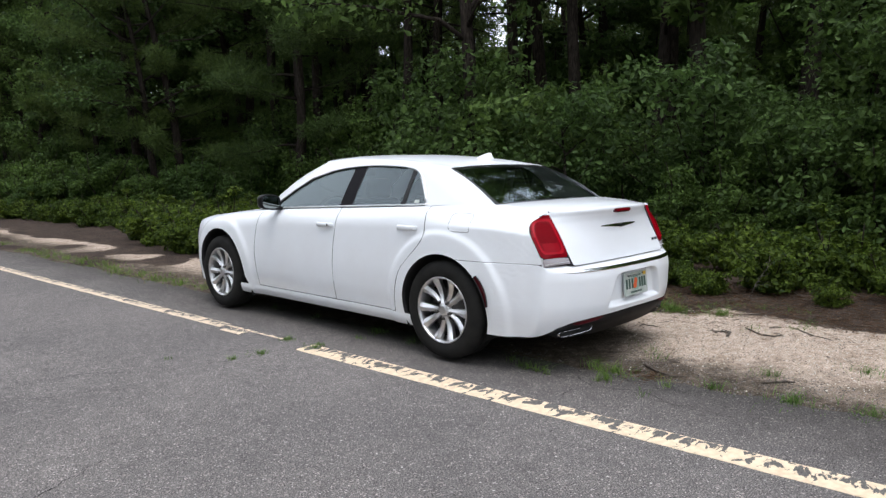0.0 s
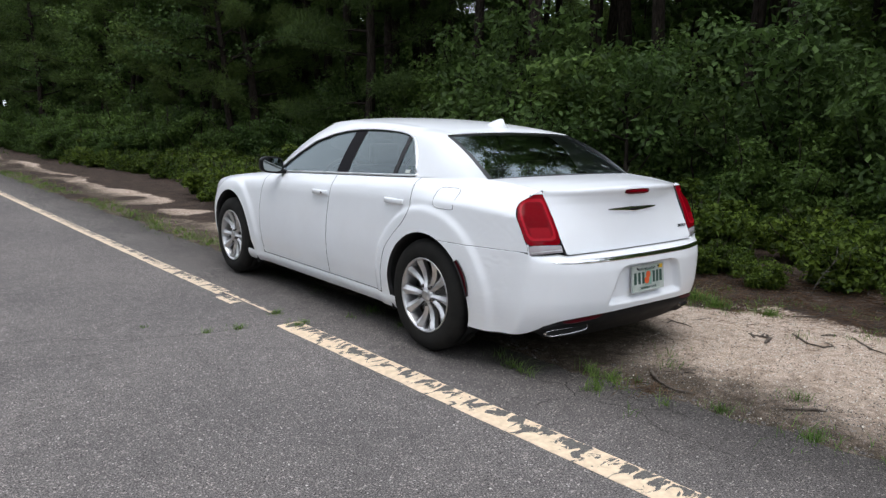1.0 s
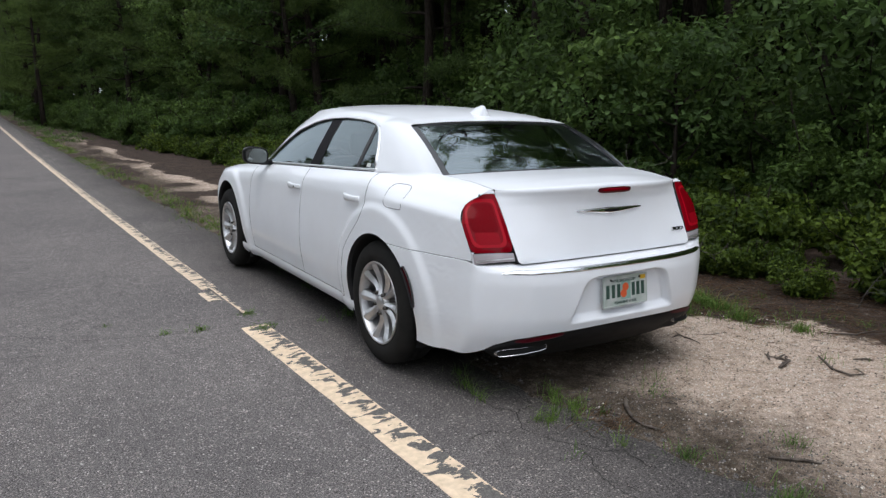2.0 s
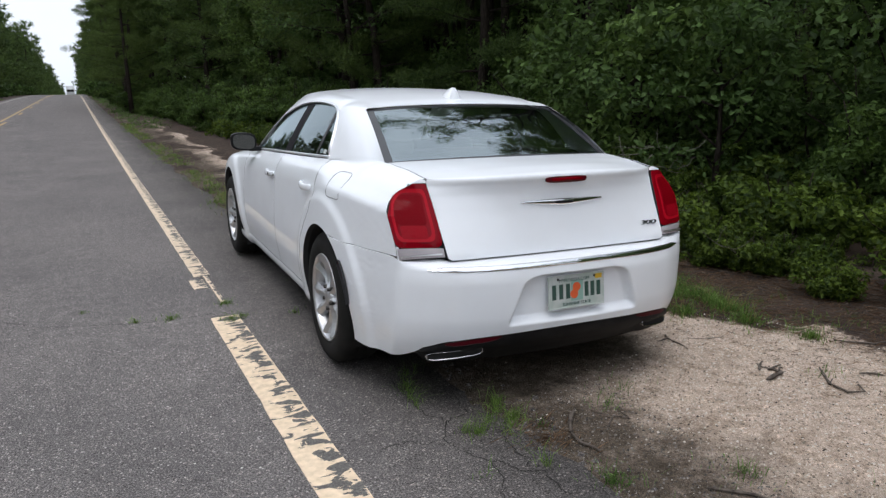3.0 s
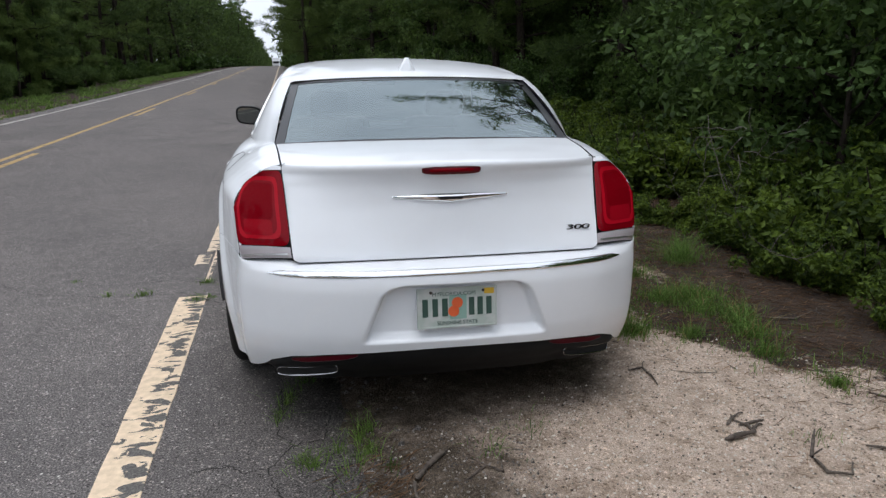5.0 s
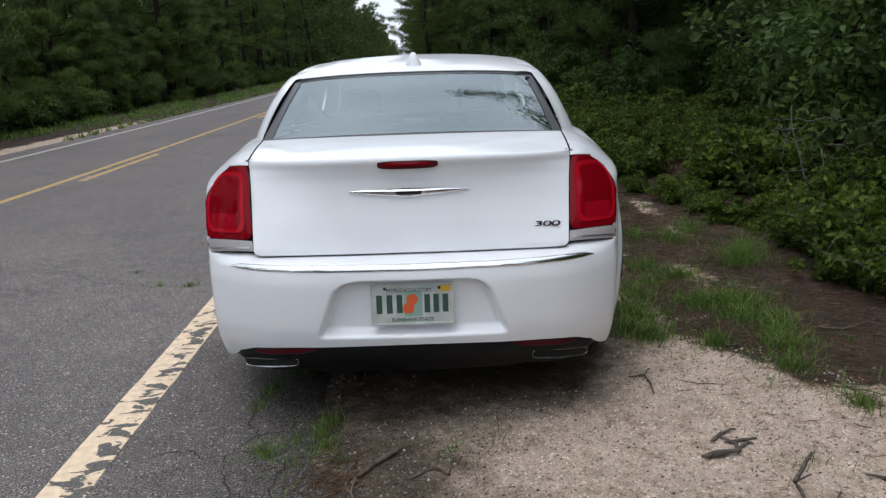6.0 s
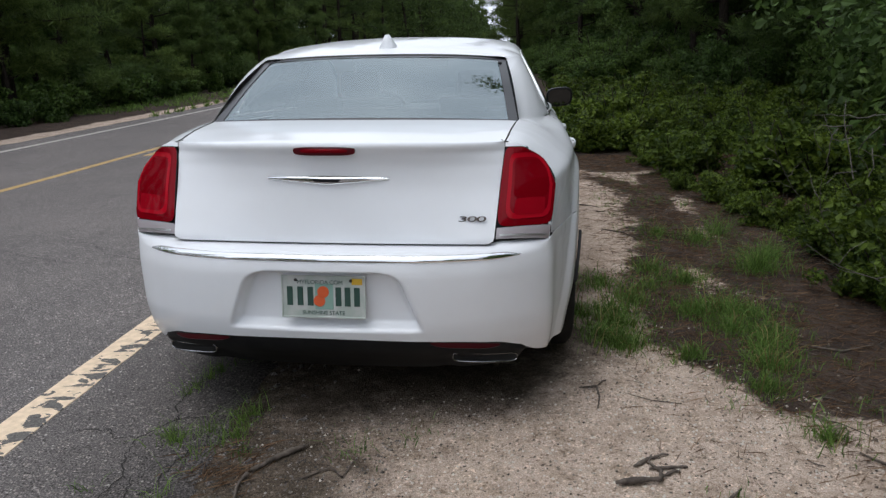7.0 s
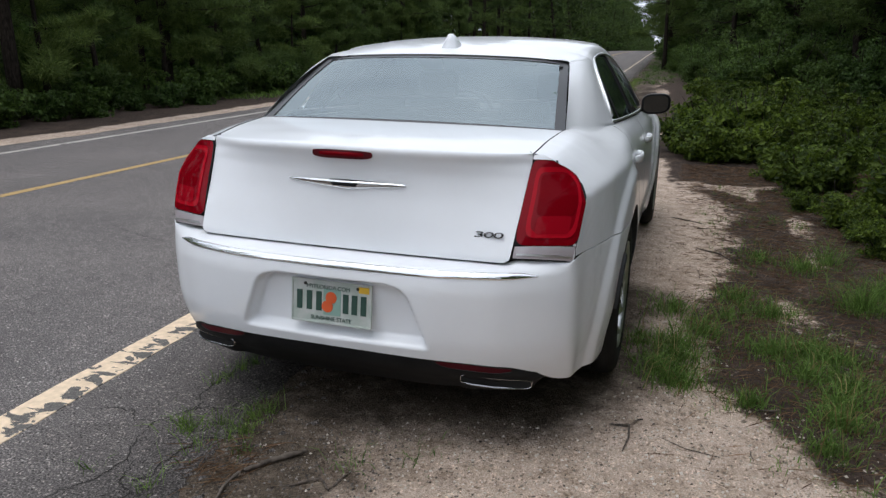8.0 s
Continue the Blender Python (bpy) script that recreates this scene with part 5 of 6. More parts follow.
def build_bush(name, label, rng, height, spread, leaves, size, mat, stems=7, category="bush"):
    """A shrub of several stems, each ending in clumps of leaves."""
    bush = empty(name, label, category)
    wood, rows = bmesh.new(), ([], [])
    per = leaves // (stems * 5)
    for k in range(stems):
        a = k * math.tau / stems + rng.random() * 0.7
        way = (math.cos(a) * spread / height * (0.3 + 0.7 * rng.random()), math.sin(a) * spread / height * (0.3 + 0.7 * rng.random()), 1.0)
        pts = bent((0.06 * math.cos(a), 0.06 * math.sin(a), -0.12), way, height * (0.7 + 0.4 * rng.random()), rng, 6, 0.16)
        tube(wood, pts, [0.012 * height * (1 - 0.8 * i / 6) + 0.003 for i in range(7)], 5)
        for j in range(5):
            at = pts[2 + int(j * 0.99)] + Vector(rng.normal(size=3)) * 0.13 * spread
            at.z = max(at.z, 0.10 * height)
            leaf_cloud(rows, at, (0.16 + 0.17 * rng.random()) * spread, per, size, rng, 0.65)
    part("branchwork", wood, BARK, bush)["kind"] = "stuff"
    crown_part("foliage", rows, mat, bush)
    return bush


def build_oak(label, rng, height, first, leaves, size, mat, reach=2.6, lean=(0, 0)):
    """A broad-leaved tree: trunk, limbs, and clumps of leaves along them."""
    tree = empty("oak_tree", label, "tree")
    pts = bent((0, 0, -0.2), (lean[0], lean[1], 1), height * 0.92, rng, 9, 0.06)
    trunk = bmesh.new()
    r0 = 0.010 * height + 0.035
    tube(trunk, pts, [r0 * (1.25 if i == 0 else 1) * (1 - 0.85 * i / 9) for i in range(10)], 9)
    limbs, rows, spots = bmesh.new(), ([], []), []
    n = int(10 + height)
    for k in range(n):
        t = first / height + (1 - first / height) * (k + rng.random()) / n
        at = pts[0].lerp(pts[-1], t)
        i = min(int(t * 9), 8)
        at = pts[i].lerp(pts[i + 1], t * 9 - i)
        a = k * 2.4 + rng.random()
        long = reach * (0.45 + 0.6 * math.sin(math.pi * min(0.15 + 0.8 * (t - first / height) / (1 - first / height), 1))) * (0.7 + 0.5 * rng.random())
        limb = bent(at, (math.cos(a), math.sin(a), 0.35 + 0.3 * rng.random()), long, rng, 5, 0.18)
        tube(limbs, limb, [r0 * 0.33 * (1 - 0.85 * j / 5) for j in range(6)], 5)
        spots += [limb[2], limb[3], limb[4], limb[5], limb[5] + Vector(rng.normal(size=3)) * 0.35, limb[4] + Vector(rng.normal(size=3)) * 0.35]
    spots.append(pts[-1])
    per = max(leaves // len(spots), 3)
    for s in spots:
        leaf_cloud(rows, s, 0.28 + 0.40 * rng.random() * reach / 2.6, per, size, rng, 0.6)
    part("trunk", trunk, BARK, tree)
    part("branchwork", limbs, BARK, tree)["kind"] = "stuff"
    crown_part("crown", rows, mat, tree)
    return tree


def build_pine(label, rng, height, first, leaves, size, reach=2.4, thin=0.07, mat=PINE_NEEDLE):
    """A pitch pine: a straight dark trunk, drooping boughs and tufts of needles."""
    tree = empty("pine_tree", label, "tree")
    pts = bent((0, 0, -0.2), (0, 0, 1), height, rng, 10, 0.035)
    trunk = bmesh.new()
    r0 = 0.009 * height + 0.05
    tube(trunk, pts, [r0 * (1.2 if i == 0 else 1) * (1 - 0.9 * i / 10) for i in range(11)], 9)
    limbs, rows, spots = bmesh.new(), ([], []), []
    n = int(height * 2.6)
    for k in range(n):
        f = (k + rng.random()) / n
        t = first / height + (0.99 - first / height) * f
        i = min(int(t * 10), 9)
        at = pts[i].lerp(pts[i + 1], t * 10 - i)
        a = k * 2.4 + rng.random()
        long = reach * (1.05 - 0.8 * f) * (0.6 + 0.6 * rng.random())
        limb = bent(at, (math.cos(a), math.sin(a), 0.05 + 0.25 * f), long, rng, 5, 0.14, 0.02)
        tube(limbs, limb, [r0 * 0.22 * (1 - 0.8 * j / 5) for j in range(6)], 4)
        spots += [limb[2], limb[3], limb[4], limb[5], limb[4] + Vector(rng.normal(size=3)) * 0.3]
    per = max(leaves // len(spots), 3)
    for s in spots:
        leaf_cloud(rows, s, 0.20 + 0.26 * rng.random(), per, size, rng, 0.5, "needle", thin)
    part("trunk", trunk, BARK, tree)
    part("branchwork", limbs, BARK, tree)["kind"] = "stuff"
    crown_part("crown", rows, mat, tree)
    return tree


def planted(ob, x, y, turn, size=1.0):
    return pose(x, y, ground_z(x, y), 0, 0, turn) @ Matrix.Diagonal((size, size, size, 1))


def scatter(makers, places, group):
    """Plants each maker's first thing and then copies of it, turned and sized differently."""
    first = [None] * len(makers)
    for n, (x, y, turn, size) in enumerate(places):
        k = n % len(makers)
        if first[k] is None:
            first[k] = makers[k]()
            first[k].matrix_world = planted(first[k], x, y, turn, size)
            first[k]["group"] = group
        else:
            c = copy_thing(first[k], pose(x, y, ground_z(x, y), 0, 0, turn))
            c.scale = (size, size, size)


R = random.Random(11)


def rng_of(n):
    return np.random.default_rng(n)


berry = [lambda k=k: build_bush("low_bush", "low bright green huckleberry bush on the litter", rng_of(20 + k), 0.75, 0.62, 4400, 0.034, BERRY_LEAF, 9) for k in range(3)]
shrub = [lambda k=k: build_bush("shrub", "dense green roadside shrub with small leaves", rng_of(30 + k), 1.9, 1.25, 9000, 0.044, SHRUB_LEAF, 9) for k in range(4)]
oaks = [lambda k=k: build_oak("scrub oak with broad dark leaves at the edge of the woods", rng_of(40 + k), 6.0 + k, 1.6, 9000, 0.064, OAK_LEAF, 2.3) for k in range(3)]
scrub = [lambda k=k: build_oak("low scrub oak with broad leaves among the shrubs", rng_of(45 + k), 2.5 + 0.35 * k, 0.4, 3600, 0.058, OAK_LEAF, 1.25) for k in range(3)]
talls = [lambda k=k: build_oak("tall oak standing in the woods", rng_of(50 + k), 11.0 + k, 4.2, 9000, 0.11, OAK_LEAF, 3.4) for k in range(3)]
pines = [lambda k=k: build_pine("pitch pine with dark bark and drooping boughs", rng_of(60 + k), 10.5 + 1.5 * k, 1.9, 42000, 0.125, 2.7, 0.06) for k in range(3)]
bare_pines = [lambda k=k: build_pine("tall pitch pine with a bare dark trunk and a high crown", rng_of(65 + k), 12.0 + k, 5.4, 10000, 0.14, 2.3, 0.08) for k in range(3)]
far_pines = [lambda k=k: build_pine("pitch pine with drooping boughs along the road", rng_of(70 + k), 12.0 + 1.5 * k, 2.6, 17000, 0.19, 2.9, 0.085) for k in range(3)]
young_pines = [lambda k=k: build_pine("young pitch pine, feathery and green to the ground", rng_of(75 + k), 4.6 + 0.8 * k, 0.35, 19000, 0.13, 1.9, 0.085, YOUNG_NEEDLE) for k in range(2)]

big_oak = [lambda: build_oak("broad oak reaching over the shoulder, leafy to the ground", rng_of(57), 11.0, 3.4, 9000, 0.072, OAK_LEAF, 3.6)]

across_near = [lambda k=k: build_bush("roadside_shrub", "green shrub beside the road ahead", rng_of(85 + k), 2.2, 1.6, 3600, 0.08, SHRUB_LEAF, 8) for k in range(2)]

# right of the car: low bushes in front, shrubs and oaks behind them
def row(offset, ys, wide, along, small, large, bend=0.7):
    return [(road_x(offset, y * bend) + R.uniform(-wide, wide), float(y) + R.uniform(-along, along), R.uniform(0, 360), R.uniform(small, large)) for y in ys]


front = curve_at([-8, 0, 2, 3.5, 5, 9, 15, 20, 25, 30, 36, 50, 90], [3.20, 3.15, 3.10, 2.95, 2.70, 2.80, 2.80, 2.40, 2.10, 2.05, 1.55, 1.1, 0.9])  # middle of the first bushes, off the edge line's course


def hedge(back, ys, wide, along, small, large):
    return [(road_x(front(float(y)) + back, y) + R.uniform(-wide, wide), float(y) + R.uniform(-along, along), R.uniform(0, 360), R.uniform(small, large)) for y in ys]


spots = [(2.78, 0.78, 40, 0.6), (2.70, 0.30, 160, 0.55), (2.74, 1.32, 280, 0.55)] + hedge(-0.4, [0.9, 1.5, 2.0, 2.8, 3.6], 0.1, 0.1, 0.4, 0.65) + hedge(-0.5, [-1.4, -0.3, 0.6, 2.4, 3.3, 4.1, 5.6, 6.4, 8.0, 9.1], 0.1, 0.1, 0.35, 0.6) + hedge(0.05, np.arange(-4.4, 24, 0.60), 0.34, 0.3, 0.38, 1.15) + hedge(0.65, np.arange(-4.2, 24, 0.62), 0.35, 0.4, 0.65, 1.1) + hedge(1.35, np.arange(-4, 20, 0.66), 0.3, 0.3, 0.7, 1.15) + hedge(2.1, np.arange(1.0, 13, 0.68), 0.35, 0.3, 0.75, 1.15) + hedge(2.9, np.arange(1.5, 13, 0.75), 0.35, 0.3, 0.8, 1.2)
scatter(berry, spots, "low bushes along the shoulder")
scatter(berry, [(1.40, 7.0, 40, 0.9), (1.15, 7.7, 130, 1.0), (1.45, 8.4, 250, 1.2), (1.85, 7.2, 300, 1.05), (1.5, 9.3, 10, 1.2), (2.1, 8.3, 80, 1.3), (1.95, 9.6, 170, 1.25), (1.7, 10.5, 60, 1.1)], "bushes reaching out towards the road")
spots = hedge(0.35, np.arange(19, 44, 0.9), 0.3, 0.3, 0.5, 0.85) + hedge(1.3, np.arange(16, 46, 1.0), 0.3, 0.3, 0.7, 1.1) + [(1.75, 22.3, 30, 0.75), (1.6, 23.2, 100, 0.85)] + hedge(1.8, np.arange(-7, 1.5, 1.1), 0.3, 0.3, 0.6, 1.0) + hedge(2.6, list(np.arange(-7, 2, 1.1)) + list(np.arange(13, 46, 1.1)), 0.4, 0.3, 0.75, 1.15) + hedge(3.9, np.arange(-8, 50, 1.2), 0.4, 0.4, 0.8, 1.15) + hedge(5.4, np.arange(-6, 40, 1.7), 0.8, 0.6, 0.9, 1.3) + hedge(8.0, np.arange(10, 62, 1.7), 0.8, 0.6, 1.0, 1.5)
scatter(shrub, spots, "shrubs at the edge of the woods")
scatter(scrub, hedge(1.7, np.arange(-6, 1.6, 1.9), 0.3, 0.5, 0.7, 0.95) + hedge(2.8, np.arange(-7, 2, 1.5), 0.4, 0.5, 0.8, 1.05) + hedge(4.3, np.arange(1.5, 18, 1.6), 0.4, 0.5, 0.8, 1.05) + [(5.0, 3.9, 10, 1.0), (5.2, 4.6, 100, 1.1), (4.9, 5.3, 200, 1.05), (4.6, 2.7, 250, 0.9)], "low scrub oaks at the edge of the woods")
scatter(across_near, row(1.4, np.arange(42, 66, 1.6), 0.3, 0.5, 0.6, 1.0, 1.0), "shrubs beside the road ahead")
scatter(oaks, hedge(1.6, [-2.6], 0.1, 0.1, 0.8, 0.85) + hedge(3.2, [-6.5, -4.0], 0.3, 0.3, 0.8, 1.0) + hedge(2.9, np.arange(19, 44, 3.0), 0.7, 0.6, 0.75, 1.1), "scrub oaks at the edge of the woods")
scatter(big_oak, hedge(2.9, [5.0], 0.05, 0.1, 1.05, 1.05) + hedge(2.6, [17.0], 0.1, 0.5, 0.8, 0.95), "broad oaks over the shoulder")
scatter(talls, hedge(4.2, [-8.5, 18.5, 26.0], 0.3, 0.4, 0.85, 1.05) + hedge(6.5, np.arange(-14, 48, 9.0), 1.2, 1.2, 0.9, 1.2) + hedge(12.0, np.arange(-14, 48, 7.5), 1.2, 1.2, 0.9, 1.2), "tall oaks in the woods")
scatter(bare_pines, hedge(4.6, np.arange(9.5, 15, 2.6), 0.5, 0.8, 0.8, 1.1) + hedge(6.9, np.arange(-9, 20, 2.4), 0.9, 0.8, 0.85, 1.15) + hedge(9.2, np.arange(-10, 26, 2.5), 1.0, 1.0, 0.85, 1.2) + hedge(12.5, np.arange(-10, 34, 2.6), 1.2, 1.0, 0.9, 1.2), "tall bare-trunked pines in the woods")
scatter(pines, hedge(3.5, np.arange(12.5, 40, 3.4), 0.5, 0.9, 0.75, 1.05) + row(0.9, np.arange(41, 64, 4.0), 0.3, 0.8, 0.8, 1.05, 1.0) + hedge(5.0, np.arange(13, 60, 4.2), 1.0, 1.2, 0.8, 1.15) + hedge(9.0, np.arange(22, 60, 5.0), 1.5, 1.6, 0.85, 1.15) + hedge(15.0, np.arange(-12, 60, 5.0), 1.5, 1.6, 0.9, 1.2), "pines in the woods")
# along the road ahead, deeper in the woods, and across the road
far_ys = list(np.arange(34, 90, 5.5))
left_ys = list(np.arange(-8, 80, 5.4))
spots = row(3.9, far_ys, 0.9, 2, 0.8, 1.2, 1.0) + row(9.0, far_ys, 1.5, 2, 0.9, 1.25, 1.0) + row(21.0, np.arange(-12, 50, 5.0), 1.5, 1.5, 0.9, 1.2) + row(27.0, np.arange(-12, 50, 5.0), 1.5, 1.5, 1.0, 1.3)
spots += [(-12.0, 8.5, 0, 1.0), (-13.0, 13.5, 120, 0.55), (-13.4, 34.0, 60, 0.95)]
for off in (-13.2, -16.2, -20.0, -25.0, -32.0):
    spots += row(off, [y for y in left_ys if y < 25], 1.0, 1.6, 0.65, 1.0, 1.0) + row(off - 1.2, [y for y in left_ys if y >= 25], 1.0, 1.6, 0.8, 1.15, 1.0)
scatter(far_pines, spots, "pines along the road")
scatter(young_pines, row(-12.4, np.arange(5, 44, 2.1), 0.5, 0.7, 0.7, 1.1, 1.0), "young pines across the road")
across = [lambda k=k: build_bush("roadside_shrub", "green roadside shrub across the road", rng_of(80 + k), 1.7, 1.5, 2800, 0.095, SHRUB_LEAF, 8) for k in range(3)]
scatter(across, row(-10.7, np.arange(4, 15, 1.1), 0.25, 0.4, 0.25, 0.5, 1.0) + row(-11.7, np.arange(-4, 26, 1.5), 0.4, 0.6, 0.35, 0.7, 1.0) + row(-12.4, np.arange(24, 90, 1.5), 0.5, 0.6, 0.3, 0.6, 1.0) + row(-13.4, np.arange(-4, 90, 1.7), 0.7, 0.6, 0.5, 1.0, 1.0) + row(-15.5, np.arange(-4, 70, 2.2), 0.8, 0.8, 0.7, 1.2, 1.0) + row(2.2, np.arange(46, 100, 1.9), 0.5, 0.6, 0.8, 1.3, 1.0), "shrubs along the road")
backing = [lambda k=k: build_bush("young_thicket", "tall dark green thicket deep in the woods", rng_of(98 + k), 5.6, 3.4, 8000, 0.13, SHRUB_LEAF, 9, "thicket") for k in range(2)]
scatter(backing, row(15.5, np.arange(-12, 36, 2.6), 0.9, 0.8, 0.7, 1.0) + row(20.0, np.arange(-14, 44, 2.8), 1.0, 0.8, 0.95, 1.3) + row(25.5, np.arange(-14, 50, 3.0), 1.0, 0.8, 1.3, 1.7) + row(-27.0, np.arange(-6, 90, 3.2), 1.0, 0.8, 0.7, 1.1, 1.0) + row(-22.5, np.arange(28, 130, 3.6), 1.0, 0.8, 0.45, 0.7, 1.0) + row(14.0, np.arange(30, 84, 3.2), 0.9, 0.8, 0.7, 1.0, 1.0), "tall thickets deep in the woods")
deep = [lambda k=k: build_bush("thicket", "dark green thicket deep in the woods", rng_of(95 + k), 1.7, 1.5, 2800, 0.095, SHRUB_LEAF, 8) for k in range(3)]
scatter(deep, row(-18.0, np.arange(-8, 60, 2.2), 1.0, 0.8, 1.5, 2.2, 1.0) + row(-30.0, np.arange(-8, 60, 3.0), 1.0, 0.8, 2.2, 3.0, 1.0), "thickets in the woods")


def distant_wood():
    """The trees further down the road, too far to tell apart: one joined mesh."""
    model = build_pine("", rng_of(90), 13.0, 1.0, 1900, 0.42, 3.2, 0.16)
    low = build_bush("shrub", "", rng_of(91), 2.2, 2.0, 500, 0.26, SHRUB_LEAF, 6)
    spots = []
    for y in list(np.arange(82, 200, 5.0)) + list(np.arange(200, 460, 9.0)):
        for off in (3.0, 8.5, -13.0, -17.0, -22.0):
            spots.append((model, road_x(off, y) + R.uniform(-1.2, 1.2), y + R.uniform(-2, 2), R.uniform(0.85, 1.3)))
    for y in np.arange(460, 900, 16.0):
        for off in (4.5, 9.0, -13.5, -18.0):
            spots.append((model, road_x(off, y) + R.uniform(-1.5, 1.5), y + R.uniform(-4, 4), R.uniform(0.9, 1.3)))
    for off in np.arange(-30, 20, 2.6):
        spots.append((model, road_x(off, 820) + R.uniform(-1, 1), 820 + R.uniform(-14, 14), R.uniform(0.75, 1.0)))
    for y in np.arange(85, 330, 3.2):
        for off in (1.4, -11.4):
            spots.append((low, road_x(off, y) + R.uniform(-0.6, 0.6), y + R.uniform(-1, 1), R.uniform(0.7, 1.3)))
    for y in np.arange(-300, 300, 14.0):
        for off in (46.0, -52.0):
            spots.append((model, off + R.uniform(-3, 3), y + R.uniform(-3, 3), R.uniform(1.0, 1.4)))
    for y in np.arange(-120, -18, 7.0):
        for off in (7.0, 14.0, 24.0, -13.0, -20.0, -30.0):
            spots.append((model, road_x(off, y) + R.uniform(-1.5, 1.5), y + R.uniform(-2, 2), R.uniform(0.8, 1.2)))
    pieces = {}
    for thing in (model, low):
        for child in thing.children:
            me = child.data
            co = np.empty(len(me.vertices) * 3)
            me.vertices.foreach_get("co", co)
            pieces.setdefault(thing, []).append((co.reshape(-1, 3), [tuple(p.vertices) for p in me.polygons], me.materials[0]))
    mats = [BARK, PINE_NEEDLE, SHRUB_LEAF]
    verts, faces, which = [], [], []
    for thing, x, y, size in spots:
        a = R.uniform(0, math.tau)
        turn = np.array([[math.cos(a), math.sin(a), 0], [-math.sin(a), math.cos(a), 0], [0, 0, 1]]) * size
        for co, polys, mat in pieces[thing]:
            k = len(verts)
            verts.extend((co @ turn + (x, y, rise(y))).tolist())
            faces.extend([tuple(v + k for v in p) for p in polys])
            which.extend([mats.index(mat)] * len(polys))
    for thing in (model, low):
        for o in (*thing.children, thing):
            bpy.data.objects.remove(o)
    me = bpy.data.meshes.new("distant_woods")
    me.from_pydata(verts, [], faces)
    for m in mats:
        me.materials.append(m)
    me.polygons.foreach_set("material_index", which)
    return tagged(new("distant_woods", me), "dark green pine woods lining the road into the distance", "woods", kind="stuff")


distant_wood()

# ---- what lies and grows on the shoulder ----
def grass_rows(spots, rng, tall=0.16, broad=1.0):
    """Blades round each spot: (x, y, radius, count)."""
    verts, faces = [], []
    for x, y, radius, count in spots:
        for _ in range(count):
            a, r = rng.random() * math.tau, radius * 0.85 * abs(rng.normal())
            px, py = x + r * math.cos(a), y + r * math.sin(a)
            pz = max(ground_z(px, py), rise(py) - 0.004 if -8.4 < px - road_x(0, py) < -0.55 else -99)
            h = tall * (0.25 + 1.0 * rng.random() ** 1.5)
            lean = rng.normal(size=2) * 0.75 * h
            b = rng.random() * math.tau
            w = broad * (0.0011 + 0.0013 * rng.random())
            dx, dy = w * math.cos(b), w * math.sin(b)
            k = len(verts)
            verts += [(px - dx, py - dy, pz - 0.01), (px + dx, py + dy, pz - 0.01), (px + dx * 0.8 + lean[0] * 0.35, py + dy * 0.8 + lean[1] * 0.35, pz + h * 0.6), (px - dx * 0.8 + lean[0] * 0.35, py - dy * 0.8 + lean[1] * 0.35, pz + h * 0.6), (px + lean[0], py + lean[1], pz + h * (0.95 - 0.2 * rng.random()))]
            faces += [(k, k + 1, k + 2, k + 3), (k + 3, k + 2, k + 4)]
    return verts, faces


def lay_grass(name, label, spots, seed, tall, mat, broad=1.0):
    ob = new(name, leaf_mesh(name, grass_rows(spots, rng_of(seed), tall, broad), mat))
    return tagged(ob, label, "grass", kind="stuff")


tufts = [(1.15, -0.04, 0.09, 330), (1.09, 0.06, 0.09, 300), (1.15, 0.22, 0.10, 320), (1.15, 0.38, 0.10, 280), (1.27, 0.60, 0.10, 230), (1.12, 0.90, 0.11, 220), (0.98, 0.36, 0.09, 130), (1.58, 0.45, 0.11, 300), (1.73, 0.48, 0.12, 360), (1.86, 0.42, 0.11, 330), (1.70, 0.20, 0.10, 220), (1.86, 0.12, 0.10, 300), (1.77, -0.22, 0.09, 320), (1.80, -0.05, 0.07, 180), (1.69, -0.46, 0.07, 150),
         (1.78, -0.85, 0.07, 90), (1.45, -0.17, 0.08, 130), (1.46, 1.20, 0.10, 210), (1.64, 1.00, 0.11, 300), (1.65, 2.2, 0.12, 160), (1.92, 2.0, 0.14, 260), (1.40, 0.85, 0.10, 90)]
lay_grass("grass", "bright green roadside grass growing through the sand", [(x, y, r * 1.1, int(n * 1.7)) for x, y, r, n in tufts], 101, 0.074, GRASS_BLADE, 1.15)
lay_grass("grass", "long pale arching blades standing out of the grass", [(x, y, r * 1.3, n // 14) for x, y, r, n in tufts], 111, 0.15, GRASS_BLADE, 1.5)
lay_grass("grass", "long arching grass clump beside the bushes", [(2.12, 1.22, 0.13, 480), (2.08, 2.15, 0.10, 160), (2.28, 1.5, 0.1, 140)], 102, 0.20, GRASS_BLADE)
verge = [(-0.66, -0.50, 0.05, 40), (-0.60, -0.36, 0.05, 40), (-0.28, -1.15, 0.05, 20), (-0.72, -1.42, 0.03, 14), (-0.30, -1.66, 0.09, 110), (-0.27, -2.1, 0.12, 190), (-0.22, -2.5, 0.12, 140), (0.62, -2.28, 0.10, 90), (0.20, -1.82, 0.10, 70), (0.10, -1.10, 0.12, 40), (0.30, -0.95, 0.15, 40),
         (-0.64, 1.0, 0.08, 60), (-0.70, 0.55, 0.06, 40), (-0.6, 1.9, 0.08, 50), (-0.55, 2.6, 0.08, 50)]
lay_grass("grass", "sparse grass along the crumbled asphalt edge", verge, 103, 0.07, GRASS_BLADE)
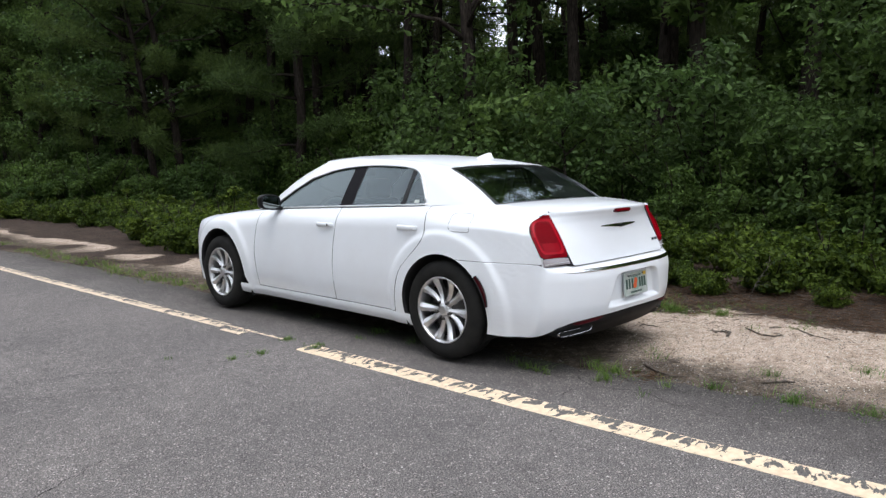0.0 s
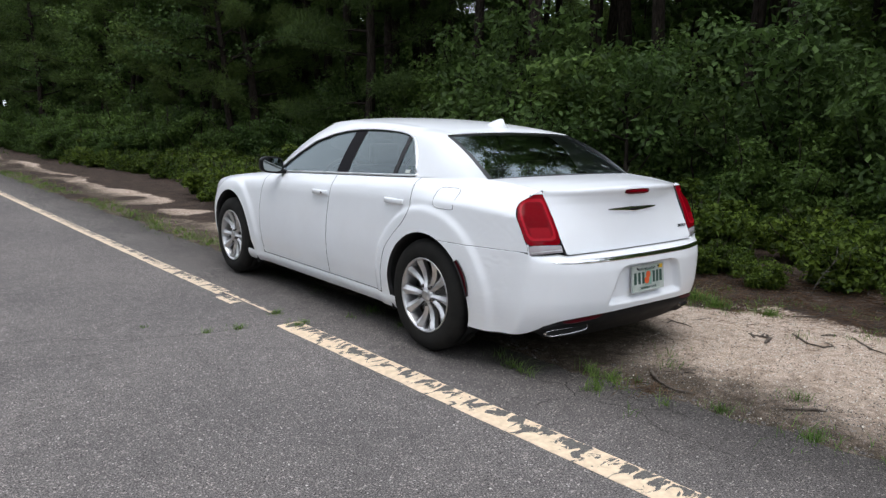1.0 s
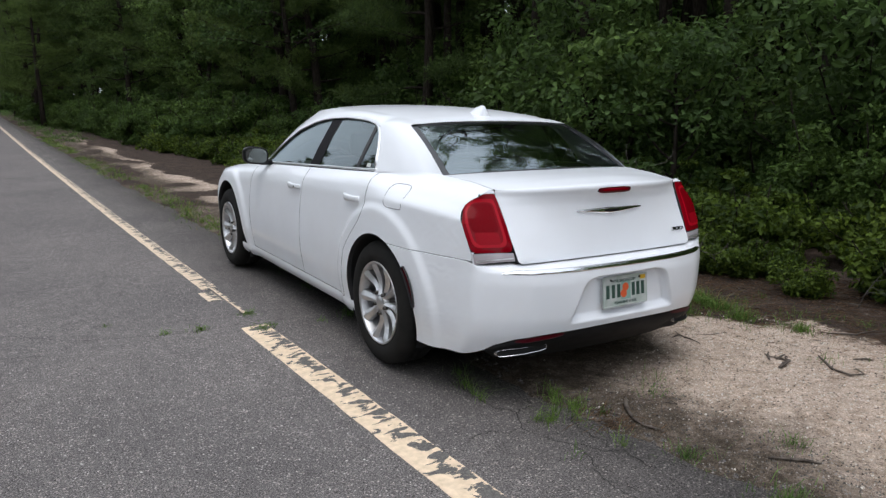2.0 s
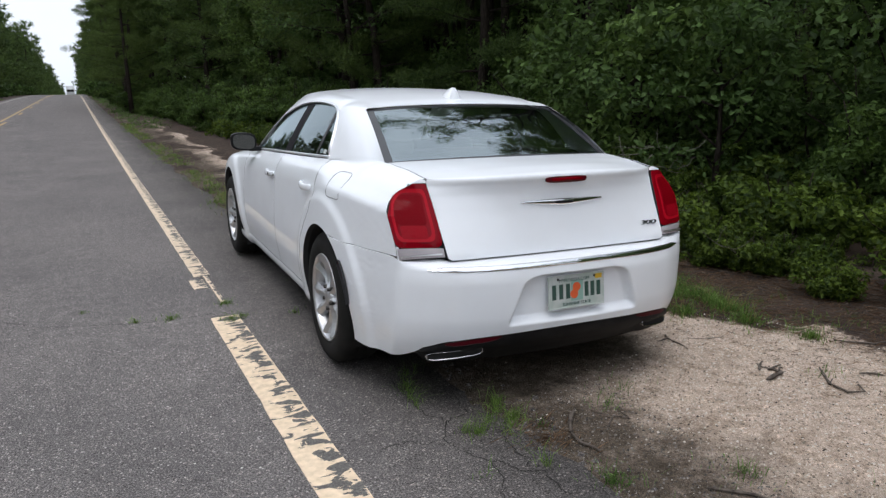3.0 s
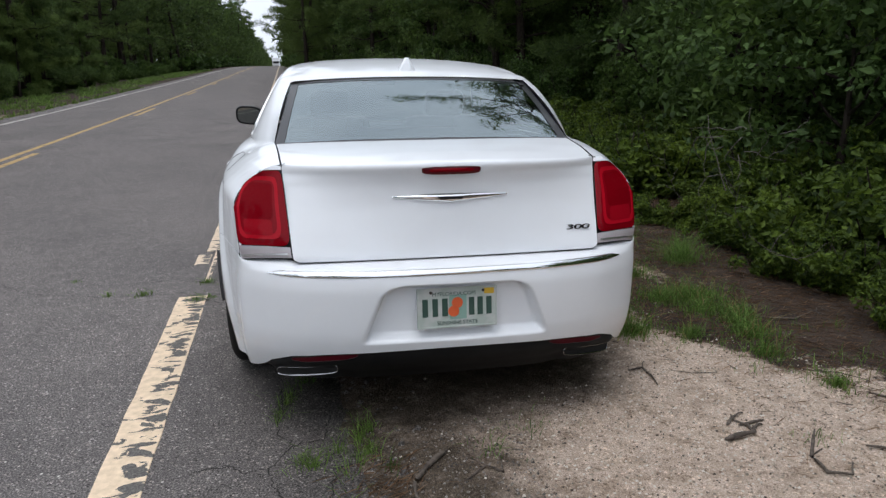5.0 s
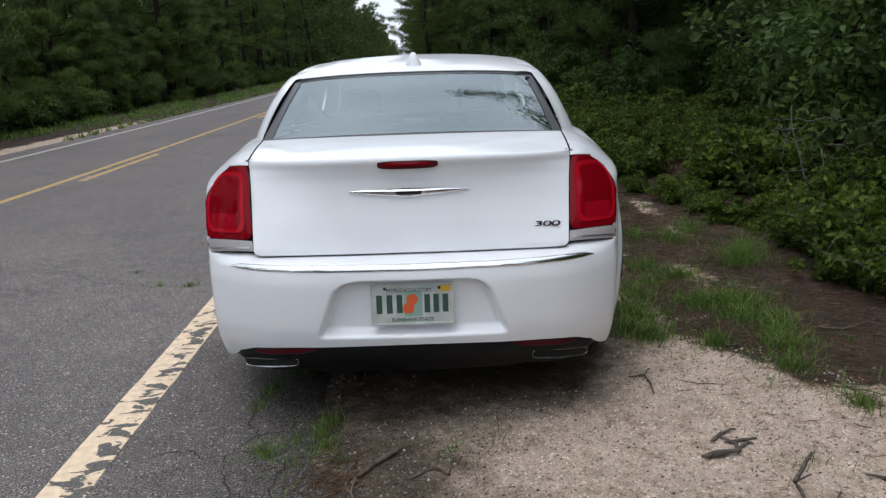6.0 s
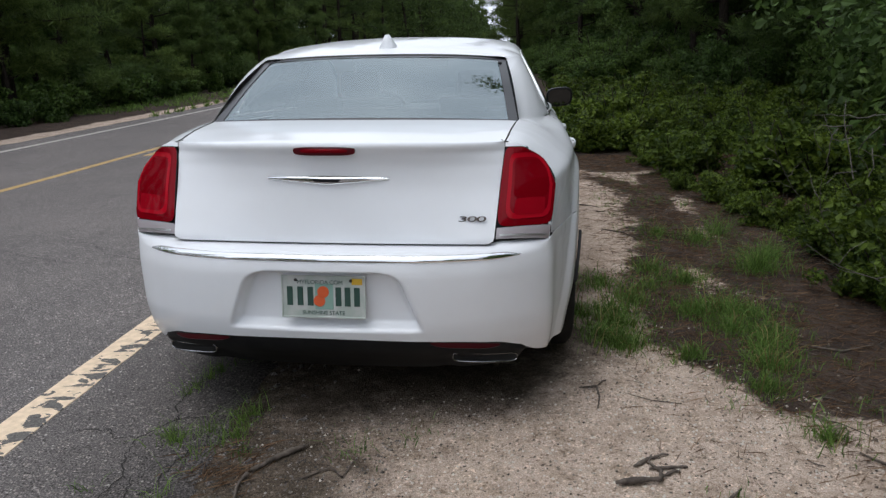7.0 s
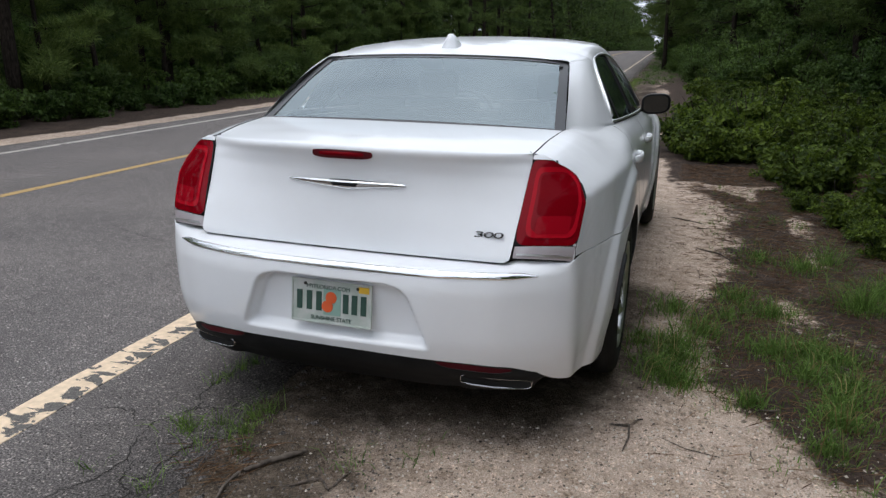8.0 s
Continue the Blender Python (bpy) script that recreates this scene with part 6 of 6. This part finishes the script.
lay_grass("grass", "small green weeds in the road cracks", [(-1.62, 1.20, 0.05, 110), (-1.25, 1.40, 0.05, 130), (-1.84, 1.24, 0.03, 60), (-1.27, 1.02, 0.06, 120), (-1.20, 1.06, 0.04, 60), (-2.15, 1.62, 0.03, 20), (-0.86, 0.98, 0.05, 40)], 104, 0.042, GRASS_BLADE)
lay_grass("grass", "taller green grass tufts on the crumbled asphalt edge", [(-0.57, -1.10, 0.045, 75), (-0.62, -1.07, 0.03, 26), (-0.48, -1.02, 0.035, 34), (-0.41, -1.09, 0.05, 36), (-0.36, -1.03, 0.05, 80), (-0.39, -0.93, 0.035, 55), (-0.36, -0.86, 0.04, 50), (-0.45, -1.19, 0.05, 26), (-0.46, -1.45, 0.04, 36), (-0.71, -0.73, 0.03, 26), (-0.70, -0.65, 0.03, 26), (-0.68, -0.57, 0.04, 40)], 110, 0.090, GRASS_BLADE, 0.8)
weeds = [(R.uniform(1.3, 2.35), R.uniform(-1.6, 5.0), 0.07, R.randint(6, 26)) for _ in range(130)]
lay_grass("grass", "sparse green weeds coming up through the needle litter", weeds, 109, 0.06, GRASS_BLADE)
strip = []
for y in np.arange(3.6, 30, 0.22):
    if noise.noise(Vector((2.0, y * 0.5, 6))) > -0.25:
        strip.append((road_x(-0.28, y) + R.uniform(-0.16, 0.22), float(y), 0.16, 70))
lay_grass("grass", "thin grass strip between the asphalt and the sand", strip, 105, 0.07, GRASS_BLADE, 1.6)
lay_grass("grass", "dry straw-coloured stalks among the grass", [(x, y, r, n // 12) for x, y, r, n in tufts] + [(x, y, r, 8) for x, y, r, n in strip[::2]], 106, 0.17, DRY_BLADE)
bank = [(road_x(-8.45, y) + R.uniform(-0.1, 0.1), float(y), 0.10, 26) for y in np.arange(14, 40, 0.6)] + [(road_x(-10.2, y) + R.uniform(-1.5, 1.0), float(y) + R.uniform(-0.4, 0.4), 0.4, 60) for y in np.arange(15, 90, 0.3)]
lay_grass("grass", "green verge below the woods across the road", bank, 107, 0.17, GRASS_BLADE, 6.0)
bank = [(road_x(0.4, y) + R.uniform(-0.5, 0.9), float(y) + R.uniform(-0.4, 0.4), 0.4, 50) for y in np.arange(26, 90, 0.7)]
lay_grass("grass", "green verge along the shoulder ahead", bank, 108, 0.20, GRASS_BLADE, 4.0)


def build_stick(name, label, points, radius, forks=()):
    bm = bmesh.new()

    def limb(pts, r):
        path = []
        for (x0, y0), (x1, y1) in zip(pts, pts[1:]):
            for k in range(4):
                t = k / 4
                x, y = x0 + (x1 - x0) * t, y0 + (y1 - y0) * t
                j = Vector((noise.noise(Vector((x * 9, y * 9, 1))), noise.noise(Vector((x * 9, y * 9, 2))), 0)) * 0.012
                path.append(Vector((x, y, ground_z(x, y) + r * 0.8 + 0.01 * abs(noise.noise(Vector((x * 7, y * 7, 3)))))) + j)
        path.append(Vector((*pts[-1], ground_z(*pts[-1]) + r * 0.5)))
        n = len(path)
        tube(bm, path, [r * (1 - 0.65 * i / n) * min(1.0, 0.35 + 0.28 * i) * (0.7 + 0.7 * abs(noise.noise(path[i] * 30))) for i in range(n)], 7)
    limb(points, radius)
    for f in forks:
        limb(f, radius * 0.6)
    return tagged(part(name, bm, TWIG), label, "stick")


build_stick("fallen_branch", "dark crooked fallen branch beside the asphalt edge", [(-0.07, -1.08), (-0.13, -1.15), (-0.18, -1.20), (-0.23, -1.28), (-0.23, -1.36), (-0.20, -1.46)], 0.013)
build_stick("twig", "thin forked twig on dirty sand", [(-0.05, -1.30), (0.04, -1.22), (0.10, -1.26), (0.12, -1.14)], 0.006, [[(0.04, -1.22), (0.0, -1.13)]])
build_stick("twig", "small forked brown twig on pale sand", [(0.92, -0.52), (1.0, -0.51), (0.985, -0.69)], 0.008, [[(1.0, -0.51), (1.04, -0.44)]])
build_stick("bark_root", "weathered root of grey-brown wood lying on sand", [(1.00, -1.22), (1.05, -1.21), (1.10, -1.20), (1.145, -1.185), (1.16, -1.15)], 0.015, [[(1.14, -1.185), (1.155, -1.13), (1.12, -1.08), (1.14, -1.03)], [(1.12, -1.12), (1.19, -1.10), (1.25, -1.09)], [(1.15, -1.16), (1.20, -1.125), (1.22, -1.13)], [(1.07, -1.12), (1.12, -1.06), (1.20, -1.02)]])
build_stick("twig", "bent grey stick lying on pale sand", [(1.39, -1.21), (1.26, -1.38), (1.23, -1.50), (1.31, -1.53), (1.37, -1.45)], 0.009, [[(1.26, -1.38), (1.33, -1.34)]])
build_stick("twig", "short dark stick on pale sand", [(1.50, -1.36), (1.60, -1.42)], 0.011)
build_stick("twig", "short dark stick on pale sand", [(-0.02, -1.85), (0.12, -2.0)], 0.010)
build_stick("twig", "thin dry twig beside pale sand", [(1.66, -1.50), (1.45, -1.70), (1.40, -1.86)], 0.008)
build_stick("twig", "dark twig across the needle litter", [(1.95, 0.05), (2.15, -0.05), (2.30, 0.02)], 0.009)
build_stick("twig", "thin dry twig on the needle litter", [(1.85, -0.95), (2.0, -1.10), (2.2, -1.12)], 0.008)
build_stick("twig", "dark twig beside the sand strip", [(1.25, 2.3), (1.42, 2.2), (1.5, 2.0)], 0.009)
build_stick("twig", "dark twig beside the sand strip", [(1.05, 3.3), (1.3, 3.15)], 0.008)


def scatter_bits(name, label, category, seed, count, area, size, mat, tall=0.6, within=None):
    """Small angular bits strewn over the ground."""
    rng = rng_of(seed)
    verts, faces = [], []
    for _ in range(count):
        x, y = rng.uniform(*area[0]), rng.uniform(*area[1])
        if within and rng.random() > within(x, y):
            continue
        s = size * (0.4 + rng.random() ** 2 * 1.2)
        z = ground_z(x, y)
        k = len(verts)
        a = rng.random() * math.tau
        for j in range(4):
            b = a + j * math.tau / 4
            q = s * (0.7 + 0.6 * rng.random())
            verts.append((x + q * math.cos(b), y + q * math.sin(b), z - 0.002))
        verts.append((x + s * 0.2, y, z + s * tall * (0.7 + 0.6 * rng.random())))
        faces += [(k + j, k + (j + 1) % 4, k + 4) for j in range(4)]
    me = bpy.data.meshes.new(name)
    me.from_pydata(verts, [], faces)
    me.materials.append(mat)
    return tagged(new(name, me), label, category, kind="stuff")


PEBBLE = material("pale_pebble", (0.5, 0.45, 0.38), 0.8)
isle = PEBBLE.node_tree.nodes.new("ShaderNodeNewGeometry")
base(PEBBLE, ramp(PEBBLE, isle.outputs["Random Per Island"], (0.0, (0.09, 0.072, 0.058)), (0.45, (0.36, 0.30, 0.24)), (1.0, (0.66, 0.61, 0.54))))
CHIP = material("dark_bark_chip", (0.05, 0.038, 0.03), 0.9)
isle = CHIP.node_tree.nodes.new("ShaderNodeNewGeometry")
base(CHIP, ramp(CHIP, isle.outputs["Random Per Island"], (0.0, (0.018, 0.013, 0.010)), (0.6, (0.075, 0.055, 0.042)), (1.0, (0.22, 0.18, 0.14))))
scatter_bits("gravel", "pale grit and pebbles strewn on the sand", "gravel", 201, 26000, ((-0.3, 2.0), (-3.0, 0.8)), 0.0060, PEBBLE, 0.7, lambda x, y: sand_value(x, y) * (1 - 0.99 * dirt_shade_value(x, y)))
GRIT = material("grey_grit", (0.2, 0.18, 0.16), 0.9)
isle = GRIT.node_tree.nodes.new("ShaderNodeNewGeometry")
base(GRIT, ramp(GRIT, isle.outputs["Random Per Island"], (0.0, (0.030, 0.027, 0.025)), (0.6, (0.13, 0.115, 0.10)), (1.0, (0.29, 0.265, 0.24))))
scatter_bits("gravel", "grey loose grit along the crumbled asphalt", "gravel", 202, 7000, ((-0.62, 0.25), (-2.8, -0.86)), 0.0055, GRIT, 0.7)
scatter_bits("asphalt_crumbs", "broken dark asphalt crumbs along the road edge", "rubble", 207, 900, ((-0.62, 0.0), (-3.0, 0.2)), 0.016, ASPHALT, 0.5, lambda x, y: step(0.32, 0.05, abs(x + 0.40)))
scatter_bits("bark_debris", "dark bark chips and pine debris on the sand", "debris", 203, 8000, ((-0.4, 2.0), (-3.0, 5.0)), 0.0060, CHIP, 0.6)
scatter_bits("bark_debris", "dark bark chips and cones on the litter", "debris", 204, 5000, ((1.2, 3.2), (-3.0, 8.0)), 0.011, CHIP, 0.7, lambda x, y: 1 - sand_value(x, y))

# fallen pine needles: thin straws on the litter and the sand's edge
NEEDLE = leaf_material("fallen_needle", (0.07, 0.042, 0.029), (0.19, 0.125, 0.086), 0.8)


def lay_needles():
    rng = rng_of(205)
    verts, faces = [], []
    for i in range(26150):
        x, y = rng.uniform(1.1, 3.2), rng.uniform(-2.6, 6.5)
        if i < 150:
            # a small drift caught on the asphalt's edge
            x, y = -0.33 + rng.normal() * 0.09, -1.25 + rng.normal() * 0.09
        elif rng.random() < sand_value(x, y) * 0.93:
            continue
        a, l, z = rng.random() * math.pi, 0.03 + 0.04 * rng.random(), ground_z(x, y)
        dx, dy = l * math.cos(a), l * math.sin(a)
        nx, ny = -0.0013 * math.sin(a), 0.0013 * math.cos(a)
        k = len(verts)
        z0, z1 = z + 0.002 + 0.012 * rng.random(), z + 0.002 + 0.012 * rng.random()
        verts += [(x - dx, y - dy, z0), (x + nx, y + ny, (z0 + z1) / 2 + 0.003), (x + dx, y + dy, z1), (x - nx, y - ny, (z0 + z1) / 2)]
        faces.append((k, k + 1, k + 2, k + 3))
    return tagged(new("pine_needle_litter", leaf_mesh("pine_needle_litter", (verts, faces), NEEDLE)), "brown fallen pine needles covering the ground", "litter", kind="stuff")


lay_needles()


def lay_twigs():
    """Short dead twigs and bark strips strewn over the litter."""
    rng, bm = rng_of(206), bmesh.new()
    for _ in range(620):
        x, y = rng.uniform(1.2, 3.1), rng.uniform(-2.8, 6.0)
        if rng.random() < sand_value(x, y) * 0.85:
            continue
        a, l, r = rng.random() * math.tau, 0.03 + 0.10 * rng.random() ** 2, 0.0016 + 0.003 * rng.random() ** 2
        z = ground_z(x, y) + 0.006
        bend = rng.normal() * 0.5
        pts = [(x, y, z), (x + l * math.cos(a), y + l * math.sin(a), z + 0.008 * rng.random()), (x + l * math.cos(a) + l * math.cos(a + bend), y + l * math.sin(a) + l * math.sin(a + bend), z)]
        tube(bm, pts, [r, r, r * 0.5], 4)
    return tagged(part("twig_litter", bm, TWIG), "short dark dead twigs strewn over the needle litter", "litter", kind="stuff")


lay_twigs()

# cracks in the asphalt: thin dark furrows
CRACK = material("crack_soil", (0.018, 0.016, 0.014), 0.95)
CRACKS = [
    [(-3.2, 1.80), (-2.68, 1.72), (-2.4, 1.42), (-1.88, 1.22), (-1.60, 1.17), (-1.38, 1.20), (-1.10, 0.92), (-0.80, 1.02), (-0.58, 0.9)],
    [(-1.0, -1.05), (-0.87, -1.04), (-0.81, -1.09), (-0.73, -1.08), (-0.70, -1.01), (-0.65, -0.93), (-0.69, -0.81), (-0.71, -0.68), (-0.70, -0.40)],
    [(-0.73, -1.08), (-0.71, -1.20), (-0.64, -1.33), (-0.66, -1.44), (-0.74, -1.62), (-0.72, -2.0)],
    [(-0.64, -1.33), (-0.58, -1.43), (-0.49, -1.49), (-0.52, -1.7)],
    [(-0.65, -0.94), (-0.53, -0.90), (-0.50, -0.76), (-0.52, -0.55)],
    [(-0.45, -1.10), (-0.51, -1.21), (-0.50, -1.38), (-0.55, -1.44)],
    [(-1.02, 1.45), (-1.20, 1.38), (-1.50, 1.52), (-1.9, 1.45)],
    [(-3.3, 1.5), (-3.0, 1.34), (-2.5, 1.18)],
    [(-5.0, -0.3), (-4.4, -0.1), (-3.9, -0.25), (-3.2, 0.1)],
]


def build_cracks():
    bm = bmesh.new()
    for line in CRACKS:
        pts = []
        for (x0, y0), (x1, y1) in zip(line, line[1:]):
            n = max(int(math.hypot(x1 - x0, y1 - y0) / 0.014), 2)
            pts += [(x0 + (x1 - x0) * k / n, y0 + (y1 - y0) * k / n) for k in range(n)]
        prev = None
        for i, (x, y) in enumerate(pts):
            j = Vector((noise.noise(Vector((x * 14, y * 14, 1))), noise.noise(Vector((x * 14, y * 14, 2))), 0)) * 0.022 + Vector((noise.noise(Vector((x * 55, y * 55, 1))), noise.noise(Vector((x * 55, y * 55, 2))), 0)) * 0.016
            nx = pts[min(i + 1, len(pts) - 1)][0] - pts[max(i - 1, 0)][0]
            ny = pts[min(i + 1, len(pts) - 1)][1] - pts[max(i - 1, 0)][1]
            d = math.hypot(nx, ny) or 1
            w = 0.0027 * (0.35 + 1.3 * abs(noise.noise(Vector((x * 8, y * 8, 5)))) + 0.3)
            a = bm.verts.new((x + j.x - ny / d * w, y + j.y + nx / d * w, 0.0012))
            b = bm.verts.new((x + j.x + ny / d * w, y + j.y - nx / d * w, 0.0012))
            if prev:
                bm.faces.new((prev[0], prev[1], b, a))
            prev = (a, b)
    return tagged(part("road_cracks", bm, CRACK), "branching dark cracks in the asphalt", "crack", kind="stuff")


build_cracks()


def build_dead_branch(x, y, way, long, seed):
    """A bare grey branch standing among the bushes."""
    rng = rng_of(seed)
    branch = empty("dead_branch", "bare thin grey dead branch among the bushes", "branch")
    stem = bent((x, y, ground_z(x, y) - 0.05), way, long, rng, 8, 0.2)
    part("stem", tube(bmesh.new(), stem, [0.0032 * (1 - 0.8 * i / 8) + 0.001 for i in range(9)], 5), DEAD, branch)
    for k in range(5):
        side = bent(stem[2 + k], (rng.normal(), rng.normal(), 0.5), long * (0.15 + 0.2 * rng.random()), rng, 4, 0.3)
        part("side_twig", tube(bmesh.new(), side, [0.0025 * (1 - 0.7 * i / 4) for i in range(5)], 4), DEAD, branch)


DEAD = material("grey_dead_wood", (0.3, 0.28, 0.25), 0.9)
base(DEAD, ramp(DEAD, speck(DEAD, 30, 5), (0.3, (0.06, 0.052, 0.045)), (0.7, (0.16, 0.145, 0.125))))
for n, spot in enumerate([(2.62, 1.1, (-0.3, 0.1, 1), 0.9), (2.70, 0.5, (-0.4, 0.2, 1), 0.8), (2.62, -0.75, (-0.5, -0.3, 0.9), 0.6), (2.9, 2.4, (-0.4, 0.3, 1), 1.0)]):
    build_dead_branch(*spot, 300 + n)

def build_dead_brush(x, y, high, wide, count, seed):
    """A tangle of bare grey twigs caught in the bushes."""
    rng = rng_of(seed)
    brush = empty("dead_brush", "tangle of bare grey dead twigs caught in the bushes", "branch")
    for k in range(count):
        root = (x + rng.normal() * 0.10, y + rng.normal() * 0.12, ground_z(x, y) + high * (0.35 + 0.4 * rng.random()))
        a = rng.random() * math.tau
        limb = bent(root, (math.cos(a) - 0.5, math.sin(a), 0.5 * rng.normal() + 0.15), wide * (0.4 + 0.7 * rng.random()), rng, 7, 0.34)
        part("twig", tube(bmesh.new(), limb, [0.0035 * (1 - 0.8 * i / 7) + 0.0007 for i in range(8)], 4), DEAD, brush)
    stem = bent((x, y, ground_z(x, y) - 0.05), (-0.15, 0.1, 1), high, rng, 7, 0.15)
    part("stem", tube(bmesh.new(), stem, [0.0055 * (1 - 0.6 * i / 7) for i in range(8)], 6), DEAD, brush)


build_dead_brush(3.15, 2.1, 1.10, 0.55, 15, 320)
build_dead_brush(3.0, -0.8, 0.5, 0.4, 9, 321)

# a white lorry far down the road
def build_lorry():
    lorry = empty("lorry", "small distant white lorry on the road", "truck")
    white = material("white_lorry_paint", (0.75, 0.76, 0.78), 0.4)
    base(white, ramp(white, speck(white, 2, 4), (0.3, (0.66, 0.67, 0.69)), (0.7, (0.78, 0.79, 0.8))))
    part("cab", box(bmesh.new(), -1.1, 1.1, 0.0, 1.9, 0.55, 2.4, 0.12), white, lorry)
    part("box_body", box(bmesh.new(), -1.2, 1.2, 2.0, 7.0, 0.9, 3.3, 0.05), white, lorry)
    part("windscreen", box(bmesh.new(), -0.95, 0.95, -0.02, 0.1, 1.45, 2.15, 0.03), TRIM, lorry)
    part("front_bumper", box(bmesh.new(), -1.1, 1.1, -0.08, 0.1, 0.35, 0.62, 0.04), PLASTIC, lorry)
    for x in (-0.95, 0.95):
        for y in (0.9, 5.6):
            b = bmesh.new()
            bmesh.ops.create_cone(b, cap_ends=True, segments=20, radius1=0.45, radius2=0.45, depth=0.28, matrix=Matrix.Translation((x, y, 0.45)) @ Matrix.Rotation(radians(90), 4, "Y"))
            part("wheel", b, RUBBER, lorry)
    lorry.matrix_world = pose(road_x(-3.0, 250), 250, rise(250), 0, 0, 1.5)


build_lorry()
